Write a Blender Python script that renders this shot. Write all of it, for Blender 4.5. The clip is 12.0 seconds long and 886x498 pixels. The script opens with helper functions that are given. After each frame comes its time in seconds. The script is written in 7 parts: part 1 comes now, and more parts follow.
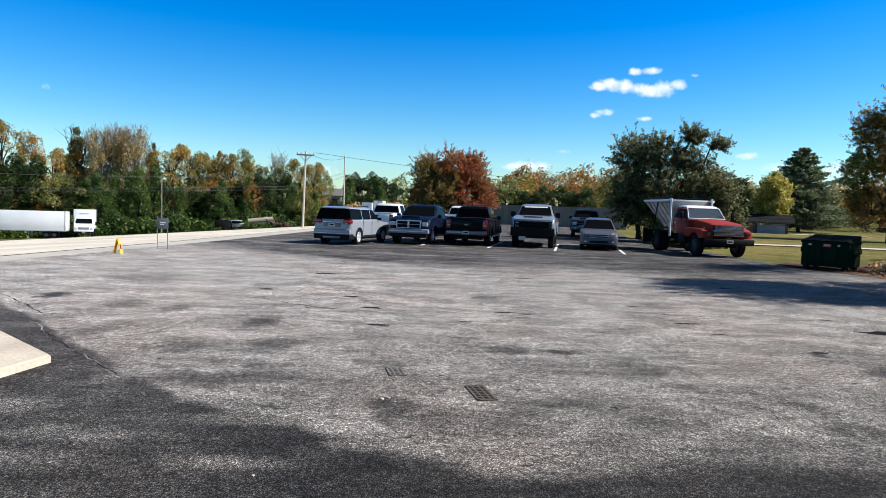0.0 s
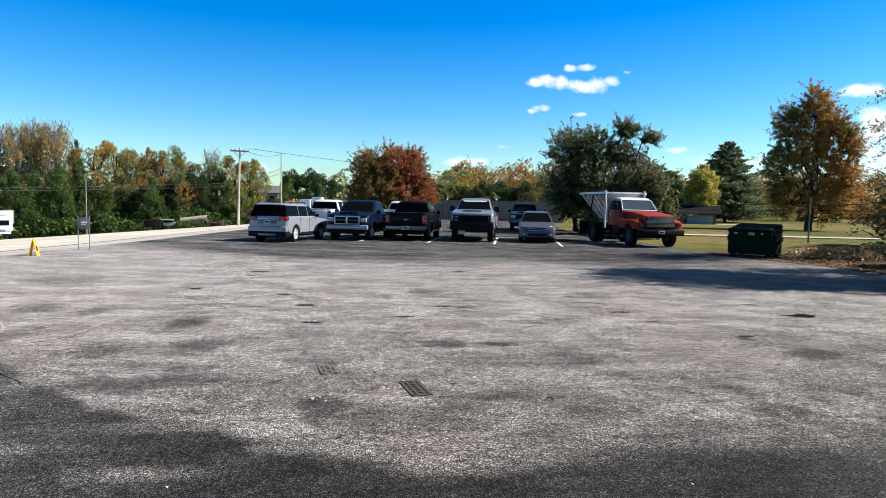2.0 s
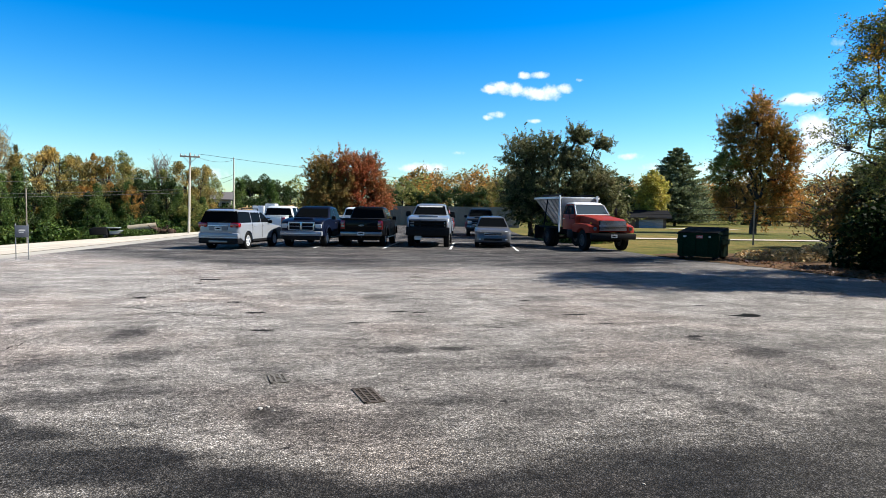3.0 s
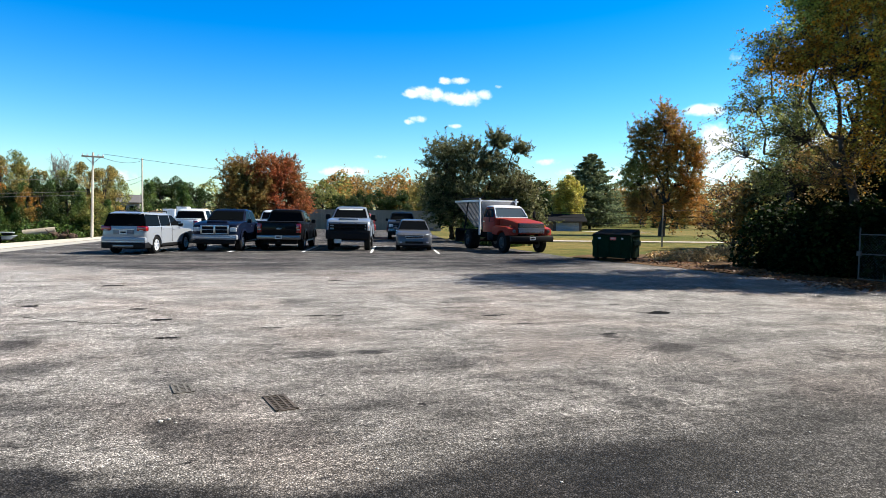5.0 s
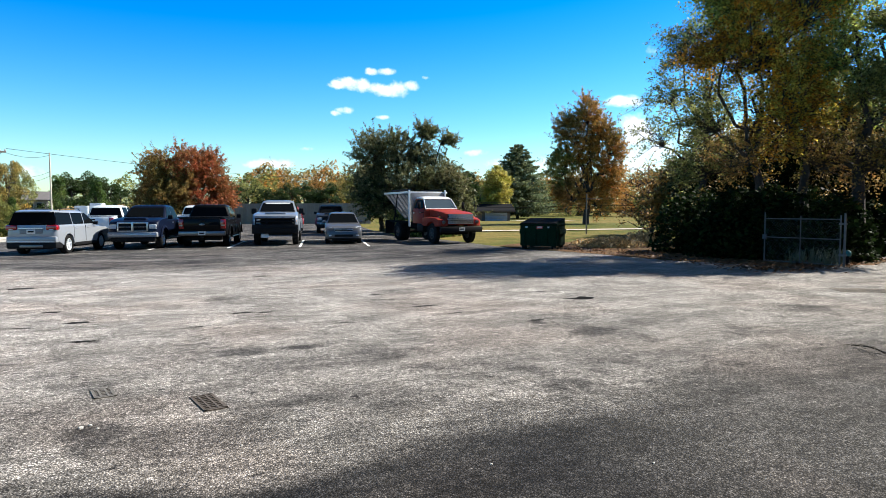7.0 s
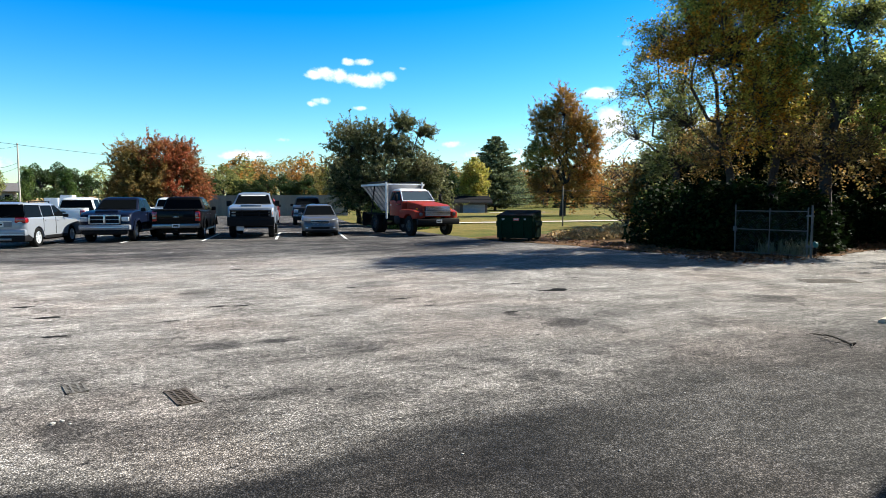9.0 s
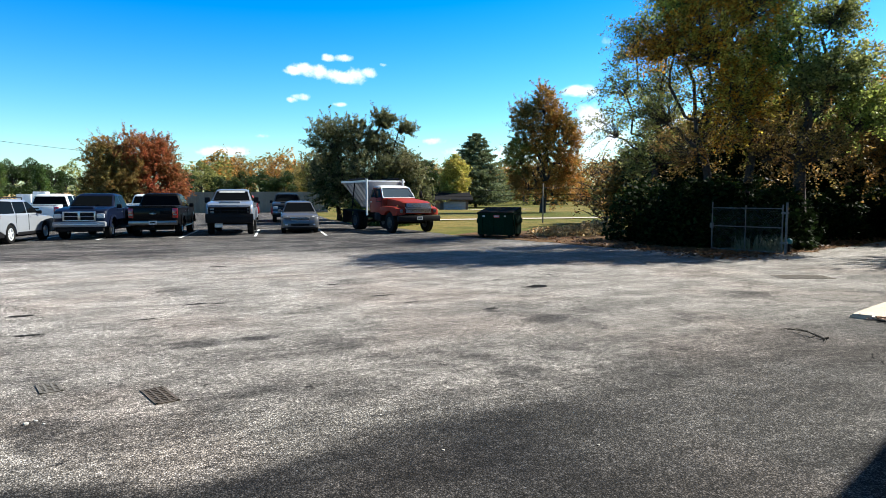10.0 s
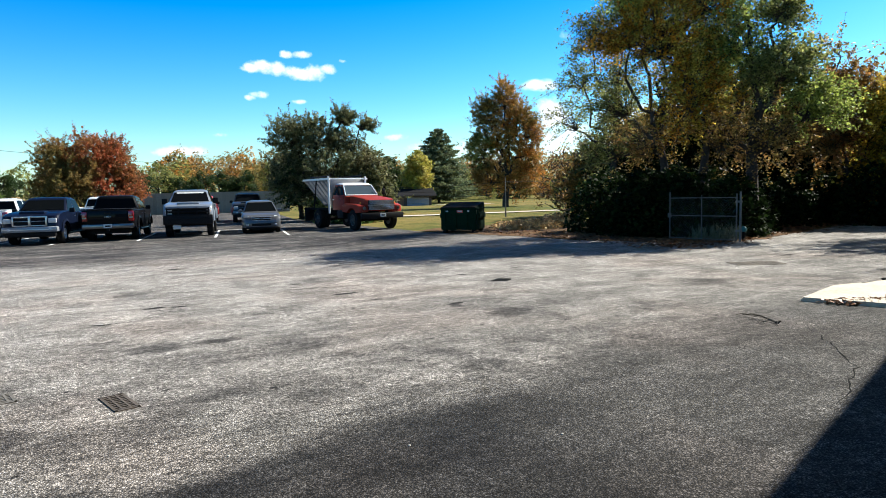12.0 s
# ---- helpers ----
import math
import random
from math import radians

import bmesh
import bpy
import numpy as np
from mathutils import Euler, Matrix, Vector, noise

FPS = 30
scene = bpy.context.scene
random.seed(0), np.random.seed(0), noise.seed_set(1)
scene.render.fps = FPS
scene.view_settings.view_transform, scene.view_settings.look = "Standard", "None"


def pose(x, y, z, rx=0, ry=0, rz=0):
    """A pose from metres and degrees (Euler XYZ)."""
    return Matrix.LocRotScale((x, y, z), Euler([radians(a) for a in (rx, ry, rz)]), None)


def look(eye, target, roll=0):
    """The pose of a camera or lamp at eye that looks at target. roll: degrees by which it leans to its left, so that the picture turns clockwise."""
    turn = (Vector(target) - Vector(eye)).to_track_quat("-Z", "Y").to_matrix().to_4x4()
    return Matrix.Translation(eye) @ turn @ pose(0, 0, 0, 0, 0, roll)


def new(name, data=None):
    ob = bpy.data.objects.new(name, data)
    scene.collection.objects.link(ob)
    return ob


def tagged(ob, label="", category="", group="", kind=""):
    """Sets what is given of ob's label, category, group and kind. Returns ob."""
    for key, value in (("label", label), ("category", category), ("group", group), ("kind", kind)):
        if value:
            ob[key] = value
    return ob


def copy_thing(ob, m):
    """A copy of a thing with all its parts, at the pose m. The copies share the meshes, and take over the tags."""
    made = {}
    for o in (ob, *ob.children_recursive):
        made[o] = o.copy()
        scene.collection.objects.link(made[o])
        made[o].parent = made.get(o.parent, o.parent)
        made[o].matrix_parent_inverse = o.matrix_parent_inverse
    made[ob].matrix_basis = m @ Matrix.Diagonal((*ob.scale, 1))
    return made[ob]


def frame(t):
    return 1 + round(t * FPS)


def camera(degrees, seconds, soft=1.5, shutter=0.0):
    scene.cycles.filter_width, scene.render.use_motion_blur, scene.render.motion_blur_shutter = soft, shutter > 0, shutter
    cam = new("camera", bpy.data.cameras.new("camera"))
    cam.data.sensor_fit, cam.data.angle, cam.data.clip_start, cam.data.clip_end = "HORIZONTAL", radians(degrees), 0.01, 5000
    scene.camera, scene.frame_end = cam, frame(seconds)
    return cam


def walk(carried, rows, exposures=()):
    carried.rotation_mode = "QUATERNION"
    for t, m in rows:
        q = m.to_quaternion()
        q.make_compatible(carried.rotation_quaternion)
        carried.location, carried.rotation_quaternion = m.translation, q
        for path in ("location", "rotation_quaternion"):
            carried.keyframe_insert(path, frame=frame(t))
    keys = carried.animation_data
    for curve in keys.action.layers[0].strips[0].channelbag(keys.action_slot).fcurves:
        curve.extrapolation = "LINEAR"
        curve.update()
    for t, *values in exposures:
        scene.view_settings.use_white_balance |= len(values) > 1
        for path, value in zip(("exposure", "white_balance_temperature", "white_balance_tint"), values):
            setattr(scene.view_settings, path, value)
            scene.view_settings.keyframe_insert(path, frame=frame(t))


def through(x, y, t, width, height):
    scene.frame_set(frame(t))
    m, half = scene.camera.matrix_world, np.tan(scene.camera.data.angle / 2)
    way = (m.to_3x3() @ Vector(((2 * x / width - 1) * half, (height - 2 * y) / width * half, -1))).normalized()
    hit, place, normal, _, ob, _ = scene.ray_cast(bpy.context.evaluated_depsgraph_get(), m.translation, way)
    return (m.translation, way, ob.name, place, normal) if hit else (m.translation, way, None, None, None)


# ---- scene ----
cam = camera(70.0, 12.0, soft=0.65)
# seconds, place, pitch, roll, yaw
PATH = [
    (0.0, 0.101, 0.039, 1.805, -3.68, -2.02, 0.16),
    (0.5, 0.121, 0.078, 1.798, -3.85, -1.78, -0.80),
    (1.0, 0.147, 0.124, 1.782, -3.74, -1.47, -1.84),
    (1.5, 0.175, 0.145, 1.771, -3.45, -1.13, -3.24),
    (2.0, 0.209, 0.206, 1.756, -3.90, -1.23, -5.16),
    (2.5, 0.235, 0.238, 1.743, -3.91, -1.54, -7.00),
    (3.0, 0.266, 0.273, 1.730, -3.29, -0.92, -9.06),
    (5.0, 0.346, 0.409, 1.678, -2.82, -0.89, -16.11),
    (5.5, 0.342, 0.414, 1.675, -2.93, -0.72, -18.40),
    (6.0, 0.334, 0.393, 1.682, -3.03, -0.16, -20.08),
    (6.5, 0.339, 0.373, 1.687, -3.25, 0.01, -21.42),
    (7.0, 0.344, 0.335, 1.687, -3.55, 0.16, -22.43),
    (9.0, 0.357, 0.254, 1.712, -4.31, 0.18, -24.42),
    (9.5, 0.363, 0.257, 1.710, -4.67, 0.04, -25.15),
    (10.0, 0.361, 0.252, 1.709, -4.59, 0.11, -26.16),
    (10.5, 0.355, 0.252, 1.710, -4.61, 0.27, -27.55),
    (11.0, 0.371, 0.247, 1.708, -4.82, 0.52, -28.15),
    (11.5, 0.375, 0.234, 1.711, -4.88, 1.12, -28.75),
    (12.0, 0.374, 0.224, 1.711, -5.01, 1.35, -29.46),
]
walk(cam, [(t, pose(x, y, z, 90 + p, r, w)) for t, x, y, z, p, r, w in PATH],
     exposures=[(0.0, 0.80, 6000, 10), (3.0, 0.96, 6200, 9), (5.5, 1.13, 6300, 8), (9.0, 1.19, 6260, 6), (12.0, 1.2, 6240, 5)])

# ---- light ----
SUN_AZ, SUN_EL = radians(90), radians(41)          # clockwise from +y, above the horizon
SUN_DIR = Vector((math.sin(SUN_AZ) * math.cos(SUN_EL), math.cos(SUN_AZ) * math.cos(SUN_EL), math.sin(SUN_EL)))
sun = new("sun", bpy.data.lights.new("sun", "SUN"))
sun.data.energy, sun.data.angle, sun.data.color = 5.0, radians(0.55), (1.0, 0.93, 0.82)
sun.matrix_world = look(SUN_DIR * 100, (0, 0, 0))


def nodes_of(tree):
    tree.nodes.clear()

    def add(kind, **values):
        n = tree.nodes.new("ShaderNode" + kind)
        for key, value in values.items():
            if key in ("operation", "blend_type", "data_type", "noise_dimensions", "feature", "sky_type", "sun_disc", "sun_elevation",
                       "sun_rotation", "air_density", "dust_density", "ozone_density", "use_clamp", "interpolation_type", "distance", "clamp", "altitude", "vector_type", "normalize"):
                if key == "operation":
                    n.operation = value
                elif key == "blend_type":
                    n.blend_type = value
                elif key == "data_type":
                    n.data_type = value
                elif key == "feature":
                    n.feature = value
                elif key == "sky_type":
                    n.sky_type = value
                elif key == "sun_disc":
                    n.sun_disc = value
                elif key == "sun_elevation":
                    n.sun_elevation = value
                elif key == "sun_rotation":
                    n.sun_rotation = value
                elif key == "air_density":
                    n.air_density = value
                elif key == "dust_density":
                    n.dust_density = value
                elif key == "ozone_density":
                    n.ozone_density = value
                elif key == "use_clamp":
                    n.use_clamp = value
                elif key == "interpolation_type":
                    n.interpolation_type = value
                elif key == "normalize":
                    n.normalize = value
            else:
                n.inputs[int(key[1:]) if key[0] == "i" and key[1:].isdigit() else key.replace("_", " ")].default_value = value
        return n

    def link(a, b):
        tree.links.new(a, b)
    return add, link


# ---- sky with fair-weather clouds ----
world = bpy.data.worlds.new("sky")
scene.world = world
world.use_nodes = True
add, link = nodes_of(world.node_tree)
sky = add("TexSky", sky_type="NISHITA", sun_disc=False, sun_elevation=SUN_EL, sun_rotation=SUN_AZ, air_density=1.0, dust_density=0.3, ozone_density=1.6)
grade = add("HueSaturation", Saturation=1.6, Value=1.0, Hue=0.504)
link(sky.outputs[0], grade.inputs["Color"])
coord = add("TexCoord")
wisp = add("TexNoise", Scale=38.0, Detail=7.0, Roughness=0.6)
link(coord.outputs["Generated"], wisp.inputs["Vector"])
# azimuth, elevation, half width, half height in degrees, strength
CLOUDS = [(13.3, 10.9, 0.8, 0.32, 1.0), (14.3, 11.0, 1.1, 0.52, 1.0), (15.3, 10.95, 1.0, 0.5, 1.0), (16.4, 10.75, 1.0, 0.42, 1.0), (17.4, 10.5, 0.9, 0.42, 1.0), (18.6, 10.6, 1.1, 0.6, 1.0),
          (19.4, 10.85, 0.8, 0.4, 1.0), (16.2, 12.05, 0.6, 0.3, 1.0), (17.2, 12.1, 0.9, 0.28, 0.9), (12.9, 8.5, 0.7, 0.22, 0.8), (13.7, 8.75, 0.8, 0.3, 0.9), (17.0, 8.2, 0.8, 0.2, 0.6),
          (20.9, 11.6, 0.4, 0.16, 0.1), (38.5, 9.15, 1.6, 0.45, 1.0), (39.4, 6.6, 1.6, 1.3, 1.0), (40.4, 4.6, 2.2, 1.3, 0.9), (40.7, 13.3, 0.7, 0.5, 0.3), (25.4, 5.1, 1.3, 0.3, 0.5),
          (-32.2, 8.1, 0.5, 0.3, 0.3), (7.0, 4.0, 2.4, 0.4, 0.6), (10.3, 5.35, 0.8, 0.2, 0.4), (-10.5, 3.0, 2.2, 0.5, 0.4), (27.5, 4.0, 2.5, 0.5, 0.5), (33.0, 3.6, 3.0, 0.9, 0.7),
          (-27.5, 4.5, 1.0, 0.4, 0.3), (46, 6, 2.5, 1.2, 0.8), (150, 25, 12, 5, 0.8), (-110, 30, 14, 5, 0.8), (100, 50, 10, 4, 0.6)]
sep = add("SeparateXYZ")
link(coord.outputs["Generated"], sep.inputs[0])
azi = add("Math", operation="ARCTAN2")
link(sep.outputs[0], azi.inputs[0]), link(sep.outputs[1], azi.inputs[1])
ele = add("Math", operation="ARCSINE")
link(sep.outputs[2], ele.inputs[0])
rich = add("MapRange", interpolation_type="SMOOTHSTEP", i1=0.0, i2=0.13, i3=1.5, i4=1.66)
high = add("MapRange", interpolation_type="SMOOTHSTEP", i1=0.40, i2=0.75, i3=1.0, i4=0.5)
pale_top = add("Math", operation="MULTIPLY")
link(ele.outputs[0], rich.inputs[0]), link(ele.outputs[0], high.inputs[0])
link(rich.outputs[0], pale_top.inputs[0]), link(high.outputs[0], pale_top.inputs[1]), link(pale_top.outputs[0], grade.inputs["Saturation"])
bright = add("MapRange", interpolation_type="SMOOTHSTEP", i1=0.0, i2=0.35, i3=1.05, i4=1.22)
deep = add("MapRange", interpolation_type="SMOOTHSTEP", i1=0.37, i2=0.75, i3=1.0, i4=0.18)
value = add("Math", operation="MULTIPLY")
link(ele.outputs[0], bright.inputs[0]), link(ele.outputs[0], deep.inputs[0])
link(bright.outputs[0], value.inputs[0]), link(deep.outputs[0], value.inputs[1]), link(value.outputs[0], grade.inputs["Value"])
turn = add("MapRange", interpolation_type="SMOOTHSTEP", i1=0.05, i2=0.35, i3=0.500, i4=0.511)
link(ele.outputs[0], turn.inputs[0]), link(turn.outputs[0], grade.inputs["Hue"])
cool = add("Mix", data_type="RGBA", blend_type="MULTIPLY")
cool.inputs[0].default_value, cool.inputs[7].default_value = 1.0, (0.84, 1.0, 1.04, 1)
link(grade.outputs[0], cool.inputs[6])
cover = None
for a, e, w, h, s in CLOUDS:
    da = add("Math", operation="SUBTRACT", i1=radians(a))
    link(azi.outputs[0], da.inputs[0])
    da2 = add("Math", operation="DIVIDE", i1=radians(w * 1.3))
    link(da.outputs[0], da2.inputs[0])
    de = add("Math", operation="SUBTRACT", i1=radians(e))
    link(ele.outputs[0], de.inputs[0])
    de2 = add("Math", operation="DIVIDE", i1=radians(h * 1.35))
    link(de.outputs[0], de2.inputs[0])
    both = add("CombineXYZ")
    link(da2.outputs[0], both.inputs[0]), link(de2.outputs[0], both.inputs[1])
    size = add("VectorMath", operation="LENGTH")
    link(both.outputs[0], size.inputs[0])
    body = add("MapRange", interpolation_type="SMOOTHSTEP", i1=2.0, i2=0.1, i3=-1.4, i4=s * 1.35)
    link(size.outputs["Value"], body.inputs[0])
    if cover is None:
        cover = body
    else:
        top = add("Math", operation="MAXIMUM")
        link(cover.outputs[0], top.inputs[0]), link(body.outputs[0], top.inputs[1])
        cover = top
edge = add("Math", operation="MULTIPLY_ADD", i1=3.6, i2=-1.85)
link(wisp.outputs[0], edge.inputs[0])
cloud = add("Math", operation="ADD")
link(cover.outputs[0], cloud.inputs[0]), link(edge.outputs[0], cloud.inputs[1])
soft = add("MapRange", interpolation_type="SMOOTHSTEP", i1=0.0, i2=1.5, i3=0.0, i4=1.0)
link(cloud.outputs[0], soft.inputs[0])
mixed = add("Mix", data_type="RGBA")
mixed.inputs[7].default_value = (8.0, 8.2, 8.6, 1)
link(soft.outputs[0], mixed.inputs[0]), link(cool.outputs[2], mixed.inputs[6])
back = add("Background", Strength=0.078)
link(mixed.outputs[2], back.inputs[0])
out = add("OutputWorld")
link(back.outputs[0], out.inputs[0])


# ---- materials ----
def material(name):
    m = bpy.data.materials.new(name)
    m.use_nodes = True
    return (m, *nodes_of(m.node_tree))


def surface(name, color, rough=0.6, metal=0.0, grain=0.12, scale=40.0, stain=0.15, bump=0.0, coat=0.0, spread=0.0, spec=0.5):
    """A plain surface with grain and stains at two scales. spread: how far single pieces differ."""
    m, add, link = material(name)
    geo = add("NewGeometry")
    fine = add("TexNoise", Scale=scale, Detail=4.0)
    wide = add("TexNoise", Scale=scale * 0.06, Detail=3.0)
    link(geo.outputs["Position"], fine.inputs["Vector"]), link(geo.outputs["Position"], wide.inputs["Vector"])
    f = add("MapRange", i1=0.3, i2=0.7, i3=1 - grain, i4=1 + grain)
    link(fine.outputs[0], f.inputs[0])
    w = add("MapRange", i1=0.35, i2=0.7, i3=1 + stain * 0.4, i4=1 - stain)
    link(wide.outputs[0], w.inputs[0])
    both = add("Math", operation="MULTIPLY")
    link(f.outputs[0], both.inputs[0]), link(w.outputs[0], both.inputs[1])
    if spread:
        info = add("ObjectInfo")
        s = add("MapRange", i1=0.0, i2=1.0, i3=1 - spread, i4=1 + spread)
        link(info.outputs["Random"], s.inputs[0])
        more = add("Math", operation="MULTIPLY")
        link(both.outputs[0], more.inputs[0]), link(s.outputs[0], more.inputs[1])
        both = more
    tint = add("VectorMath", operation="SCALE")
    tint.inputs[0].default_value = color
    link(both.outputs[0], tint.inputs["Scale"])
    bsdf = add("BsdfPrincipled", Roughness=rough, Metallic=metal)
    bsdf.inputs["Coat Weight"].default_value = coat
    bsdf.inputs["Specular IOR Level"].default_value = spec
    bsdf.inputs["Coat Roughness"].default_value = 0.03
    link(tint.outputs[0], bsdf.inputs["Base Color"])
    if bump:
        b = add("Bump", Strength=bump, Distance=0.01)
        link(fine.outputs[0], b.inputs["Height"]), link(b.outputs[0], bsdf.inputs["Normal"])
    o = add("OutputMaterial")
    link(bsdf.outputs[0], o.inputs[0])
    return m


def paint(name, color, metal=0.0, rough=0.35, coat=0.7):
    return surface(name, color, rough, metal, 0.03, 9.0, 0.08, 0.0, coat, spec=0.04 + 0.15 * coat)


def glass_dark(name, color=(0.004, 0.005, 0.006)):
    return surface(name, color, 0.02, 0.0, 0.02, 5.0, 0.05, spec=0.014)


def glow_glass(name, color):
    return surface(name, color, 0.12, 0.0, 0.25, 60.0, 0.1, 0.0, 1.0)


def leaves(name, colors, patch=0.5, through=0.42, gain=1.7, gloss=0.3):
    """Leaves that let light through; the colours change leaf by leaf and in patches of the crown."""
    m, add, link = material(name)
    geo = add("NewGeometry")
    wide = add("TexNoise", Scale=patch, Detail=2.0)
    link(geo.outputs["Position"], wide.inputs["Vector"])
    mix = add("Math", operation="MULTIPLY_ADD", i1=0.45)
    link(geo.outputs["Random Per Island"], mix.inputs[0])
    w = add("MapRange", i1=0.3, i2=0.7, i3=0.0, i4=0.55)
    link(wide.outputs[0], w.inputs[0]), link(w.outputs[0], mix.inputs[2])
    ramp = add("ValToRGB")
    el = ramp.color_ramp.elements
    for k, c in enumerate(colors):
        p = k / (len(colors) - 1)
        e = el[k] if k < 2 else el.new(p)
        e.position, e.color = p, (*(min(0.7, v * gain) for v in c), 1)
    link(mix.outputs[0], ramp.inputs[0])
    # single leaves are paler or darker
    pick = add("Math", operation="MULTIPLY", i1=13.7)
    link(geo.outputs["Random Per Island"], pick.inputs[0])
    part_ = add("Math", operation="FRACT")
    link(pick.outputs[0], part_.inputs[0])
    tone = add("MapRange", i1=0.0, i2=1.0, i3=0.35, i4=1.65)
    link(part_.outputs[0], tone.inputs[0])
    hue = add("VectorMath", operation="SCALE")
    link(ramp.outputs[0], hue.inputs[0]), link(tone.outputs[0], hue.inputs["Scale"])
    d = add("BsdfPrincipled", Roughness=0.55)
    d.inputs["Specular IOR Level"].default_value = gloss
    t = add("BsdfTranslucent")
    link(hue.outputs[0], d.inputs["Base Color"]), link(hue.outputs[0], t.inputs[0])
    s = add("MixShader", i0=through)
    link(d.outputs[0], s.inputs[1]), link(t.outputs[0], s.inputs[2])
    o = add("OutputMaterial")
    link(s.outputs[0], o.inputs[0])
    return m


def soil_material():
    """Dark shaded earth strewn with fallen leaves."""
    m, add, link = material("leaf_strewn_soil")
    geo = add("NewGeometry")
    leaf = add("TexVoronoi", Scale=14.0)
    wide = add("TexNoise", Scale=0.8, Detail=5.0)
    link(geo.outputs["Position"], leaf.inputs["Vector"]), link(geo.outputs["Position"], wide.inputs["Vector"])
    pick = add("SeparateColor")
    link(leaf.outputs["Color"], pick.inputs[0])
    ramp = add("ValToRGB")
    el = ramp.color_ramp.elements
    el[0].position, el[0].color = 0.35, (0.030, 0.024, 0.017, 1)
    el[1].position, el[1].color = 1.0, (0.15, 0.085, 0.04, 1)
    both = add("Math", operation="MULTIPLY_ADD", i1=0.55)
    link(pick.outputs[0], both.inputs[0]), link(wide.outputs[0], both.inputs[2])
    link(both.outputs[0], ramp.inputs[0])
    bsdf = add("BsdfPrincipled", Roughness=0.95)
    bsdf.inputs["Specular IOR Level"].default_value = 0.1
    link(ramp.outputs[0], bsdf.inputs["Base Color"])
    b = add("Bump", Strength=0.8, Distance=0.03)
    link(leaf.outputs["Distance"], b.inputs["Height"]), link(b.outputs[0], bsdf.inputs["Normal"])
    o = add("OutputMaterial")
    link(bsdf.outputs[0], o.inputs[0])
    return m


def asphalt_material():
    m, add, link = material("weathered_asphalt")
    geo = add("NewGeometry")
    pos = geo.outputs["Position"]
    xyz = add("SeparateXYZ")
    link(pos, xyz.inputs[0])

    def noise_at(scale, detail=4.0, rough=0.55, squash=(1, 1, 1)):
        v = add("VectorMath", operation="MULTIPLY")
        v.inputs[1].default_value = squash
        link(pos, v.inputs[0])
        n = add("TexNoise", Scale=scale, Detail=detail, Roughness=rough)
        link(v.outputs[0], n.inputs["Vector"])
        return n.outputs[0]

    def ranged(value, a, b, c, d, smooth=True):
        r = add("MapRange", i1=a, i2=b, i3=c, i4=d)
        if smooth:
            r.interpolation_type = "SMOOTHSTEP"
        link(value, r.inputs[0])
        return r.outputs[0]

    def calc(kind, a, b, c=None):
        n = add("Math", operation=kind)
        for k, v in enumerate((a, b, c)):
            if v is None:
                continue
            if isinstance(v, (int, float)):
                n.inputs[k].default_value = v
            else:
                link(v, n.inputs[k])
        return n.outputs[0]

    ragged = noise_at(0.55, 6.0, 0.65)
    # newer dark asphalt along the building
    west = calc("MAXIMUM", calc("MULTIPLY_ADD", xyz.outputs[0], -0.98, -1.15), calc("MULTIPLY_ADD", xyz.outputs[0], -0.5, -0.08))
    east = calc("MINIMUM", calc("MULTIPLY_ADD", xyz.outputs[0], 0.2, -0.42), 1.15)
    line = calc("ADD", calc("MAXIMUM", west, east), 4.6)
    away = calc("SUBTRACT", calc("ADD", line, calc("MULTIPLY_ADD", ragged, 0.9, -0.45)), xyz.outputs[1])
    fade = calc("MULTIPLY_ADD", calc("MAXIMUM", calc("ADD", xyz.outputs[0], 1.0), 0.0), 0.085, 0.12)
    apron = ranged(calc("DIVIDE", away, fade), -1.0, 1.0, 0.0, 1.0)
    # the sealed rows where the cars stand
    side = calc("MULTIPLY", calc("MAXIMUM", calc("MULTIPLY_ADD", xyz.outputs[0], -1.0, -3.0), 0.0), -0.9)
    rows = ranged(calc("ADD", calc("ADD", xyz.outputs[1], side), calc("MULTIPLY", calc("SUBTRACT", noise_at(0.16, 5.0), 0.5), 7.0)), 18.0, 21.6, 0.0, 1.0)
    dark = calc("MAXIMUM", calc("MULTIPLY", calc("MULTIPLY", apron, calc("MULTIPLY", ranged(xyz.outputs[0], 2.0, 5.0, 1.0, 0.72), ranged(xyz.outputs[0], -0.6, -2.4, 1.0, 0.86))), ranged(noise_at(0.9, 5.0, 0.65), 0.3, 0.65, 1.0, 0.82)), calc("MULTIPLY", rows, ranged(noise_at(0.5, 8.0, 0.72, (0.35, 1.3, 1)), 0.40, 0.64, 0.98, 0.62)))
    streak = ranged(noise_at(2.2, 7.0, 0.75, (0.28, 1.5, 1)), 0.47, 0.62, 0.0, 0.45)
    dark = calc("MULTIPLY", dark, calc("SUBTRACT", 1.0, calc("MULTIPLY", streak, rows)))
    # worn and damp patches
    patch1 = ranged(noise_at(0.95, 8.0, 0.72), 0.50, 0.67, 0.0, 0.55)
    patch2 = ranged(noise_at(0.3, 7.0, 0.68, (0.8, 1.3, 1)), 0.50, 0.66, 0.0, 0.42)
    worn = ranged(noise_at(1.1, 8.0, 0.72, (0.8, 1.2, 1)), 0.40, 0.62, -0.22, 0.30)
    worn = calc("ADD", worn, ranged(noise_at(2.6, 8.0, 0.78, (0.35, 1.6, 1)), 0.38, 0.62, -0.16, 0.16))
    spots = ranged(noise_at(3.2, 5.0, 0.7), 0.61, 0.68, 0.0, 0.8)
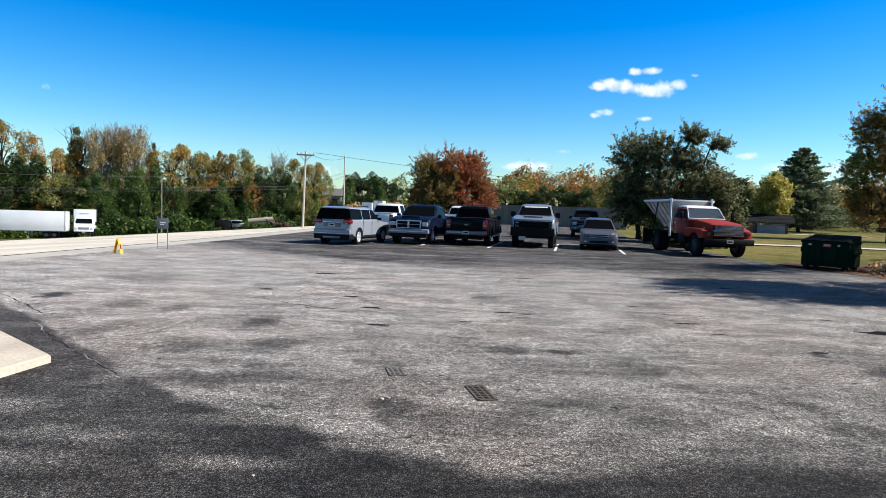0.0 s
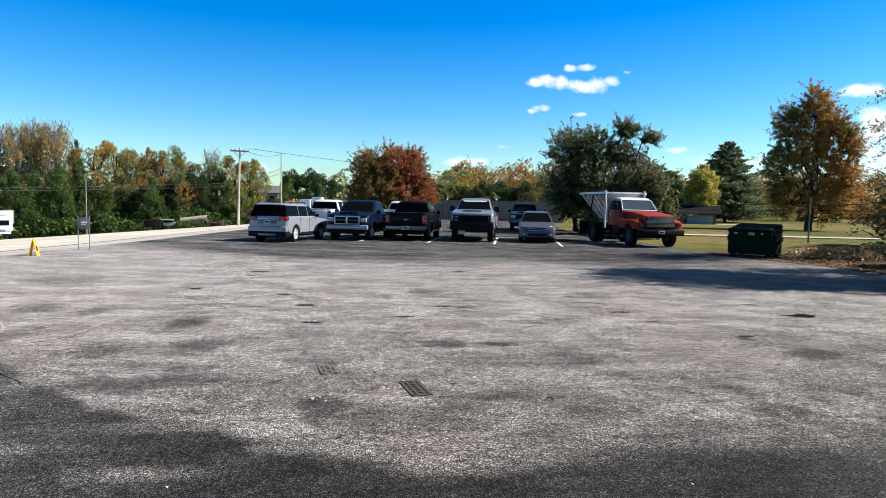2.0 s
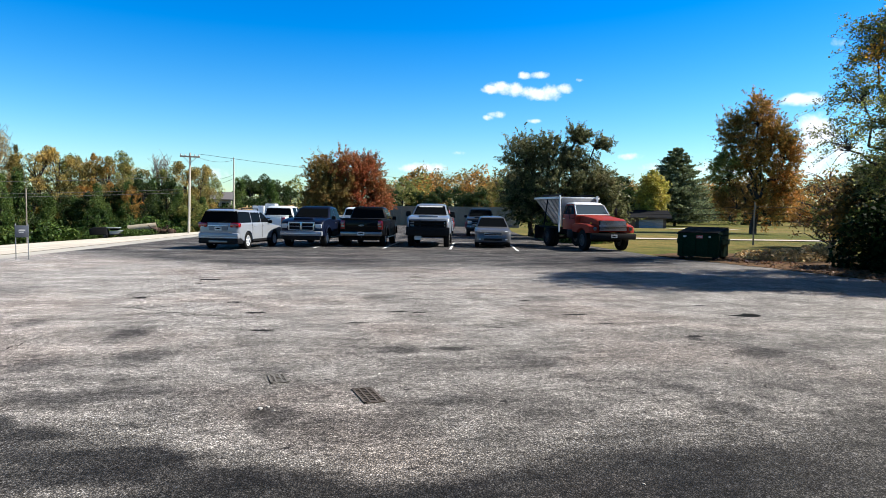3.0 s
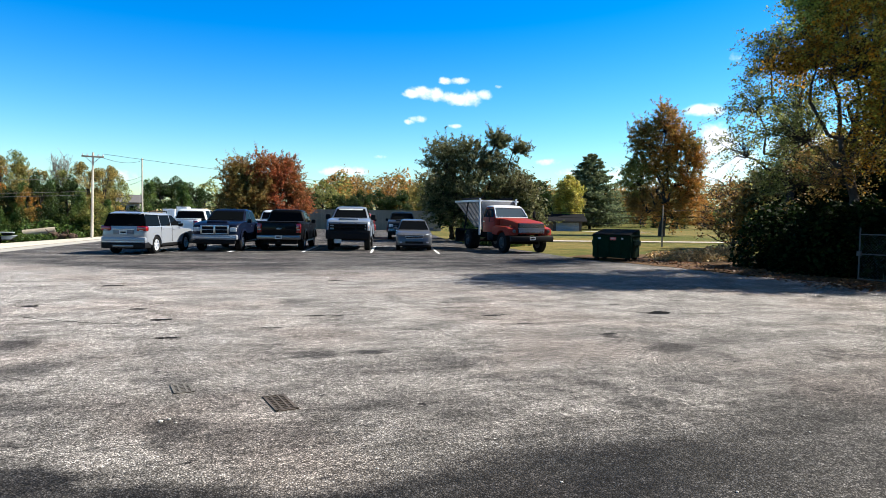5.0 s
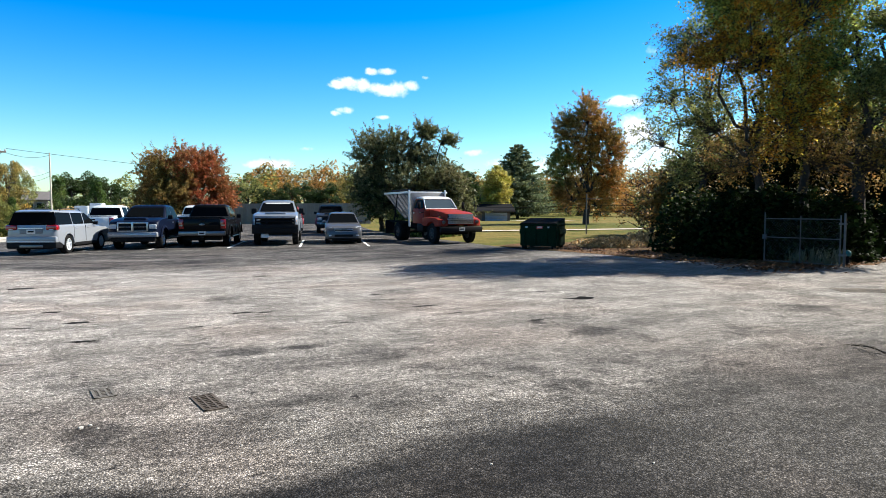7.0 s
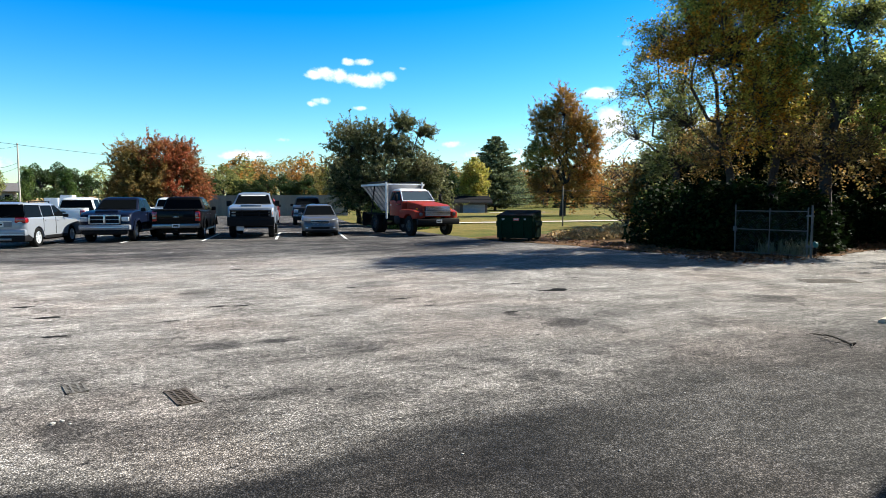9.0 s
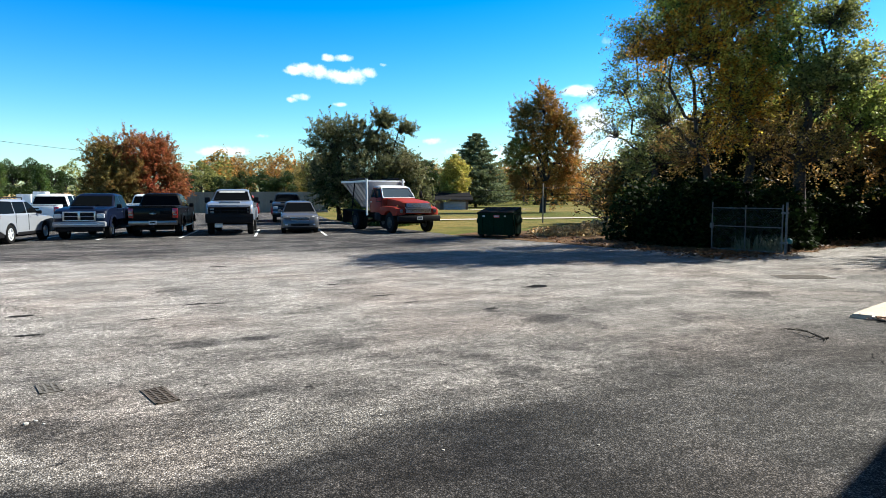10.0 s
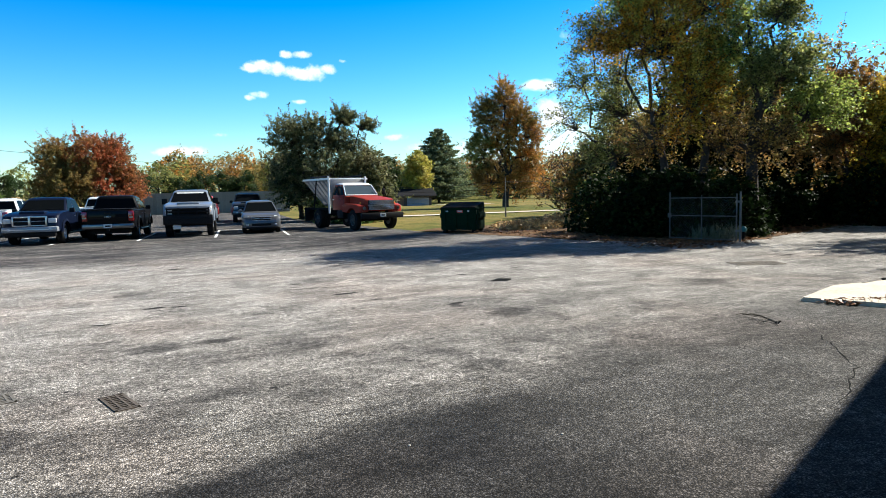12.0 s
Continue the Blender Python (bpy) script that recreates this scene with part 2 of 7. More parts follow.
    # patches grow weaker farther from the building
    near_weight = ranged(xyz.outputs[1], 6.5, 12.5, 1.1, 0.3)
    dark = calc("MAXIMUM", dark, calc("MULTIPLY", near_weight, calc("MAXIMUM", patch1, calc("MAXIMUM", patch2, spots))))
    # damp hollows and bleached places with a shape of their own
    wobble = calc("ADD", calc("MULTIPLY_ADD", noise_at(1.9, 7.0, 0.7, (0.7, 1.3, 1)), 3.0, -1.5), calc("MULTIPLY_ADD", noise_at(6.0, 4.0, 0.7), 1.0, -0.5))

    def spread_of(places):
        most = None
        for cx, cy, rx, ry, s in places:
            v = add("VectorMath", operation="SUBTRACT")
            v.inputs[1].default_value = (cx, cy, 0)
            link(pos, v.inputs[0])
            w = add("VectorMath", operation="MULTIPLY")
            w.inputs[1].default_value = (1 / rx, 1 / ry, 0)
            link(v.outputs[0], w.inputs[0])
            n = add("VectorMath", operation="LENGTH")
            link(w.outputs[0], n.inputs[0])
            h = ranged(calc("ADD", n.outputs["Value"], wobble), 1.45, 0.35, 0.0, s)
            most = h if most is None else calc("MAXIMUM", most, h)
        return most

    dark = calc("MAXIMUM", dark, calc("MAXIMUM", spread_of(HOLLOWS), spread_of(STAINS)))
    dark = calc("MULTIPLY", dark, calc("SUBTRACT", 1.0, spread_of(BLEACHED)))
    tone = add("Mix", data_type="RGBA")
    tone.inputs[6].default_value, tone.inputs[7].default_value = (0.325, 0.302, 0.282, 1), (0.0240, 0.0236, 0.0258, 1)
    link(dark, tone.inputs[0])
    # pinkish worn tint in places
    pink = add("Mix", data_type="RGBA", blend_type="MULTIPLY")
    pink.inputs[7].default_value = (1.05, 0.985, 0.96, 1)
    link(ranged(noise_at(0.3, 3.0), 0.45, 0.62, 0.0, 0.8), pink.inputs[0]), link(tone.outputs[2], pink.inputs[6])
    # stone chips
    chip = add("TexVoronoi", Scale=84.0)
    link(pos, chip.inputs["Vector"])
    grey = add("SeparateColor")
    link(chip.outputs["Color"], grey.inputs[0])
    chips = calc("MULTIPLY", ranged(grey.outputs[0], 0.15, 0.9, 0.6, 1.48), ranged(chip.outputs["Distance"], 0.2, 0.62, 1.35, 0.35))
    grit = ranged(noise_at(60.0, 3.0, 0.8), 0.32, 0.68, 0.55, 1.45, False)
    pale = calc("MULTIPLY", ranged(noise_at(9.0, 4.0), 0.35, 0.65, 0.82, 1.18, False), ranged(noise_at(21.0, 3.0, 0.8), 0.35, 0.65, 0.62, 1.38, False))
    stone = add("TexVoronoi", Scale=38.0)
    link(pos, stone.inputs["Vector"])
    pick = add("SeparateColor")
    link(stone.outputs["Color"], pick.inputs[0])
    bright = calc("MULTIPLY", ranged(pick.outputs[1], 0.955, 0.965, 0.0, 1.2), ranged(stone.outputs["Distance"], 0.38, 0.3, 0.0, 1.0))
    coarse = add("SeparateColor")
    link(stone.outputs["Color"], coarse.inputs[0])
    chips = calc("MULTIPLY", calc("ADD", chips, bright), ranged(coarse.outputs[0], 0.25, 0.75, 0.82, 1.18))
    # brightness painted in by place: darker near, paler farther out and leftwards
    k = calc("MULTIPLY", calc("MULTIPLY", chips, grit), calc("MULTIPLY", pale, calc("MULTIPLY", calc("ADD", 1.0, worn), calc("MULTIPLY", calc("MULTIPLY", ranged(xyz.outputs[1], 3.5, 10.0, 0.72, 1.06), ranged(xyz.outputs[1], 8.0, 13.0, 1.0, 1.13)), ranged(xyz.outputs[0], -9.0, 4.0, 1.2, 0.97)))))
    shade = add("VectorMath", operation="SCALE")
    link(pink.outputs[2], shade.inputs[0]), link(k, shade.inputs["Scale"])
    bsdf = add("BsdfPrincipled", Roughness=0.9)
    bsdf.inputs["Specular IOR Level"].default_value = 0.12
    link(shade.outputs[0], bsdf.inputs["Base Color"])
    b = add("Bump", Strength=0.55, Distance=0.012)
    link(chip.outputs["Distance"], b.inputs["Height"]), link(b.outputs[0], bsdf.inputs["Normal"])
    o = add("OutputMaterial")
    link(bsdf.outputs[0], o.inputs[0])
    return m


def grass_material():
    m, add, link = material("autumn_grass")
    geo = add("NewGeometry")
    fine, mid, wide = (add("TexNoise", Scale=s, Detail=4.0) for s in (9.0, 0.7, 0.06))
    for n in (fine, mid, wide):
        link(geo.outputs["Position"], n.inputs["Vector"])
    ramp = add("ValToRGB")
    el = ramp.color_ramp.elements
    el[0].position, el[0].color = 0.42, (0.080, 0.090, 0.024, 1)
    el[1].position, el[1].color = 0.66, (0.23, 0.165, 0.06, 1)
    sum_ = add("Math", operation="MULTIPLY_ADD", i1=0.5)
    link(mid.outputs[0], sum_.inputs[0])
    half = add("Math", operation="MULTIPLY", i1=0.5)
    link(wide.outputs[0], half.inputs[0]), link(half.outputs[0], sum_.inputs[2])
    link(sum_.outputs[0], ramp.inputs[0])
    f = add("MapRange", i1=0.3, i2=0.7, i3=0.6, i4=1.35)
    link(fine.outputs[0], f.inputs[0])
    c = add("VectorMath", operation="SCALE")
    link(ramp.outputs[0], c.inputs[0]), link(f.outputs[0], c.inputs["Scale"])
    bsdf = add("BsdfPrincipled", Roughness=0.95)
    bsdf.inputs["Specular IOR Level"].default_value = 0.04
    link(c.outputs[0], bsdf.inputs["Base Color"])
    b = add("Bump", Strength=0.6, Distance=0.05)
    link(fine.outputs[0], b.inputs["Height"]), link(b.outputs[0], bsdf.inputs["Normal"])
    o = add("OutputMaterial")
    link(bsdf.outputs[0], o.inputs[0])
    return m


# centre, half sizes and strength: damp hollows, small stains and bleached places in the asphalt
HOLLOWS = [(-3.77, 5.86, 0.3, 0.33, 0.8), (-1.9, 6.4, 0.98, 0.31, 0.65), (-3.0, 7.78, 0.4, 0.36, 0.65), (-2.6, 9.4, 0.3, 0.5, 0.75), (-2.0, 8.0, 0.4, 0.42, 0.6), (-4.3, 10.4, 0.25, 0.41, 0.65), (-4.6, 8.5, 0.3, 0.33, 0.55),
           (-6.9, 11.4, 0.25, 0.38, 0.9), (0.3, 5.35, 0.7, 0.42, 0.48), (-0.3, 5.6, 0.26, 0.4, 0.7), (2.5, 7.45, 0.36, 0.45, 0.6), (2.5, 4.85, 0.5, 0.45, 0.55), (4.4, 12.75, 0.6, 0.43, 0.45), (-6.7, 14.5, 0.8, 0.7, 0.5), (-5.3, 10.6, 0.4, 0.44, 0.5)]
STAINS = [(1.05, 8.1, 0.24, 0.26, 0.65), (1.7, 8.1, 0.26, 0.13, 0.8), (3.7, 6.02, 0.24, 0.28, 0.62), (1.4, 5.95, 0.24, 0.18, 0.5), (2.0, 5.5, 0.24, 0.16, 0.45), (3.75, 5.45, 0.26, 0.31, 0.65), (5.3, 5.2, 0.36, 0.27, 0.55),
          (0.82, 8.14, 0.2, 0.22, 0.6), (1.0, 12.9, 0.36, 0.45, 0.5), (5.65, 7.55, 0.38, 0.38, 0.78), (10.2, 7.9, 0.5, 0.36, 0.6), (5.25, 8.55, 0.16, 0.17, 0.8)]
BLEACHED = [(-2.66, 4.72, 0.6, 0.16, 0.42), (-1.32, 4.3, 0.45, 0.12, 0.42), (-2.9, 4.2, 0.6, 0.18, 0.35), (-3.6, 5.3, 0.4, 0.2, 0.4), (-1.24, 5.2, 0.55, 0.18, 0.6), (-0.44, 4.75, 0.3, 0.14, 0.6), (2.25, 5.15, 0.44, 0.3, 0.5), (3.3, 5.75, 0.36, 0.22, 0.65), (-1.2, 7.0, 0.4, 0.33, 0.45), (0.4, 4.75, 0.6, 0.16, 0.5), (4.75, 9.5, 0.4, 0.2, 0.9),
            (2.25, 6.3, 0.45, 0.36, 0.4), (-3.1, 6.4, 0.3, 0.36, 0.65), (4.2, 5.1, 0.22, 0.24, 0.75), (3.73, 5.12, 0.07, 0.34, 0.75), (5.3, 5.55, 0.16, 0.12, 0.7)]
ASPHALT, GRASS, SOIL = asphalt_material(), grass_material(), soil_material()
CONCRETE = surface("pale_concrete", (0.50, 0.43, 0.345), 0.85, 0, 0.14, 22.0, 0.2, 0.3)
YARD = surface("worn_concrete_yard", (0.60, 0.53, 0.43), 0.9, 0, 0.12, 3.0, 0.25, 0.2)
ROADWAY = surface("grey_road", (0.44, 0.405, 0.345), 0.9, 0, 0.12, 6.0, 0.15, 0.2)
RUBBER = surface("black_rubber", (0.010, 0.010, 0.010), 0.8, 0, 0.2, 30.0, spec=0.1)
BLACK = surface("black_plastic", (0.009, 0.009, 0.010), 0.6, 0, 0.1, 30.0, spec=0.12)
SMOKE = surface("dull_dark_chrome", (0.18, 0.185, 0.195), 0.3, 1.0, 0.08, 20.0, 0.15)
UNDER = surface("dirty_underbody", (0.012, 0.011, 0.010), 0.9, 0, 0.2, 20.0, spec=0.05)
CHROME = surface("chrome", (0.58, 0.58, 0.58), 0.28, 1.0, 0.05, 20.0, 0.1)
ALLOY = surface("silver_alloy", (0.70, 0.71, 0.72), 0.35, 0.3, 0.06, 20.0, 0.1)
STEEL = surface("galvanised_steel", (0.30, 0.31, 0.32), 0.45, 0.7, 0.15, 25.0, 0.2)
RUST = surface("rusty_iron", (0.085, 0.068, 0.056), 0.85, 0.3, 0.3, 40.0, 0.3, 0.4)
GLASS = glass_dark("tinted_glass")
LAMP = glow_glass("clear_headlight", (0.5, 0.52, 0.54))
RED_LAMP = glow_glass("red_tail_light", (0.28, 0.004, 0.004))
AMBER = glow_glass("amber_lens", (0.7, 0.22, 0.02))
WHITE_MARK = surface("white_road_paint", (0.72, 0.72, 0.70), 0.8, 0, 0.2, 35.0, 0.25)
WOOD = surface("weathered_wood", (0.27, 0.235, 0.19), 0.85, 0, 0.25, 30.0, 0.2, 0.4)
BARK = surface("bark", (0.045, 0.036, 0.028), 0.95, 0, 0.35, 14.0, 0.3, 0.8)
PALE_BARK = surface("pale_bark", (0.20, 0.18, 0.15), 0.95, 0, 0.3, 14.0, 0.3, 0.8)


# ---- mesh helpers ----
def finish(bm, name, mat, smooth=35):
    me = bpy.data.meshes.new(name)
    bmesh.ops.recalc_face_normals(bm, faces=bm.faces[:])
    bm.to_mesh(me)
    bm.free()
    if mat:
        me.materials.append(mat)
    if smooth:
        me.shade_smooth()
        me.set_sharp_from_angle(angle=radians(smooth))
    return me


def part(name, bm, mat, parent, label="", smooth=35, m=None):
    """One mesh object under a thing or a part. bm: a bmesh, or a mesh to share."""
    me = finish(bm, name, mat, smooth) if isinstance(bm, bmesh.types.BMesh) else bm
    ob = new(name, me)
    ob.parent = parent
    if m is not None:
        ob.matrix_basis = m
    if label:
        ob["label"] = label
    return ob


def thing(name, m, label, category, group="", kind=""):
    ob = new(name)
    ob.matrix_basis = m
    return tagged(ob, label, category, group, kind)


def whole(name, bm, mat, label, category, group="", kind="", smooth=35, m=None):
    ob = new(name, finish(bm, name, mat, smooth) if isinstance(bm, bmesh.types.BMesh) else bm)
    if m is not None:
        ob.matrix_basis = m
    return tagged(ob, label, category, group, kind)


def box(bm, x0, x1, y0, y1, z0, z1, bevel=0.0, m=None):
    made = bmesh.ops.create_cube(bm, size=1)["verts"]
    for v in made:
        v.co = Vector(((x0 + x1) / 2 + v.co.x * (x1 - x0), (y0 + y1) / 2 + v.co.y * (y1 - y0), (z0 + z1) / 2 + v.co.z * (z1 - z0)))
    if m is not None:
        bmesh.ops.transform(bm, matrix=m, verts=made)
    if bevel:
        edges = list({e for v in made for e in v.link_edges})
        bmesh.ops.bevel(bm, geom=edges, offset=bevel, segments=2, affect="EDGES", profile=0.5)
    return bm


def boxes(*rows, bevel=0.0):
    bm = bmesh.new()
    for r in rows:
        box(bm, *r, bevel=bevel)
    return bm


def rod(bm, a, b, r0, r1=None, sides=8):
    """A tapered rod from a to b."""
    a, b = Vector(a), Vector(b)
    way = b - a
    turn = way.to_track_quat("Z", "Y").to_matrix().to_4x4()
    bmesh.ops.create_cone(bm, cap_ends=True, segments=sides, radius1=r0, radius2=r0 if r1 is None else r1, depth=way.length,
                          matrix=Matrix.Translation((a + b) / 2) @ turn)
    return bm


def rods(*rows, sides=8):
    bm = bmesh.new()
    for r in rows:
        rod(bm, *r, sides=sides)
    return bm


def panel(bm, points, thick):
    """A slab from corner points, given thickness along its normal."""
    vs = [bm.verts.new(p) for p in points]
    f = bm.faces.new(vs)
    f.normal_update()
    n = f.normal * thick
    low = [bm.verts.new(v.co - n) for v in vs]
    bm.faces.new(list(reversed(low)))
    for i in range(len(vs)):
        j = (i + 1) % len(vs)
        bm.faces.new((vs[j], vs[i], low[i], low[j]))
    return bm


def lathe(bm, profile, sides=24, axis="X", caps=True):
    """Turns (radius, along) points round an axis."""
    rings = []
    for r, a in profile:
        ring = []
        for k in range(sides):
            t = 2 * math.pi * k / sides
            ring.append(bm.verts.new((a, r * math.cos(t), r * math.sin(t)) if axis == "X" else (r * math.cos(t), r * math.sin(t), a)))
        rings.append(ring)
    for p, q in zip(rings, rings[1:]):
        for k in range(sides):
            bm.faces.new((p[k], p[(k + 1) % sides], q[(k + 1) % sides], q[k]))
    for ring in (rings[0], rings[-1]) if caps else ():
        bm.faces.new(ring)
    return bm


def sheet(name, outline, z, mat, label, category, thick=0.0, kind="structure"):
    bm = bmesh.new()
    vs = [bm.verts.new((x, y, z)) for x, y in outline]
    f = bm.faces.new(vs)
    if thick:
        made = bmesh.ops.extrude_face_region(bm, geom=[f])["geom"]
        for v in made:
            if isinstance(v, bmesh.types.BMVert):
                v.co.z -= thick
    bmesh.ops.triangulate(bm, faces=[g for g in bm.faces if len(g.verts) > 4])
    return whole(name, bm, mat, label, category, kind=kind, smooth=0)


def polar(az, d):
    return d * math.sin(radians(az)), d * math.cos(radians(az))


# ---- ground ----
LOT = [(-14.5, -20), (-13.2, 6), (-11.6, 16.5), (-11.0, 21.3), (-9.9, 29), (-8.9, 39), (-7.0, 58), (-4.0, 78), (-3.0, 88), (21.0, 88), (17.0, 62), (14.7, 50), (14.1, 42),
       (14.0, 34), (13.9, 29.5), (13.7, 26), (14.0, 23.4), (14.8, 21.5), (15.1, 17), (16.3, 14.1), (18.7, 13.0), (26, 14.6), (45, 21), (70, 30), (70, -20)]


def left_edge(y):
    for (xa, ya), (xb, yb) in zip(LOT[:9], LOT[1:9]):
        if ya <= y <= yb:
            return xa + (xb - xa) * (y - ya) / (yb - ya)
    return LOT[0][0] if y < LOT[0][1] else LOT[8][0]


def lie(x, y):
    """The height of the land: it falls to the yard beside the lot and rises to a hill far behind it."""
    s = left_edge(y) - x
    z = -0.02
    if s > 0:
        z -= 0.078 * min(s, 38)
    far = max(0.0, min(1.0, (y - 95) / 90))
    if far:
        z += far * far * (3 - 2 * far) * (4.5 if x < 10 else 2.0)
    return z


def ground_sheet():
    xs = [-2500, -900, -400, -200, -120] + [-90 + 5 * k for k in range(41)] + [140, 200, 400, 900, 2500]
    ys = [-2500, -600, -150, -60] + [-40 + 5 * k for k in range(57)] + [300, 420, 700, 1200, 3000]
    bm = bmesh.new()
    grid = [[bm.verts.new((x, y, lie(x, y) - 0.03)) for y in ys] for x in xs]
    for a, b in zip(grid, grid[1:]):
        for j in range(len(ys) - 1):
            bm.faces.new((a[j], b[j], b[j + 1], a[j + 1]))
    return whole("ground", bm, GRASS, "dry green and tan autumn grass land", "grass", kind="structure", smooth=60)


ground_sheet()
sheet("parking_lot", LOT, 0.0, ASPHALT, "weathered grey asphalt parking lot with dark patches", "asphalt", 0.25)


def draped(name, mat, label, category, quads, lift):
    """A paved strip that follows the land. quads: rows of left and right border points."""
    bm = bmesh.new()
    rows_ = []
    for (x0, y0), (x1, y1) in quads:
        rows_.append([bm.verts.new((x0 + (x1 - x0) * k / 8, y0 + (y1 - y0) * k / 8, lie(x0 + (x1 - x0) * k / 8, y0 + (y1 - y0) * k / 8) + lift)) for k in range(9)])
    for p, q in zip(rows_, rows_[1:]):
        for k in range(8):
            bm.faces.new((p[k], p[k + 1], q[k + 1], q[k]))
    return whole(name, bm, mat, label, category, kind="structure", smooth=60)


# ---- yard beside the lot, right-hand road ----
draped("concrete_yard", YARD, "sunlit pale concrete yard beside the asphalt lot", "concrete",
       [((left_edge(y) - 3.2 - max(0, 20 - y) * 0.35, y), (left_edge(y) - 3.2 - w, y)) for y, w in ((-20, 60), (0, 60), (12, 60), (20, 60), (30, 55), (40, 46), (50, 36), (60, 26), (70, 15), (76, 9))], 0.03)
draped("side_road", ROADWAY, "worn grey road along the edge of the lot", "road",
       [((left_edge(y) + 0.2, y), (left_edge(y) - 3.3 - max(0, 20 - y) * 0.35, y)) for y in (-20, 0, 10, 16, 21, 29, 39, 50, 60)], 0.012)
draped("drive", CONCRETE, "narrow pale concrete drive across the grass", "road",
       [((x, 47 - 0.10 * x), (x, 49.2 - 0.10 * x)) for x in (16, 24, 32, 40, 50, 62, 80)], 0.03)


def wood_floor():
    """Earth below the trees, with a ragged border on the asphalt."""
    rng = random.Random(21)
    edge = [(13.9, 26.5), (14.3, 23.0), (14.9, 19.0), (15.8, 15.0), (17.4, 13.0), (19.5, 12.9), (24.0, 14.2), (30.0, 17.0), (40.0, 20.5)]
    border = []
    for (xa, ya), (xb, yb) in zip(edge, edge[1:]):
        n = max(2, int(math.hypot(xb - xa, yb - ya) / 0.3))
        border += [(xa + (xb - xa) * k / n + rng.uniform(-0.12, 0.12), ya + (yb - ya) * k / n + rng.uniform(-0.12, 0.12)) for k in range(n)]
    bm = bmesh.new()
    last = None
    for k, (x, y) in enumerate(border):
        pair = bm.verts.new((x, y, 0.014)), bm.verts.new((x + 3 + 14 * k / len(border), y + 2 + 16 * (1 - abs(1 - 2 * k / len(border))), 0.02))
        if last:
            bm.faces.new((last[0], pair[0], pair[1], last[1]))
        last = pair
    whole("wood_floor", bm, SOIL, "dark earth strewn with fallen leaves below the trees", "soil", kind="structure", smooth=0)


wood_floor()


# ---- trees ----
def foliage(name, points, size, mat, flat=0.35, corners=4):
    """Many small leaves, each a folded kite, at the points."""
    n = len(points)
    rng = np.random.default_rng(n)
    nor = rng.normal(size=(n, 3))
    nor[:, 2] = np.abs(nor[:, 2]) + flat
    nor /= np.linalg.norm(nor, axis=1)[:, None]
    ref = rng.normal(size=(n, 3))
    a = np.cross(nor, ref)
    a /= np.linalg.norm(a, axis=1)[:, None] + 1e-9
    b = np.cross(nor, a)
    s = (size * rng.uniform(0.55, 1.35, n))[:, None]
    v = np.empty((n, 4, 3))
    v[:, 0], v[:, 2] = points - a * s * 0.6, points + a * s * 0.6
    v[:, 1], v[:, 3] = points + b * s * 0.42 + nor * s * 0.12, points - b * s * 0.42 + nor * s * 0.12
    v = v[:, :corners]
    me = bpy.data.meshes.new(name)
    me.vertices.add(corners * n), me.loops.add(corners * n), me.polygons.add(n)
    me.vertices.foreach_set("co", v.ravel())
    me.loops.foreach_set("vertex_index", np.arange(corners * n))
    me.polygons.foreach_set("loop_start", np.arange(0, corners * n, corners))
    me.update(calc_edges=True)
    me.materials.append(mat)
    return me


def crown_points(rng, clumps, spread, each, flat=0.7):
    """Leaves round clump centres, thicker on their outside."""
    k = len(clumps)
    r = spread * rng.uniform(0.55, 1.3, k)
    d = np.clip(rng.normal(size=(k, each, 3)), -1.5, 1.5) * 0.58
    d[:, :, 2] *= flat + 0.25
    pts = clumps[:, None, :] + d * r[:, None, None]
    return pts.reshape(-1, 3)


def limb(bm, a, b, r0, r1, rng, bend=0.12, steps=4, sides=6):
    a, b = Vector(a), Vector(b)
    size = (b - a).length
    last = a
    for k in range(1, steps + 1):
        f = k / steps
        p = a.lerp(b, f)
        if k < steps:
            p = p + Vector(rng.normal(size=3)) * size * bend * 0.35
            p.z += size * 0.05 * math.sin(f * math.pi)
        rod(bm, last, p, r0 + (r1 - r0) * (k - 1) / steps, r0 + (r1 - r0) * f, sides)
        last = p


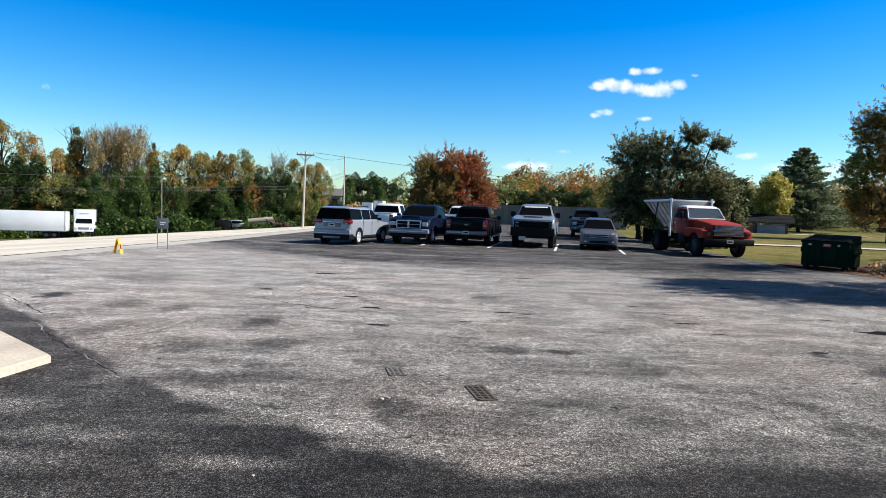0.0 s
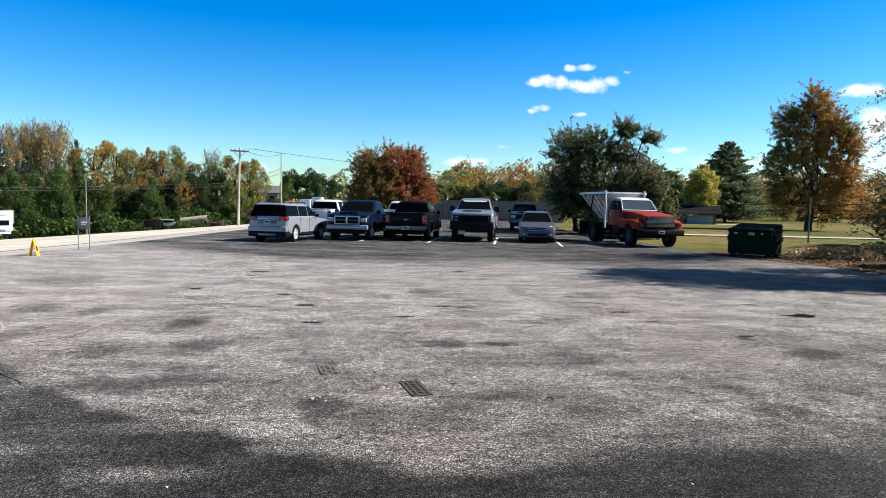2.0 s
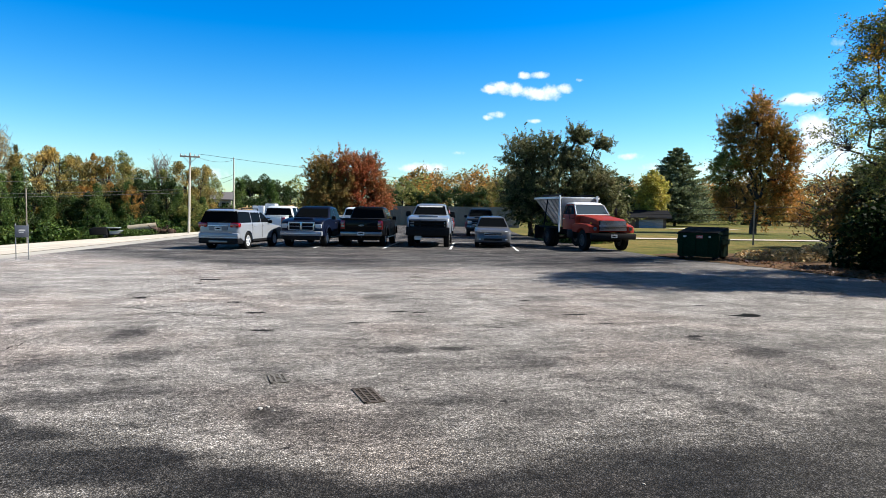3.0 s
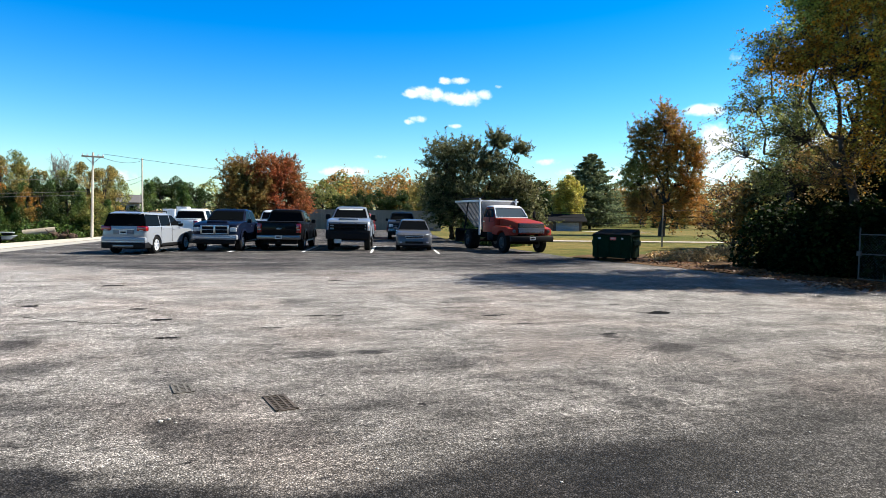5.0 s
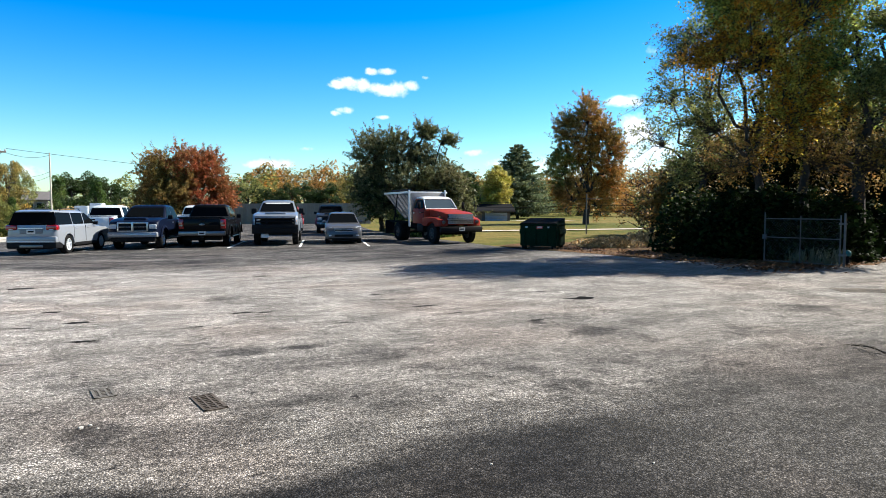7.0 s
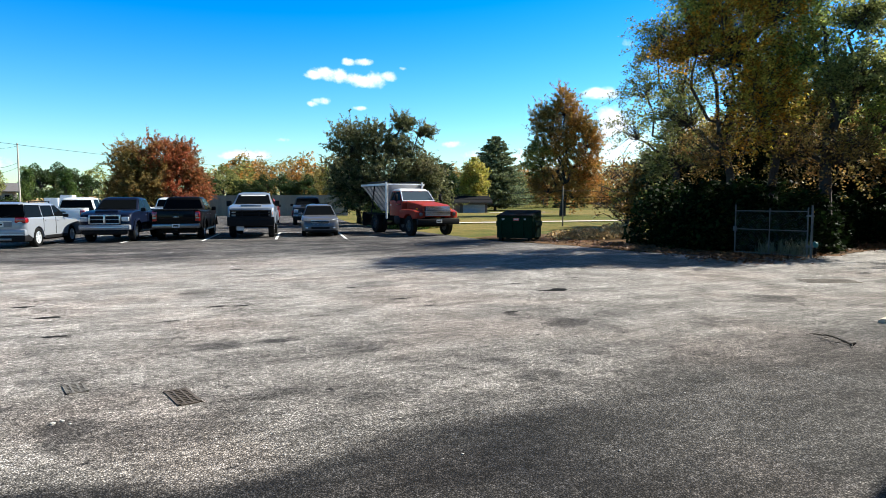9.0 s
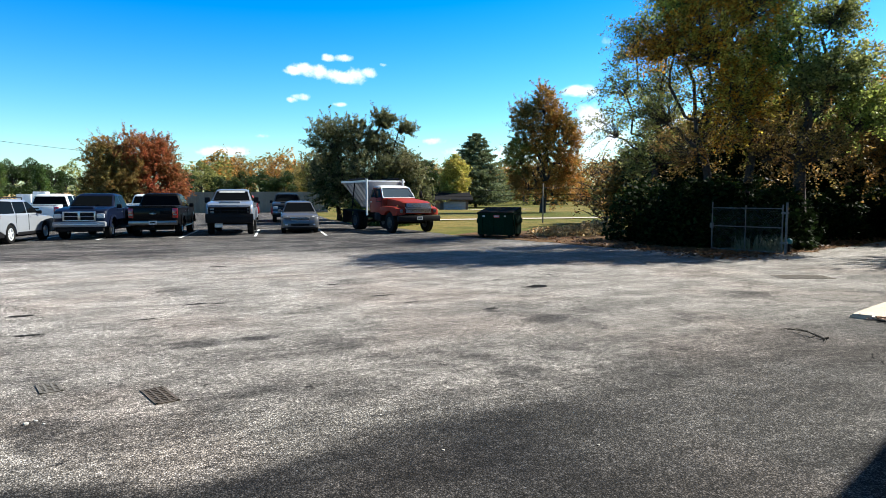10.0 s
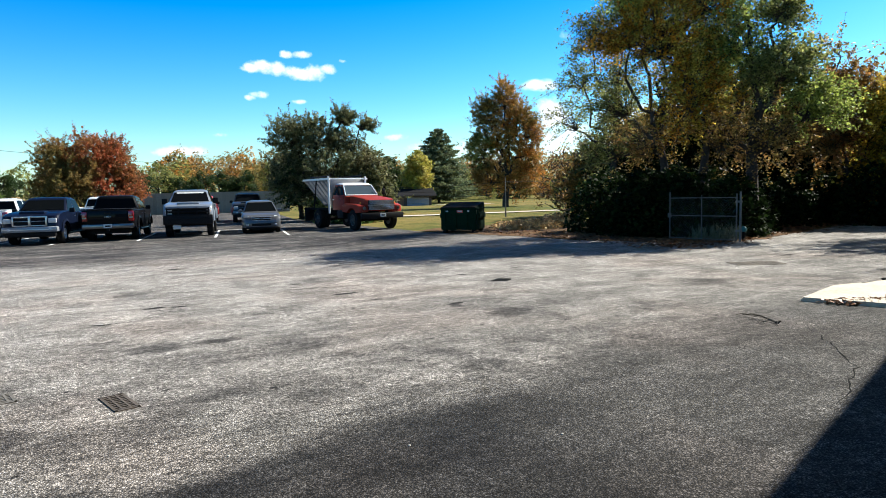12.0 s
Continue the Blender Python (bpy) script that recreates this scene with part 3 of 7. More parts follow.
def tree(place, height, radius, base, mat, seed, label, category="tree", clumps=90, each=130, leaf=0.22, trunk=0.22, bark=None, shape="round", spread=0.8, lean=0.0, group="", name="tree", bare=0.0, limbs=14, gaps=-0.14, corners=4):
    """A trunk with limbs and a crown of leaf clumps with gaps. base: where the crown begins."""
    rng = np.random.default_rng(seed)
    clumps, each, spread, leaf = int(clumps * 2.6), int(each * 0.46), spread * 0.6, leaf * 0.85
    x, y = place
    ob = thing(name, pose(x, y, lie(x, y) - 0.1, 0, 0, float(rng.uniform(0, 360))), label, category, group)
    cs = []
    lobes = [(rng.uniform(0, 2 * math.pi), rng.uniform(0.75, 1.2)) for _ in range(5)]
    while len(cs) < clumps:
        h = rng.uniform(0, 1)
        t = rng.uniform(0, 2 * math.pi)
        if shape == "cone":
            rr = radius * (1 - h) ** 0.85 + 0.15
        elif shape == "column":
            rr = radius * (0.55 + 0.75 * math.sin(math.pi * min(1, h * 0.9 + 0.1))) * (1 - 0.55 * h)
        elif shape == "spread":
            rr = radius * math.sqrt(max(0.02, 1 - (1.25 * h - 0.35) ** 2))
        else:
            rr = radius * math.sqrt(max(0.02, 1 - (2 * h - 0.9) ** 2))
        lob = max(s * (0.72 + 0.28 * math.cos(t - a)) for a, s in lobes)
        q = rr * lob * math.sqrt(rng.uniform(0.12, 1))
        p = (q * math.cos(t) + lean * h * height, q * math.sin(t), base + h * (height - base))
        if noise.noise(Vector(p) * (1.6 / radius) + Vector((seed, 0, 0))) > gaps:
            cs.append(p)
    cs = np.array(cs)
    wood = bmesh.new()
    top = Vector((lean * height * 0.7, 0, height * 0.86))
    last = Vector((0, 0, -0.2))
    for k in range(1, 7):
        p = Vector((0, 0, -0.2)).lerp(top, k / 6) + (Vector((rng.normal() * 0.02, rng.normal() * 0.02, 0)) * height * (k < 6))
        rod(wood, last, p, trunk * (1.25 - 1.05 * (k - 1) / 6 if k > 1 else 1.5), trunk * (1.25 - 1.05 * k / 6), 8)
        last = p
    part("trunk", wood, bark or BARK, ob)
    wood = bmesh.new()
    for k in rng.choice(len(cs), min(limbs, len(cs)), replace=False):
        c = cs[k]
        f = max(0.12, min(0.8, (c[2] - 0.35 * math.hypot(c[0], c[1])) / height))
        limb(wood, Vector((0, 0, -0.2)).lerp(top, f), c, trunk * (0.45 - 0.36 * f), 0.012, rng, sides=5)
        for _ in range(3):
            e = Vector(c) + Vector(rng.normal(size=3)) * spread * 1.1
            limb(wood, c, e, 0.02, 0.006, rng, steps=2, sides=4)
    tagged(part("branchwork", wood, bark or BARK, ob), kind="stuff")
    pts = crown_points(rng, cs, spread, each)
    if bare:
        pts = pts[rng.uniform(size=len(pts)) > bare]
    part("crown", foliage("crown", pts, leaf, mat, 0.35, corners), None, ob)
    return ob


def pine(place, height, radius, mat, seed, label):
    """A conifer with drooping tiers of boughs and gaps between them."""
    rng = np.random.default_rng(seed)
    x, y = place
    ob = thing("pine_tree", pose(x, y, lie(x, y) - 0.1), label, "tree")
    part("trunk", rod(bmesh.new(), (0, 0, -0.2), (0, 0, height), 0.3, 0.03), BARK, ob)
    pts, wood = [], bmesh.new()
    z = height * 0.06
    while z < height * 0.985:
        f = (z / height)
        r = radius * (1 - f) ** 0.65 * (0.8 + 0.2 * min(1, f * 6)) + 0.15
        count = max(5, int(13 * (1 - f)) + 5)
        turn = rng.uniform(0, 6.28)
        for k in range(count):
            t = turn + 2 * math.pi * k / count + rng.normal() * 0.12
            q = r * rng.uniform(0.78, 1.08)
            tip = Vector((q * math.cos(t), q * math.sin(t), z + q * rng.uniform(-0.02, 0.22)))
            rod(wood, (0, 0, z), tip, 0.035, 0.01, 4)
            s = rng.uniform(0.12, 1.0, 130) ** 0.7
            w = rng.normal(size=(130, 3)) * np.array([0.15, 0.15, 0.06]) * (0.5 + 0.28 * q)
            line = np.array([0, 0, z]) + s[:, None] * (np.array(tip) - np.array([0, 0, z])) + w
            line[:, 2] -= 0.5 * s * (1 - s)
            pts.append(line)
        z += height * 0.036 * rng.uniform(0.9, 1.15)
    tagged(part("branchwork", wood, BARK, ob), kind="stuff")
    part("crown", foliage("crown", np.concatenate(pts), 0.42, mat, 0.1, 3), None, ob)
    return ob


def bush_points(rng, place, r, h, n):
    x, y = place
    d = rng.normal(size=(n, 3))
    d /= np.linalg.norm(d, axis=1)[:, None]
    d *= rng.uniform(0.35, 1.0, (n, 1)) ** 0.5
    d[:, 2] = np.abs(d[:, 2])
    return np.array([x, y, lie(x, y)]) + d * np.array([r, r, h])


GREY_OLIVE = leaves("grey_olive_leaves", [(0.045, 0.05, 0.022), (0.08, 0.086, 0.036), (0.12, 0.115, 0.055), (0.17, 0.145, 0.075)], 0.6, gain=1.6, gloss=0.2)
BRONZE = leaves("bronze_olive_leaves", [(0.05, 0.047, 0.016), (0.095, 0.075, 0.022), (0.15, 0.098, 0.03), (0.20, 0.085, 0.03)], 0.45, gain=2.1, gloss=0.2)
DARK_GREEN = leaves("dark_green_leaves", [(0.012, 0.028, 0.008), (0.03, 0.06, 0.014), (0.05, 0.078, 0.02), (0.08, 0.10, 0.026)], gain=0.85)
# sunlight on the wood's crowns is put into this higher gain
WOOD_OLIVE = leaves("sunlit_olive_leaves", [(0.035, 0.044, 0.012), (0.065, 0.08, 0.018), (0.10, 0.112, 0.024), (0.18, 0.15, 0.03)], 0.4, gain=3.6, through=0.55, gloss=0.15)
OLIVE = leaves("olive_leaves", [(0.030, 0.036, 0.010), (0.065, 0.072, 0.02), (0.11, 0.11, 0.032), (0.17, 0.145, 0.05)], gain=2.6, gloss=0.2)
IVY = leaves("bright_ivy_leaves", [(0.010, 0.024, 0.006), (0.026, 0.052, 0.011), (0.06, 0.092, 0.02), (0.12, 0.13, 0.03)], gain=1.75)
GOLD = leaves("golden_leaves", [(0.045, 0.052, 0.016), (0.10, 0.086, 0.026), (0.18, 0.125, 0.034), (0.24, 0.155, 0.04)], 0.3, gain=2.3)
TAN = leaves("tan_leaves", [(0.09, 0.08, 0.035), (0.17, 0.135, 0.055), (0.25, 0.185, 0.085), (0.33, 0.22, 0.09)], gain=1.9)
YELLOW = leaves("yellow_leaves", [(0.16, 0.17, 0.03), (0.30, 0.28, 0.05), (0.40, 0.34, 0.08), (0.44, 0.33, 0.07)], gain=1.25)
RED = leaves("rust_red_leaves", [(0.10, 0.085, 0.024), (0.17, 0.085, 0.028), (0.24, 0.07, 0.028), (0.28, 0.055, 0.024)], 0.3, gain=1.65)
BROWN = leaves("brown_orange_leaves", [(0.045, 0.048, 0.012), (0.10, 0.07, 0.016), (0.20, 0.095, 0.02), (0.30, 0.11, 0.024)], 0.25, gain=2.4)
MIXED = leaves("green_and_gold_leaves", [(0.04, 0.046, 0.01), (0.085, 0.082, 0.014), (0.16, 0.115, 0.018), (0.32, 0.175, 0.022)], 0.5, gain=3.6, through=0.55, gloss=0.15)
PINE = leaves("pine_needles", [(0.05, 0.068, 0.035), (0.09, 0.108, 0.055), (0.14, 0.15, 0.075)], 0.8, 0.4, 1.65, 0.1)
DRY = leaves("dry_brush", [(0.20, 0.135, 0.06), (0.30, 0.21, 0.10), (0.36, 0.27, 0.14)], 1.5, 0.2, 2.0)
LITTER = leaves("fallen_leaves", [(0.09, 0.04, 0.02), (0.17, 0.075, 0.03), (0.26, 0.12, 0.05)], 2.0, 0.1, 1.0)

class Sticks:
    """Many thin tapered branches in one mesh."""

    def __init__(self):
        self.v, self.f = [], []

    def rod(self, a, b, r0, r1, sides):
        way = (b - a).normalized()
        u = way.orthogonal().normalized()
        w = way.cross(u)
        n = len(self.v)
        for p, r in ((a, r0), (b, r1)):
            for k in range(sides):
                t = 2 * math.pi * k / sides
                self.v.append(p + u * (r * math.cos(t)) + w * (r * math.sin(t)))
        self.f += [(n + k, n + (k + 1) % sides, n + sides + (k + 1) % sides, n + sides + k) for k in range(sides)]

    def limb(self, a, b, r0, r1, rng, bend, steps, sides):
        size = (b - a).length
        last = a
        for k in range(1, steps + 1):
            f = k / steps
            p = a.lerp(b, f)
            if k < steps:
                p = p + Vector(rng.normal(size=3)) * size * bend * 0.35
                p.z += size * 0.05 * math.sin(f * math.pi)
            self.rod(last, p, r0 + (r1 - r0) * (k - 1) / steps, r0 + (r1 - r0) * f, sides)
            last = p

    def mesh(self, name, mat):
        me = bpy.data.meshes.new(name)
        me.from_pydata(self.v, [], self.f)
        me.materials.append(mat)
        me.shade_smooth()
        return me


def grown(az, d, label, masses, trunk=0.25, leaf=0.16, twig=0.7, each=24, seed=1, droop=0.35, bark=None, stems=1, corners=4, fork=0.28, thick=1.0, twigs=22, size_=1.0):
    """A tree with an uneven crown. masses: right, ahead, height, half width, half height, twigs, leaves."""
    rng = np.random.default_rng(seed)
    x, y = polar(az, d)
    masses = [(*(v * size_ for v in m[:5]), m[5], m[6]) for m in masses]
    twig = twig * size_
    ob = thing("tree", pose(x, y, lie(x, y) - 0.1, 0, 0, -az), label, "tree")
    top = max(m[2] for m in masses)
    wood = Sticks()
    feet = [Vector(((k - (stems - 1) / 2) * trunk * 5, rng.normal() * trunk, -0.2)) for k in range(stems)]
    forks = []
    for f in feet:
        p = Vector((f.x * 1.6 + rng.normal() * 0.2, f.y + rng.normal() * 0.2, top * fork))
        stem = bmesh.new()
        limb(stem, f, p, trunk * 1.2 / stems ** 0.4, trunk * 0.85 / stems ** 0.4, rng, 0.06, 4, 9)
        part("trunk", stem, bark or BARK, ob)
        forks.append(p)
    sets = {}
    for mx, my, mz, rx, rz, n, mat in masses:
        n = int(n * thick)
        c = Vector((mx, my, mz))
        start = min(forks, key=lambda q: (q - c).length)
        hub = c - Vector((mx * 0.15, 0, rz * 0.45))
        wood.limb(start, hub, trunk * 0.5 / stems ** 0.3, trunk * 0.16, rng, 0.2, 5, 6)
        v = rng.normal(size=(n, 3))
        v /= np.linalg.norm(v, axis=1)[:, None]
        lump = 1 + 0.22 * np.sin(3.1 * v[:, 0] + mx) * np.cos(2.7 * v[:, 2] + mz) + 0.15 * np.sin(7 * v[:, 1] + 5 * v[:, 2])
        q = rng.uniform(0.1, 1, n) ** 0.45 * lump
        roots = np.array(c) + v * q[:, None] * np.array([max(0.3, rx - twig * 0.45)] * 2 + [max(0.3, rz - twig * 0.35)])
        roots = roots[roots[:, 2] > 0.25]
        v = v[:len(roots)]
        way = (roots - np.array(hub))
        way /= np.linalg.norm(way, axis=1)[:, None] + 1e-6
        way += rng.normal(size=way.shape) * 0.4
        way[:, 2] += 0.1
        size = twig * rng.uniform(0.5, 1.35, len(roots))
        s = rng.uniform(0, 1, (len(roots), each))
        pts = roots[:, None, :] + way[:, None, :] * (s * size[:, None])[:, :, None]
        pts[:, :, 2] -= droop * size[:, None] * s ** 2
        pts = pts + rng.normal(size=pts.shape) * 0.09 * twig
        sets.setdefault(mat.name, (mat, []))[1].append(pts.reshape(-1, 3))
        for k in rng.choice(len(roots), min(len(roots), twigs), replace=False):
            e = Vector(roots[k])
            wood.limb(hub, e, trunk * 0.11, 0.010, rng, 0.2, 3, 4)
            wood.limb(e, e + Vector(way[k]) * float(size[k]) - Vector((0, 0, droop * float(size[k]))), 0.010, 0.004, rng, 0.1, 2, 3)
    tagged(part("branchwork", wood.mesh("branchwork", bark or BARK), None, ob), kind="stuff")
    for mat, lots in sets.values():
        part("crown", foliage("crown", np.concatenate(lots), leaf, mat, 0.3, corners), None, ob)
    return ob


# shaded and sunlit sides of the wood, put into two leaf colours
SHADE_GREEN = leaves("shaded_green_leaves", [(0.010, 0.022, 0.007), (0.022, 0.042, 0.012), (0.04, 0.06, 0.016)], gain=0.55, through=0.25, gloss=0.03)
GREEN = leaves("sunlit_green_leaves", [(0.034, 0.042, 0.014), (0.068, 0.078, 0.024), (0.112, 0.112, 0.035), (0.16, 0.136, 0.044)], 0.4, gain=2.5, through=0.55, gloss=0.15)
AMBER_LEAF = leaves("amber_leaves", [(0.07, 0.06, 0.012), (0.20, 0.11, 0.014), (0.36, 0.17, 0.016), (0.46, 0.21, 0.02)], 0.5, gain=1.6, through=0.55, gloss=0.15)
RUSSET = leaves("russet_leaves", [(0.06, 0.055, 0.018), (0.12, 0.075, 0.02), (0.18, 0.10, 0.03), (0.22, 0.08, 0.024)], 0.35, gain=1.85)

# trees that stand alone
grown(0.4, 71, "broad rust-red autumn tree with an olive side behind the parked cars",
      [(-2.3, 0, 5.8, 2.2, 2.5, 480, BRONZE), (-1.6, -0.6, 5.4, 2.0, 2.2, 240, BRONZE), (0.5, 0, 6.5, 2.8, 2.6, 560, RED), (0.2, -1.2, 4.6, 1.8, 1.8, 200, RUSSET), (2.7, 0, 6.0, 2.3, 2.6, 520, RED), (4.0, 0.3, 3.4, 1.7, 2.4, 330, RED), (-3.3, 0.3, 2.9, 1.7, 2.1, 330, BRONZE), (-1.4, -0.8, 3.4, 3.0, 2.6, 520, BRONZE), (1.8, -0.6, 3.4, 2.4, 2.4, 330, RED)],
      0.28, 0.155, 0.7, 42, 3, 0.25, corners=3, twigs=40, size_=0.95)
grown(19.4, 46, "broad dark olive tree with an open top at the lot's edge",
      [(-2.3, 0, 5.8, 1.6, 1.6, 400, GREY_OLIVE), (-0.7, 0, 5.9, 1.7, 1.6, 420, GREY_OLIVE), (1.4, 0, 7.3, 0.8, 0.75, 150, GREY_OLIVE), (2.9, 0, 6.7, 0.8, 0.5, 85, GREY_OLIVE), (1.0, 0.2, 5.6, 1.3, 1.0, 150, GREY_OLIVE),
       (-2.4, 0.4, 3.2, 2.0, 2.1, 300, GREY_OLIVE), (-2.0, 0.8, 2.6, 1.8, 1.8, 240, DARK_GREEN), (0.55, -1.9, 1.7, 0.35, 0.5, 26, RED), (0.6, 0, 3.6, 2.3, 2.2, 620, GREY_OLIVE), (2.6, 0.3, 3.9, 1.6, 1.9, 360, GREY_OLIVE)],
      0.26, 0.1, 0.62, 40, 11, 0.3, stems=2, thick=0.72, twigs=70)
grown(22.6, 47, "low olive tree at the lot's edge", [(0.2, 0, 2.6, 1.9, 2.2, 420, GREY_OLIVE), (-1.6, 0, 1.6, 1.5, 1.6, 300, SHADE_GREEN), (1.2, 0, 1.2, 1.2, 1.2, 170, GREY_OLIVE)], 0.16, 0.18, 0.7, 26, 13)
grown(17.3, 52, "dark green tree at the lot's edge", [(0.6, 0, 2.2, 2.2, 2.1, 360, DARK_GREEN), (-0.9, 0, 4.1, 1.4, 1.3, 200, GREY_OLIVE)], 0.2, 0.16, 0.8, 30, 14)
tree(polar(24.8, 108), 7.6, 2.9, 0.3, DARK_GREEN, 15, "dark green tree beside the house", clumps=50, each=200, leaf=0.42, shape="column", spread=1.0, corners=3)
tree(polar(27.4, 104), 8.6, 2.5, 1.0, YELLOW, 16, "bright yellow autumn tree behind the house", clumps=60, each=220, leaf=0.38, shape="round", spread=0.95, corners=3)
pine(polar(29.2, 118), 13.7, 7.4, PINE, 17, "tall dark green pine behind the house")
grown(35.2, 78, "tall brown and orange autumn tree on the lawn",
      [(-1.9, 0, 10.4, 1.8, 2.4, 420, BRONZE), (0.1, 0, 12.2, 1.6, 2.3, 330, BROWN), (1.7, 0, 10.2, 1.7, 1.8, 330, BROWN), (2.9, 0, 8.4, 1.5, 1.9, 260, BROWN), (-2.8, 0, 6.6, 1.9, 2.3, 380, OLIVE),
       (0.3, 0, 7.6, 2.2, 2.6, 560, BROWN), (2.6, 0.5, 5.2, 2.2, 2.2, 420, BROWN), (-1.8, 0.5, 3.6, 2.3, 2.0, 380, RUSSET), (1.2, 0.2, 2.8, 2.0, 1.6, 260, BROWN)],
      0.34, 0.22, 0.8, 28, 19, 0.3, corners=3, thick=0.8, twigs=40, size_=1.06)

# the wood beside the gate
grown(50.0, 25.3, "tall half-turned tree with a golden centre and thin drooping branches",
      [(-1.8, 0, 10.6, 1.4, 1.5, 400, WOOD_OLIVE), (-2.3, -0.5, 8.3, 1.2, 0.8, 200, AMBER_LEAF), (-0.4, -0.6, 8.6, 1.9, 2.2, 620, MIXED), (0.6, -0.8, 6.2, 1.7, 1.9, 400, MIXED), (0.3, 0, 11.6, 2.6, 2.0, 640, WOOD_OLIVE),
       (-2.6, 0.2, 5.8, 1.4, 1.2, 170, OLIVE), (-1.2, 0.3, 4.2, 2.0, 1.4, 200, BRONZE), (1.9, 0, 4.3, 1.7, 1.6, 180, BRONZE), (-3.0, 0.3, 3.9, 1.3, 0.9, 110, OLIVE),
       (-0.8, -1.0, 8.4, 1.8, 2.2, 260, AMBER_LEAF), (0.5, -1.2, 6.0, 1.4, 1.8, 160, AMBER_LEAF), (0.9, -1.2, 9.6, 1.3, 1.5, 110, AMBER_LEAF)],
      0.2, 0.075, 0.85, 38, 31, 0.6, stems=2, fork=0.34, thick=0.66, twigs=80, size_=0.87)
grown(44.5, 33.0, "airy olive tree with thin drooping branches beside the gate",
      [(-1.0, 0, 9.3, 1.2, 1.3, 300, OLIVE), (0.6, 0, 10.8, 1.5, 1.5, 380, OLIVE), (-1.5, 0, 7.2, 1.2, 1.0, 170, OLIVE), (0.3, 0, 7.4, 1.4, 1.2, 230, OLIVE), (-2.0, 0, 5.3, 1.1, 1.1, 110, OLIVE), (0.4, 0, 5.0, 1.6, 1.2, 220, OLIVE)],
      0.18, 0.085, 0.9, 36, 32, 0.8, fork=0.3, thick=0.32, twigs=150)
grown(55.6, 25.0, "tall olive-green tree behind the gate",
      [(-0.8, 0, 11.0, 1.5, 1.5, 420, WOOD_OLIVE), (0.9, -0.3, 9.2, 1.1, 0.8, 180, GREEN), (-1.0, 0, 8.4, 1.5, 1.7, 400, WOOD_OLIVE), (0.9, -0.6, 7.0, 1.6, 1.2, 420, GREEN), (2.1, 0, 5.4, 1.4, 1.2, 260, WOOD_OLIVE), (0.4, 0.3, 4.4, 2.0, 1.5, 170, BRONZE)],
      0.2, 0.078, 0.8, 38, 33, 0.5, fork=0.34, thick=0.68, twigs=70, size_=0.82)
grown(62.4, 33.0, "half-bare tan and gold tree beside the driveway",
      [(-0.4, 0, 5.9, 1.3, 1.3, 190, RUSSET), (-0.8, 0, 7.5, 0.5, 0.6, 14, TAN), (0.9, 0, 4.6, 1.3, 1.4, 300, MIXED), (-1.0, 0, 4.0, 1.6, 1.6, 330, RUSSET), (1.6, 0, 2.8, 1.4, 1.4, 330, MIXED)],
      0.16, 0.11, 0.85, 36, 34, 0.4, thick=0.75, twigs=50)
grown(67.0, 34.0, "green and gold tree beside the driveway", [(0, 0, 4.2, 2.0, 1.7, 480, MIXED), (-1.0, 0, 2.6, 1.7, 1.6, 330, MIXED), (1.6, 0, 2.8, 1.8, 1.8, 330, GREEN)], 0.18, 0.16, 0.85, 28, 35)
grown(66.5, 38.0, "olive tree at the side of the driveway", [(0.2, 0, 5.6, 1.8, 1.6, 420, OLIVE), (0.4, 0, 3.4, 1.8, 1.6, 330, OLIVE)], 0.2, 0.18, 0.8, 26, 38, corners=3, thick=0.35)
# two unseen trees, added to cast shade on the driveway and the wood
grown(74.0, 31.0, "unseen olive tree added to shade the driveway", [(0, 0, 8.2, 2.6, 2.6, 620, OLIVE), (-1.2, 0, 3.8, 2.0, 2.0, 380, OLIVE), (1.8, 0, 4.0, 2.2, 2.4, 380, OLIVE)], 0.24, 0.2, 0.9, 26, 36, corners=3, thick=0.6)
grown(79.0, 26.0, "tall unseen olive tree added to shade the driveway", [(0, 0, 6.6, 2.2, 2.4, 480, OLIVE), (0.6, 0, 3.8, 2.2, 2.0, 380, OLIVE)], 0.24, 0.2, 0.9, 26, 37, corners=3)
# inner trees, their shade put into the near-black leaf colour
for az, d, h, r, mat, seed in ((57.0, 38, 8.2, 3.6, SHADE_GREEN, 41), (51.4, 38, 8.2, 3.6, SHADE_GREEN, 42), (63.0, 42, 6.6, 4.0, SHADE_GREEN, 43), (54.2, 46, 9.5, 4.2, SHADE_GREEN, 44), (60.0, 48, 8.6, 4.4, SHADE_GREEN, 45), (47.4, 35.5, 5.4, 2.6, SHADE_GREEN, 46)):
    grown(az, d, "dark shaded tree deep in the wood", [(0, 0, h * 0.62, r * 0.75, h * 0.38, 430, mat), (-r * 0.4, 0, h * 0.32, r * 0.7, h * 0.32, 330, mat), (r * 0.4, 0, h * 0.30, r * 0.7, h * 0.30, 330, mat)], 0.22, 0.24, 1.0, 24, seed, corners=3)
grown(44.4, 36.0, "low olive tree at the edge of the wood", [(0, 0, 3.2, 1.8, 1.6, 320, GREY_OLIVE), (-1.2, 0, 2.0, 1.4, 1.6, 240, RUSSET), (1.2, 0, 1.8, 1.6, 1.8, 300, SHADE_GREEN)], 0.14, 0.16, 0.75, 26, 47)
tree(polar(40.8, 42), 4.2, 2.2, 0.9, RUSSET, 41, "small half-bare brown tree at the edge of the wood", clumps=36, each=40, leaf=0.13, trunk=0.10, shape="spread", spread=0.6, limbs=70)
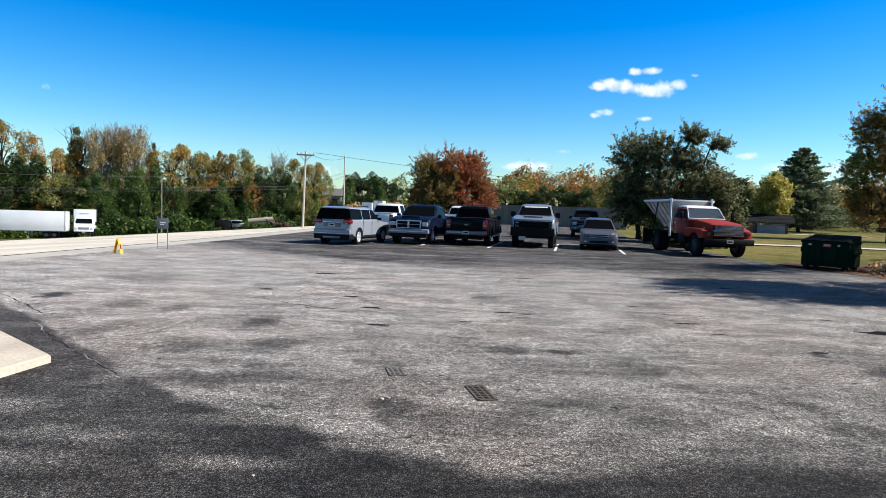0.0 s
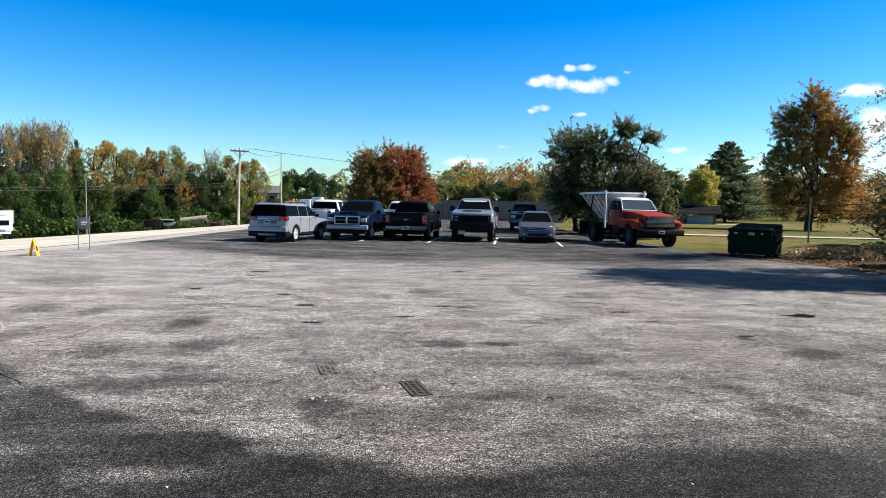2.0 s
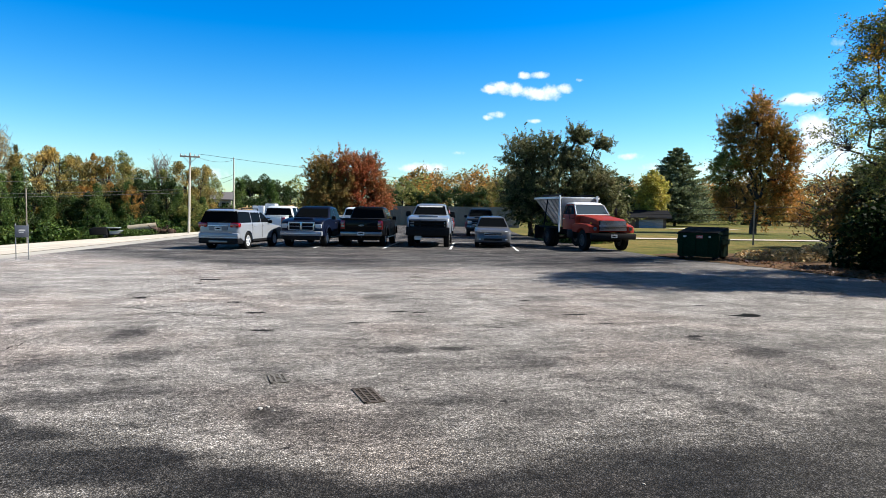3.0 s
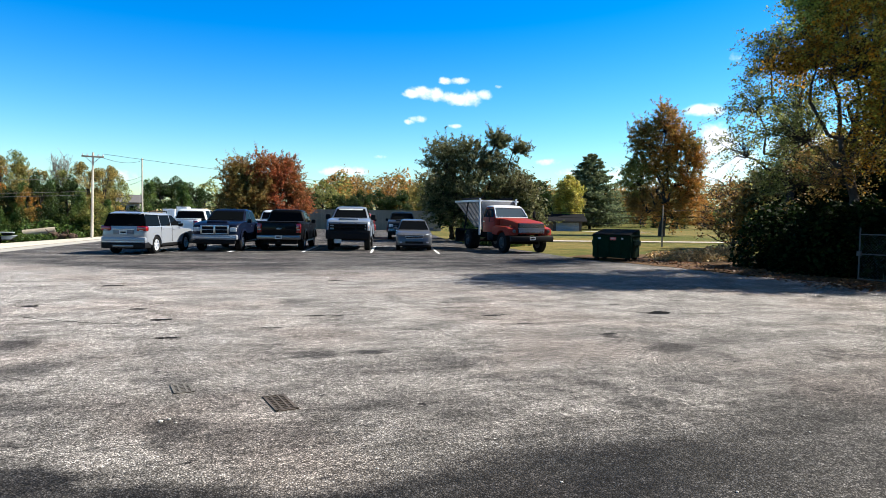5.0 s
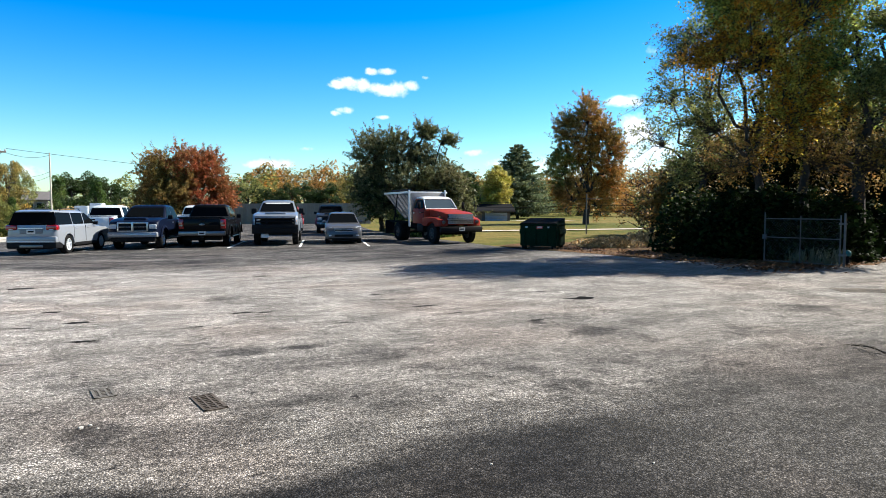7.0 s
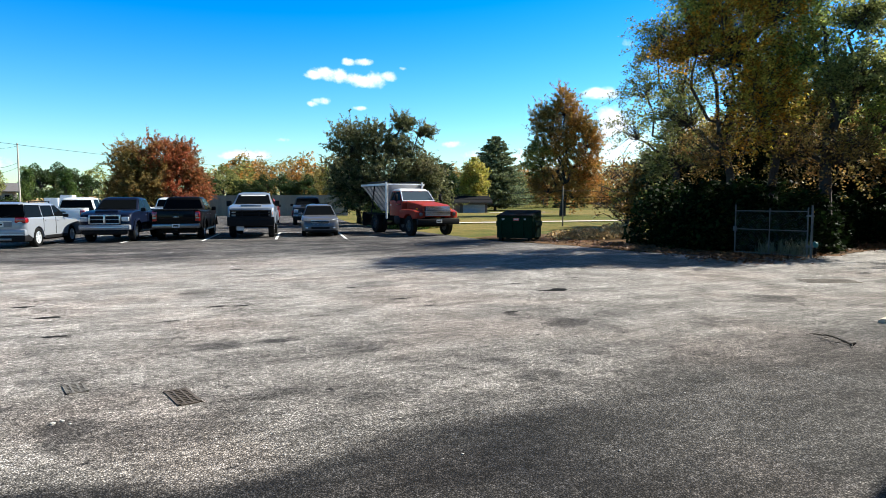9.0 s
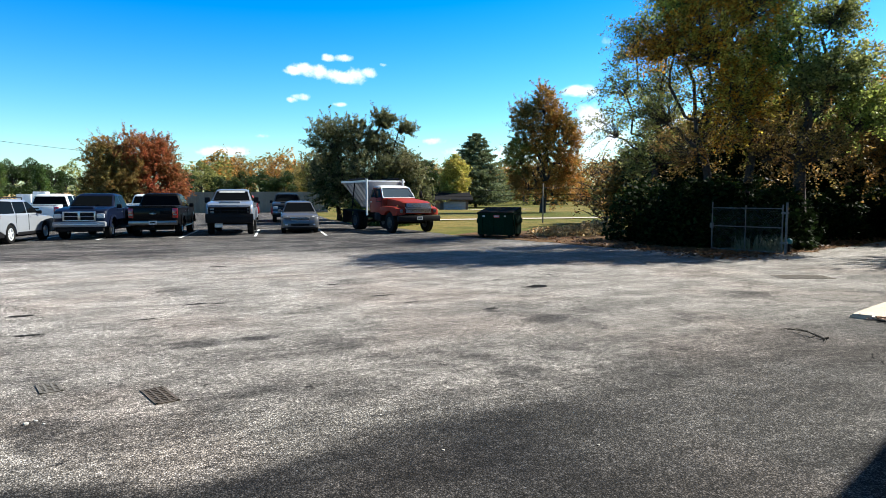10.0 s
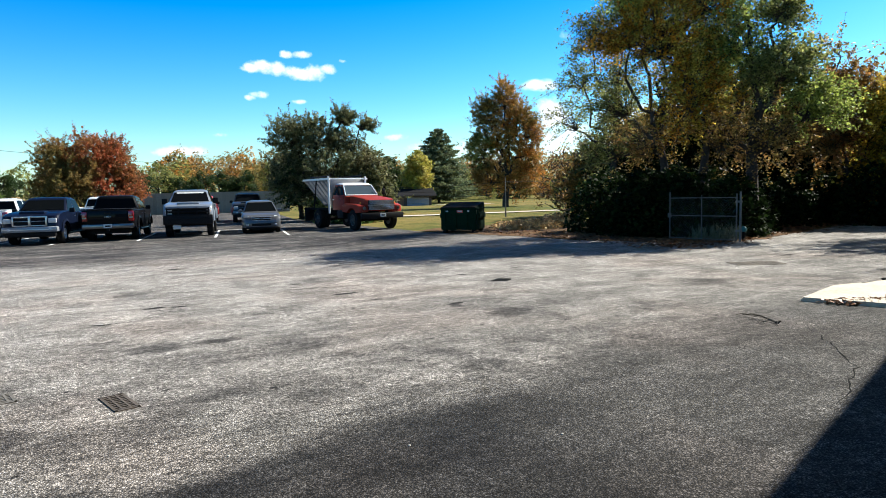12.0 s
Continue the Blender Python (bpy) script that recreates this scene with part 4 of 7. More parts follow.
grown(42.6, 46, "low russet tree at the edge of the wood", [(0, 0, 3.2, 2.2, 1.8, 330, RUSSET), (0, 0, 1.6, 2.4, 1.5, 330, OLIVE)], 0.14, 0.2, 0.8, 24, 48, corners=3)


def thicket(name, mat, label, spots, size, seed):
    """Undergrowth as one mass of leaves. spots: azimuth, distance, radius, height, leaves."""
    rng = np.random.default_rng(seed)
    pts = np.concatenate([bush_points(rng, polar(a, d), r, h, int(n)) for a, d, r, h, n in spots])
    return tagged(new(name, foliage(name, pts, size, mat)), label, "undergrowth", kind="stuff")


rs = random.Random(5)
# the shade below the crowns is put into the leaf colour
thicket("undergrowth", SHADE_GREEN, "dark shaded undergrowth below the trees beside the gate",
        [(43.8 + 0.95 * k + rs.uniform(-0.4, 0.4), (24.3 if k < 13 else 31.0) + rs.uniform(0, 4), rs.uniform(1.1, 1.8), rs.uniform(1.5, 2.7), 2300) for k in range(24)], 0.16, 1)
thicket("bush", OLIVE, "olive bushes at the foot of the trees by the lot",
        [(19.6 + k * 0.42, 44.5 + rs.uniform(-2.5, 3), 1.4, rs.uniform(1.0, 2.4), 1500) for k in range(10)], 0.2, 2)
thicket("slope_brush", DRY, "tan dry brush on the slope behind the yard", [(-8.8 + 0.5 * k, 110 + rs.uniform(-2, 3), rs.uniform(1.8, 2.8), rs.uniform(1.8, 3.0), 700) for k in range(10)], 0.32, 7)
thicket("slope_brush", DARK_GREEN, "dark green bushes in front of the house on the hill", [(-10.8 + 0.42 * k, 113 + rs.uniform(-1, 1), rs.uniform(0.8, 1.3), rs.uniform(2.6, 3.9), 800) for k in range(5)], 0.24, 8)
thicket("ivy_bush", IVY, "bright green bush at the edge of the asphalt", [(21.4, 40.0, 1.0, 1.9, 1900), (22.3, 40.6, 0.8, 1.3, 1000), (20.6, 40.4, 0.7, 1.1, 600)], 0.15, 3)
thicket("dry_brush_pile", DRY, "pale dry brush pile beside the dumpster", [(36.6, 29.6, 1.0, 0.45, 1300), (38.2, 30, 1.1, 0.5, 1300), (40.0, 31.5, 1.1, 0.7, 1300), (35.4, 30.8, 0.8, 0.35, 800)], 0.11, 4)


thicket("hedge_bush", IVY, "low bright ivy and brush along the edge of the yard",
        [(-46 + k * 1.02 + rs.uniform(-0.3, 0.3), 82.5 + rs.uniform(-1, 2.5) + max(0, -46 + k * 1.02 + 22) * 0.15, rs.uniform(1.2, 2.4), rs.uniform(0.8, 2.4), 620) for k in range(33)], 0.3, 6)


# ---- woods behind the yard, and the far woods ----
def mantled(label, mat, seed, h, r, shape, leaf=0.2, clumps=64, each=170, tall=1.0, base=0.1, twigs=0, bark=None):
    """A tree whose crown is built of leafy clumps with dark hollows between them. twigs: bare shoots that reach out of the crown."""
    rng = np.random.default_rng(seed)
    ob = thing("tree", pose(0, -300, 0), label, "tree", "trees behind the yard")
    cs, rs_ = [], []
    while len(cs) < clumps:
        f, t = rng.uniform(0, 1), rng.uniform(0, 2 * math.pi)
        wide = {"column": 0.75 + 0.25 * math.sin(5.1 * f + seed) - 0.45 * f ** 3, "round": math.sqrt(max(0.03, 1 - (1.9 * f - 0.85) ** 2)), "fan": 0.25 + 0.75 * f ** 0.7 - 0.35 * f ** 4, "cedar": 1.05 - 0.75 * f}[shape]
        q = r * wide * math.sqrt(rng.uniform(0.25, 1)) * (1 + 0.2 * math.sin(3 * t + seed))
        p = (q * math.cos(t), q * math.sin(t), base * h + f * h * (1 - base) * 0.93)
        if noise.noise(Vector(p) * (2.2 / r) + Vector((seed, 3, 0))) > -0.12:
            cs.append(p)
            rs_.append(r * rng.uniform(0.16, 0.34) * (1 - 0.3 * f))
    cs, rs_ = np.array(cs), np.array(rs_)
    d = rng.normal(size=(clumps, each, 3))
    d /= np.linalg.norm(d, axis=2)[:, :, None]
    d *= rng.uniform(0.62, 1.12, (clumps, each, 1))
    d[:, :, 2] *= tall
    d[:, :, 2] -= 0.35 * (d[:, :, 0] ** 2 + d[:, :, 1] ** 2) * (shape == "cedar")
    pts = (cs[:, None, :] + d * rs_[:, None, None]).reshape(-1, 3)
    wood = Sticks()
    wood.limb(Vector((0, 0, -0.2)), Vector((rng.normal() * 0.2, rng.normal() * 0.2, h * 0.8)), 0.2, 0.06, rng, 0.05, 6, 7)
    part("trunk", wood.mesh("trunk", bark or BARK), None, ob)
    wood = Sticks()
    for k in rng.choice(clumps, min(clumps, 18), replace=False):
        wood.limb(Vector((0, 0, max(0.3, cs[k][2] * 0.7))), Vector(cs[k]), 0.07, 0.02, rng, 0.15, 3, 4)
    for k in range(twigs):
        t, out = rng.uniform(0, 2 * math.pi), r * rng.uniform(0.1, 0.9)
        a = Vector((out * 0.5 * math.cos(t), out * 0.5 * math.sin(t), h * rng.uniform(0.5, 0.75)))
        e = Vector((out * math.cos(t), out * math.sin(t), h * rng.uniform(0.85, 1.04)))
        wood.limb(a, e, 0.055, 0.014, rng, 0.12, 4, 4)
        for _ in range(5):
            f = rng.uniform(0.35, 0.95)
            q = a.lerp(e, f)
            wood.limb(q, q + Vector((rng.normal() * 0.4, rng.normal() * 0.4, rng.uniform(0.3, 0.9))), 0.025, 0.01, rng, 0.1, 2, 3)
    tagged(part("branchwork", wood.mesh("branchwork", bark or BARK), None, ob), kind="stuff")
    part("crown", foliage("crown", pts, leaf, mat, 0.35, 3), None, ob)
    return ob


MODELS = [mantled("green vine-covered tree behind the yard", IVY, 51, 7.0, 2.3, "column", 0.2, 66, 170, 1.5, 0.02), mantled("dark green tree behind the yard", DARK_GREEN, 52, 7.4, 3.2, "cedar", 0.22, 74, 150, 0.55, 0.03),
          mantled("golden autumn tree behind the yard", GOLD, 53, 9.6, 3.0, "round", 0.2, 66, 160, 0.8, 0.25), mantled("tan half-bare autumn tree behind the yard", TAN, 54, 9.9, 2.2, "fan", 0.16, 80, 130, 1.5, 0.3, 34, PALE_BARK),
          mantled("olive tree behind the yard", OLIVE, 55, 8.4, 3.2, "round", 0.22, 62, 150, 0.9, 0.05), mantled("rusty brown tree behind the yard", BROWN, 56, 8.2, 2.6, "round", 0.2, 60, 160, 0.9, 0.1),
          mantled("tall sparse grey-green tree behind the yard", GREY_OLIVE, 57, 9.8, 1.7, "column", 0.2, 80, 150, 1.0, 0.4, 14), mantled("bare tree with pale twigs behind the yard", TAN, 58, 8.6, 1.5, "fan", 0.12, 6, 40, 1.0, 0.5, 40, PALE_BARK)]
HIGH = (7.0, 7.4, 9.6, 9.9, 8.4, 8.2, 9.8, 8.6)


def plant(kind, az, d, size, turn, low=0.0):
    x, y = polar(az, d)
    ob = copy_thing(MODELS[kind], pose(x, y, lie(x, y) - 0.1 - low, 0, 0, turn))
    ob.scale = (size * rs.uniform(0.85, 1.15), size * rs.uniform(0.85, 1.15), size)
    return ob


def plant_to(kind, az, d, top, wide=1.0):
    """A tree whose crown ends at the height top."""
    x, y = polar(az, d)
    ob = copy_thing(MODELS[kind], pose(x, y, lie(x, y) - 0.1, 0, 0, rs.uniform(0, 360)))
    tall = (top - lie(x, y)) / HIGH[kind]
    ob.scale = (wide * rs.uniform(0.9, 1.1), wide * rs.uniform(0.9, 1.1), tall)


# back row of autumn colour, then the green front row
for kind, az, top, wide in ((2, -45, 9.55, 1.2), (4, -42, 9.55, 1.2), (2, -39.5, 10.05, 1.2), (2, -36.6, 11.55, 1.1), (2, -34.9, 11.95, 1.0), (5, -32.9, 9.85, 0.8), (2, -31.6, 8.75, 1.0), (6, -30.0, 11.0, 1.2), (5, -30.2, 7.95, 1.0), (3, -28.5, 10.75, 1.0), (3, -27.4, 11.35, 1.1),
                            (3, -26.2, 11.25, 1.1), (2, -25.6, 9.15, 0.8), (6, -24.7, 9.7, 0.7), (2, -23.2, 10.35, 1.0), (2, -22.0, 9.95, 0.9), (4, -21.0, 8.75, 0.9), (2, -20.2, 9.05, 0.8), (5, -19.4, 9.15, 0.8), (2, -18.6, 9.25, 0.9), (4, -17.6, 9.45, 0.8),
                            (2, -16.9, 8.85, 0.8), (7, -14.7, 8.8, 1.0), (4, -14.4, 7.35, 0.8), (2, -12.9, 8.95, 0.9), (2, -11.7, 8.65, 0.8), (4, -11.0, 7.75, 0.7)):
    plant_to(kind, az, 95 + rs.uniform(-1.5, 2.5), top, wide)
for kind, az, top, wide in ((1, -44, 6.65, 1.2), (1, -41, 6.65, 1.2), (1, -38.5, 6.65, 1.2), (1, -36.3, 6.84, 1.2), (1, -34.6, 6.93, 1.2), (1, -33.1, 6.84, 1.1), (4, -31.6, 4.58, 0.9), (1, -30.6, 4.4, 0.9), (0, -29.6, 4.05, 0.9), (0, -28.6, 4.75, 1.0), (0, -27.6, 5.02, 1.0),
                            (0, -26.4, 5.19, 0.9), (0, -25.6, 5.81, 0.9), (0, -24.6, 6.16, 0.9), (1, -23.6, 4.58, 0.7), (0, -22.6, 3.34, 0.8), (1, -21.8, 3.7, 0.8), (0, -20.8, 3.17, 0.8), (1, -20.0, 4.05, 0.8), (0, -19.2, 4.58, 0.8), (1, -18.2, 4.93, 0.8),
                            (0, -17.2, 5.1, 0.8), (5, -16.9, 4.93, 0.5), (1, -16.0, 6.78, 0.8), (0, -15.3, 5.63, 0.7), (1, -14.3, 6.6, 0.8), (0, -13.4, 4.58, 0.7), (4, -12.4, 3.7, 0.7), (0, -11.4, 3.34, 0.7)):
    plant_to(kind, az, 87 + rs.uniform(-1.5, 1.5), top, wide)
for k in range(6):
    plant(1 if k % 3 else 0, -8.6 + k * 0.85, 128 + rs.uniform(-5, 8), rs.uniform(1.3, 1.55) - 0.075 * k, rs.uniform(0, 360), 1.2)
for m in MODELS:
    m.matrix_basis = pose(*polar(-49 - 2.2 * MODELS.index(m), 92), 0, 0, 0, 0)
    m.location.z = lie(m.location.x, m.location.y)


for k in range(14):
    plant(rs.choice((2, 4, 1, 4, 2, 4, 1)), 3.4 + k * 0.98 + rs.uniform(-0.3, 0.3), 128 + rs.uniform(-6, 8), rs.uniform(0.92, 1.16), rs.uniform(0, 360), 1.0)
for k in range(16):
    plant(rs.choice((1, 4, 5, 4)), 23 + k * 1.7 + rs.uniform(-0.4, 0.4), 138 + rs.uniform(-6, 8), rs.uniform(0.75, 1.0), rs.uniform(0, 360), 1.0)


def far_woods():
    """The wooded horizon: many distant crowns in one mass."""
    rng = np.random.default_rng(8)
    for name, mat, share in (("far_woods_green", OLIVE, 0.45), ("far_woods_gold", BRONZE, 0.25), ("far_woods_brown", BROWN, 0.3)):
        clouds = []
        for k in range(int(190 * share)):
            az = rng.uniform(-60 if mat is OLIVE else 4, 75)
            d = rng.uniform(165, 215)
            x, y = polar(az, d)
            h = rng.uniform(9.5, 14.0) * (0.6 if az < 3.5 else 1.0 if az < 16 else 0.85)
            r = rng.uniform(3.0, 5.0)
            n = 900
            v = rng.normal(size=(n, 3))
            v /= np.linalg.norm(v, axis=1)[:, None]
            v *= rng.uniform(0.5, 1, (n, 1)) ** 0.4 * (1 + 0.25 * np.sin(5 * v[:, :1]) * np.cos(4 * v[:, 1:2]))
            clouds.append(np.array([x, y, lie(x, y) + h * 0.42]) + v * np.array([r, r, h * 0.55]))
        tagged(new(name, foliage(name, np.concatenate(clouds), 0.8, mat, 0.35, 3)), "distant autumn woods on the horizon", "woods", kind="stuff")


far_woods()


# ---- vehicles: x to the right, y forward, z up ----
WHEELS = {}
DULL_RIM = surface("dull_dark_steel", (0.06, 0.058, 0.055), 0.7, 0.0, 0.2, 25.0, 0.2)


def wheel_meshes(r, w, rim, spokes, key):
    if key in WHEELS:
        return WHEELS[key]
    b = lathe(bmesh.new(), [(rim, -w / 2), (r * 0.93, -w / 2), (r, -w * 0.36), (r, w * 0.36), (r * 0.93, w / 2), (rim, w / 2)], 28, caps=False)
    tyre = finish(b, "tyre", RUBBER)
    b = lathe(bmesh.new(), [(rim, -w * 0.42), (rim * 1.0, w * 0.46), (rim * 0.9, w * 0.47), (rim * 0.86, w * 0.2), (0.08, w * 0.14)], 28)
    for k in range(spokes):
        box(b, w * 0.16, w * 0.40, -rim * 0.12, rim * 0.12, 0.05, rim * 0.93, 0.01, Matrix.Rotation(2 * math.pi * k / spokes, 4, "X"))
    lathe(b, [(rim * 0.24, w * 0.1), (rim * 0.24, w * 0.42), (rim * 0.14, w * 0.46)], 16)
    WHEELS[key] = tyre, finish(b, "rim", DULL_RIM if key in ("truck", "truck2", "cart", "van") else ALLOY)
    return WHEELS[key]


def wheel(ob, x, y, r, w, rim, spokes=5, key="", rim_mat=None):
    """A wheel with its tyre and rim; the rim faces outward."""
    tyre, rim_me = wheel_meshes(r, w, rim, spokes, key or (r, w, rim, spokes))
    hub = part("wheel", tyre, None, ob, m=pose(x, y, r, 0, 0, 0 if x > 0 else 180))
    part("rim", rim_me, None, hub)


def arch(cy, r, z0, cz, n=9, back=False):
    """Points of a wheel arch from the rear foot to the front foot."""
    a0 = math.asin(min(1, max(-1, (z0 - cz) / r)))
    pts = []
    for k in range(n + 1):
        t = math.pi - a0 - (math.pi - 2 * a0) * k / n
        pts.append((cy + r * math.cos(t), cz + r * math.sin(t)))
    return pts


def prism(profile, width, round_=0.10, tuck=0.05):
    """A body from its side outline: the outer slices are drawn in at the ends and the top, so that its corners are round."""
    ys, zs = [p[0] for p in profile], [p[1] for p in profile]
    y0, y1, z1, z0 = min(ys), max(ys), max(zs), min(zs)
    bm = bmesh.new()
    w = width / 2
    slices = []
    for x, i in ((-w, 1.0), (-w + 0.03, 0.55), (-w + 0.10, 0.18), (-w + 0.25, 0.0), (w - 0.25, 0.0), (w - 0.10, 0.18), (w - 0.03, 0.55), (w, 1.0)):
        ring = []
        for y, z in profile:
            e = round_ * i
            yy = y + (e * max(0, 1 - (y - y0) / 0.6) - e * max(0, 1 - (y1 - y) / 0.6)) * 1.6
            zz = z - 0.5 * e * max(0, 1 - (z1 - z) / 0.35)
            xx = x * (1 - tuck * max(0, (z - z0) / (z1 - z0) - 0.62) - tuck * 0.5 * max(0, 0.3 - (z - z0) / (z1 - z0)))
            ring.append(bm.verts.new((xx, yy, zz)))
        slices.append(ring)
    n = len(profile)
    for a, b in zip(slices, slices[1:]):
        for k in range(n):
            bm.faces.new((a[k], a[(k + 1) % n], b[(k + 1) % n], b[k]))
    for ring in (slices[0], slices[-1]):
        f = bm.faces.new(ring)
        f.normal_update()
        bmesh.ops.triangulate(bm, faces=[f])
    return bm


class Cab:
    """A cabin from rings of (z, front y, back y, half width), with windows laid on its faces."""

    def __init__(self, rings):
        self.rings = rings

    def at(self, z):
        for a, b in zip(self.rings, self.rings[1:]):
            if z <= b[0]:
                f = (z - a[0]) / (b[0] - a[0])
                return [a[i] + (b[i] - a[i]) * f for i in (1, 2, 3)]
        return self.rings[-1][1:]

    def mesh(self):
        bm = bmesh.new()
        last = None
        for z, yf, yb, hw in self.rings:
            c = min(0.12, hw * 0.2)
            pts = [(hw, yb + c), (hw, yf - c), (hw - c * 0.35, yf - c * 0.3), (hw - c, yf), (-hw + c, yf), (-hw + c * 0.35, yf - c * 0.3), (-hw, yf - c), (-hw, yb + c),
                   (-hw + c * 0.35, yb + c * 0.3), (-hw + c, yb), (hw - c, yb), (hw - c * 0.35, yb + c * 0.3)]
            ring = [bm.verts.new((x, y, z)) for x, y in pts]
            if last:
                for k in range(12):
                    bm.faces.new((last[k], last[(k + 1) % 12], ring[(k + 1) % 12], ring[k]))
            last = ring
        bm.faces.new(last)
        return bm

    def side(self, pts, out=0.008):
        """Window meshes for both sides, from (y, z) corners."""
        made = []
        for s in (1, -1):
            bm = bmesh.new()
            p = [(s * (self.at(z)[2] + out), y, z) for y, z in pts]
            panel(bm, p if s > 0 else p[::-1], 0.006)
            made.append(bm)
        return made

    def ends(self, z0, z1, inset0, inset1, front=True, out=0.008):
        bm = bmesh.new()
        p = []
        for z, ins, s in ((z0, inset0, -1), (z0, inset0, 1), (z1, inset1, 1), (z1, inset1, -1)):
            yf, yb, hw = self.at(z)
            p.append((s * (hw - ins), yf + out if front else yb - out, z))
        panel(bm, p if not front else p[::-1], 0.006)
        return bm


def plate(ob, y, z, dark=False):
    p = part("number_plate", boxes((-0.155, 0.155, y - 0.008, y + 0.008, z - 0.078, z + 0.078)), PLATE, ob, "white number plate")
    s = -1 if y < 0 else 1
    part("plate_bar", boxes((-0.11, 0.11, y + s * 0.008, y + s * 0.011, z - 0.03, z + 0.03)), BLACK, p)


PLATE = surface("white_plate", (0.62, 0.62, 0.6), 0.5)


def mirrors(ob, hw, y, z, mat, size=(0.2, 0.1, 0.16)):
    for s in (1, -1):
        b = boxes((s * (hw + 0.02) if s > 0 else s * (hw + 0.02 + size[0]), s * (hw + 0.02 + size[0]) if s > 0 else s * (hw + 0.02), y - size[1] / 2, y + size[1] / 2, z, z + size[2]), bevel=0.03)
        rod(b, (s * (hw - 0.06), y, z + 0.03), (s * (hw + 0.08), y, z + 0.05), 0.02)
        part("mirror", b, mat, ob)


def pickup(place, heading, mat, label, wb=3.55, width=2.0, front="crosshair", scale=1.0, trim=None, rear="badged", cover=False, lift=0.0, guard=False):
    """A pickup truck: body with a plate-topped bed, cab, lights, bumpers and wheels."""
    ob = thing("pickup_truck", pose(*place, 0, 0, 0, -heading), label, "pickup truck", "parked vehicles")
    ob.scale = (scale,) * 3
    trim = trim or CHROME
    f, r = wb / 2, -wb / 2
    nose, tail = f + 0.92, r - 1.2
    cz, wr = 0.40 + lift, 0.40
    sill = 0.47 + lift
    outline = [(tail, sill + 0.12), (tail, 1.30 + lift), (tail + 1.98, 1.30 + lift), (-0.55, 1.27 + lift), (f - 0.78, 1.27 + lift), (f - 0.70, 1.35 + lift), (f - 0.45, 1.35 + lift), (f + 0.1, 1.32 + lift), (nose - 0.3, 1.24 + lift), (nose - 0.08, 1.16 + lift), (nose, 0.95 + lift), (nose, sill + 0.1)]
    outline += list(reversed(arch(f, 0.51, sill, cz))) + list(reversed(arch(r, 0.51, sill, cz)))
    part("body", prism(outline, width), mat, ob)
    cab_back = tail + 1.95
    base = 1.24 + lift
    cab = Cab([(base, f - 0.5, cab_back, width / 2 - 0.06), (base + 0.04, f - 0.56, cab_back + 0.01, width / 2 - 0.07), (1.78 + lift, f - 1.28, cab_back + 0.14, width / 2 - 0.24), (1.86 + lift, f - 1.42, cab_back + 0.22, width / 2 - 0.31), (1.90 + lift, f - 1.7, cab_back + 0.45, width / 2 - 0.45)])
    part("cab", cab.mesh(), mat, ob)
    lo, hi = base + 0.05, 1.79 + lift
    part("windscreen", cab.ends(lo + 0.07, hi - 0.01, 0.10, 0.08), GLASS, ob, "dark tinted windscreen")
    part("rear_window", cab.ends(lo + 0.06, hi - 0.03, 0.10, 0.08, False), GLASS, ob)
    mid = (f - 0.5 + cab_back) / 2 - 0.1
    for pts in ([(mid + 0.05, lo), (f - 0.72, lo), (f - 1.33, hi), (mid + 0.05, hi)], [(cab_back + 0.12, lo), (mid - 0.05, lo), (mid - 0.05, hi), (cab_back + 0.25, hi)]):
        for b in cab.side(pts):
            part("side_window", b, GLASS, ob)
    part("bonnet_bulge", boxes((-0.46, 0.46, f - 0.40, nose - 0.30, 1.20 + lift, 1.338 + lift), bevel=0.06), mat, ob)
    part("cowl", boxes((-width / 2 + 0.16, width / 2 - 0.16, f - 0.62, f - 0.44, 1.30 + lift, 1.352 + lift), bevel=0.012), BLACK, ob, "black cowl below the windscreen")
    for s in (1, -1):
        part("wiper", rods(((s * 0.45 - 0.3, f - 0.60, 1.37 + lift), (s * 0.45 + 0.25, f - 0.72, 1.43 + lift), 0.012)), BLACK, ob)
        for y in (f, r):
            flare = bmesh.new()
            outer, inner = arch(y, 0.60, sill + 0.03, cz, 12), arch(y, 0.50, sill + 0.03, cz, 12)
            for i in range(12):
                p = [(s * (width / 2 + (0.022 if q in (inner[i], inner[i + 1]) else -0.012)), *q) for q in (outer[i], outer[i + 1], inner[i + 1], inner[i])]
                panel(flare, p, 0.05 * s)
            part("arch_flare", flare, mat, ob)
    part("underbody", boxes((-width / 2 + 0.28, width / 2 - 0.28, tail + 0.15, nose - 0.2, sill - 0.16, sill + 0.5)), UNDER, ob)
    bed0, bed1 = tail + 0.12, cab_back - 0.12
    if cover:
        part("bed_cover", boxes((-width / 2 + 0.12, width / 2 - 0.12, bed0, bed1, 1.302 + lift, 1.335 + lift), bevel=0.012), BLACK, ob, "flat black bed cover")
    else:
        # flat plate; the dark of an open bed is put into its colour
        part("bed", boxes((-width / 2 + 0.16, width / 2 - 0.16, bed0, bed1, 1.27 + lift, 1.304 + lift)), UNDER, ob, "flat dark plate for the shaded inside of the bed")
        for s in (1, -1):
            part("bed_rail", boxes((s * (width / 2 - 0.10) - 0.06, s * (width / 2 - 0.10) + 0.06, bed0, bed1, 1.29 + lift, 1.335 + lift), bevel=0.012), mat, ob)
    # front
    yf = nose
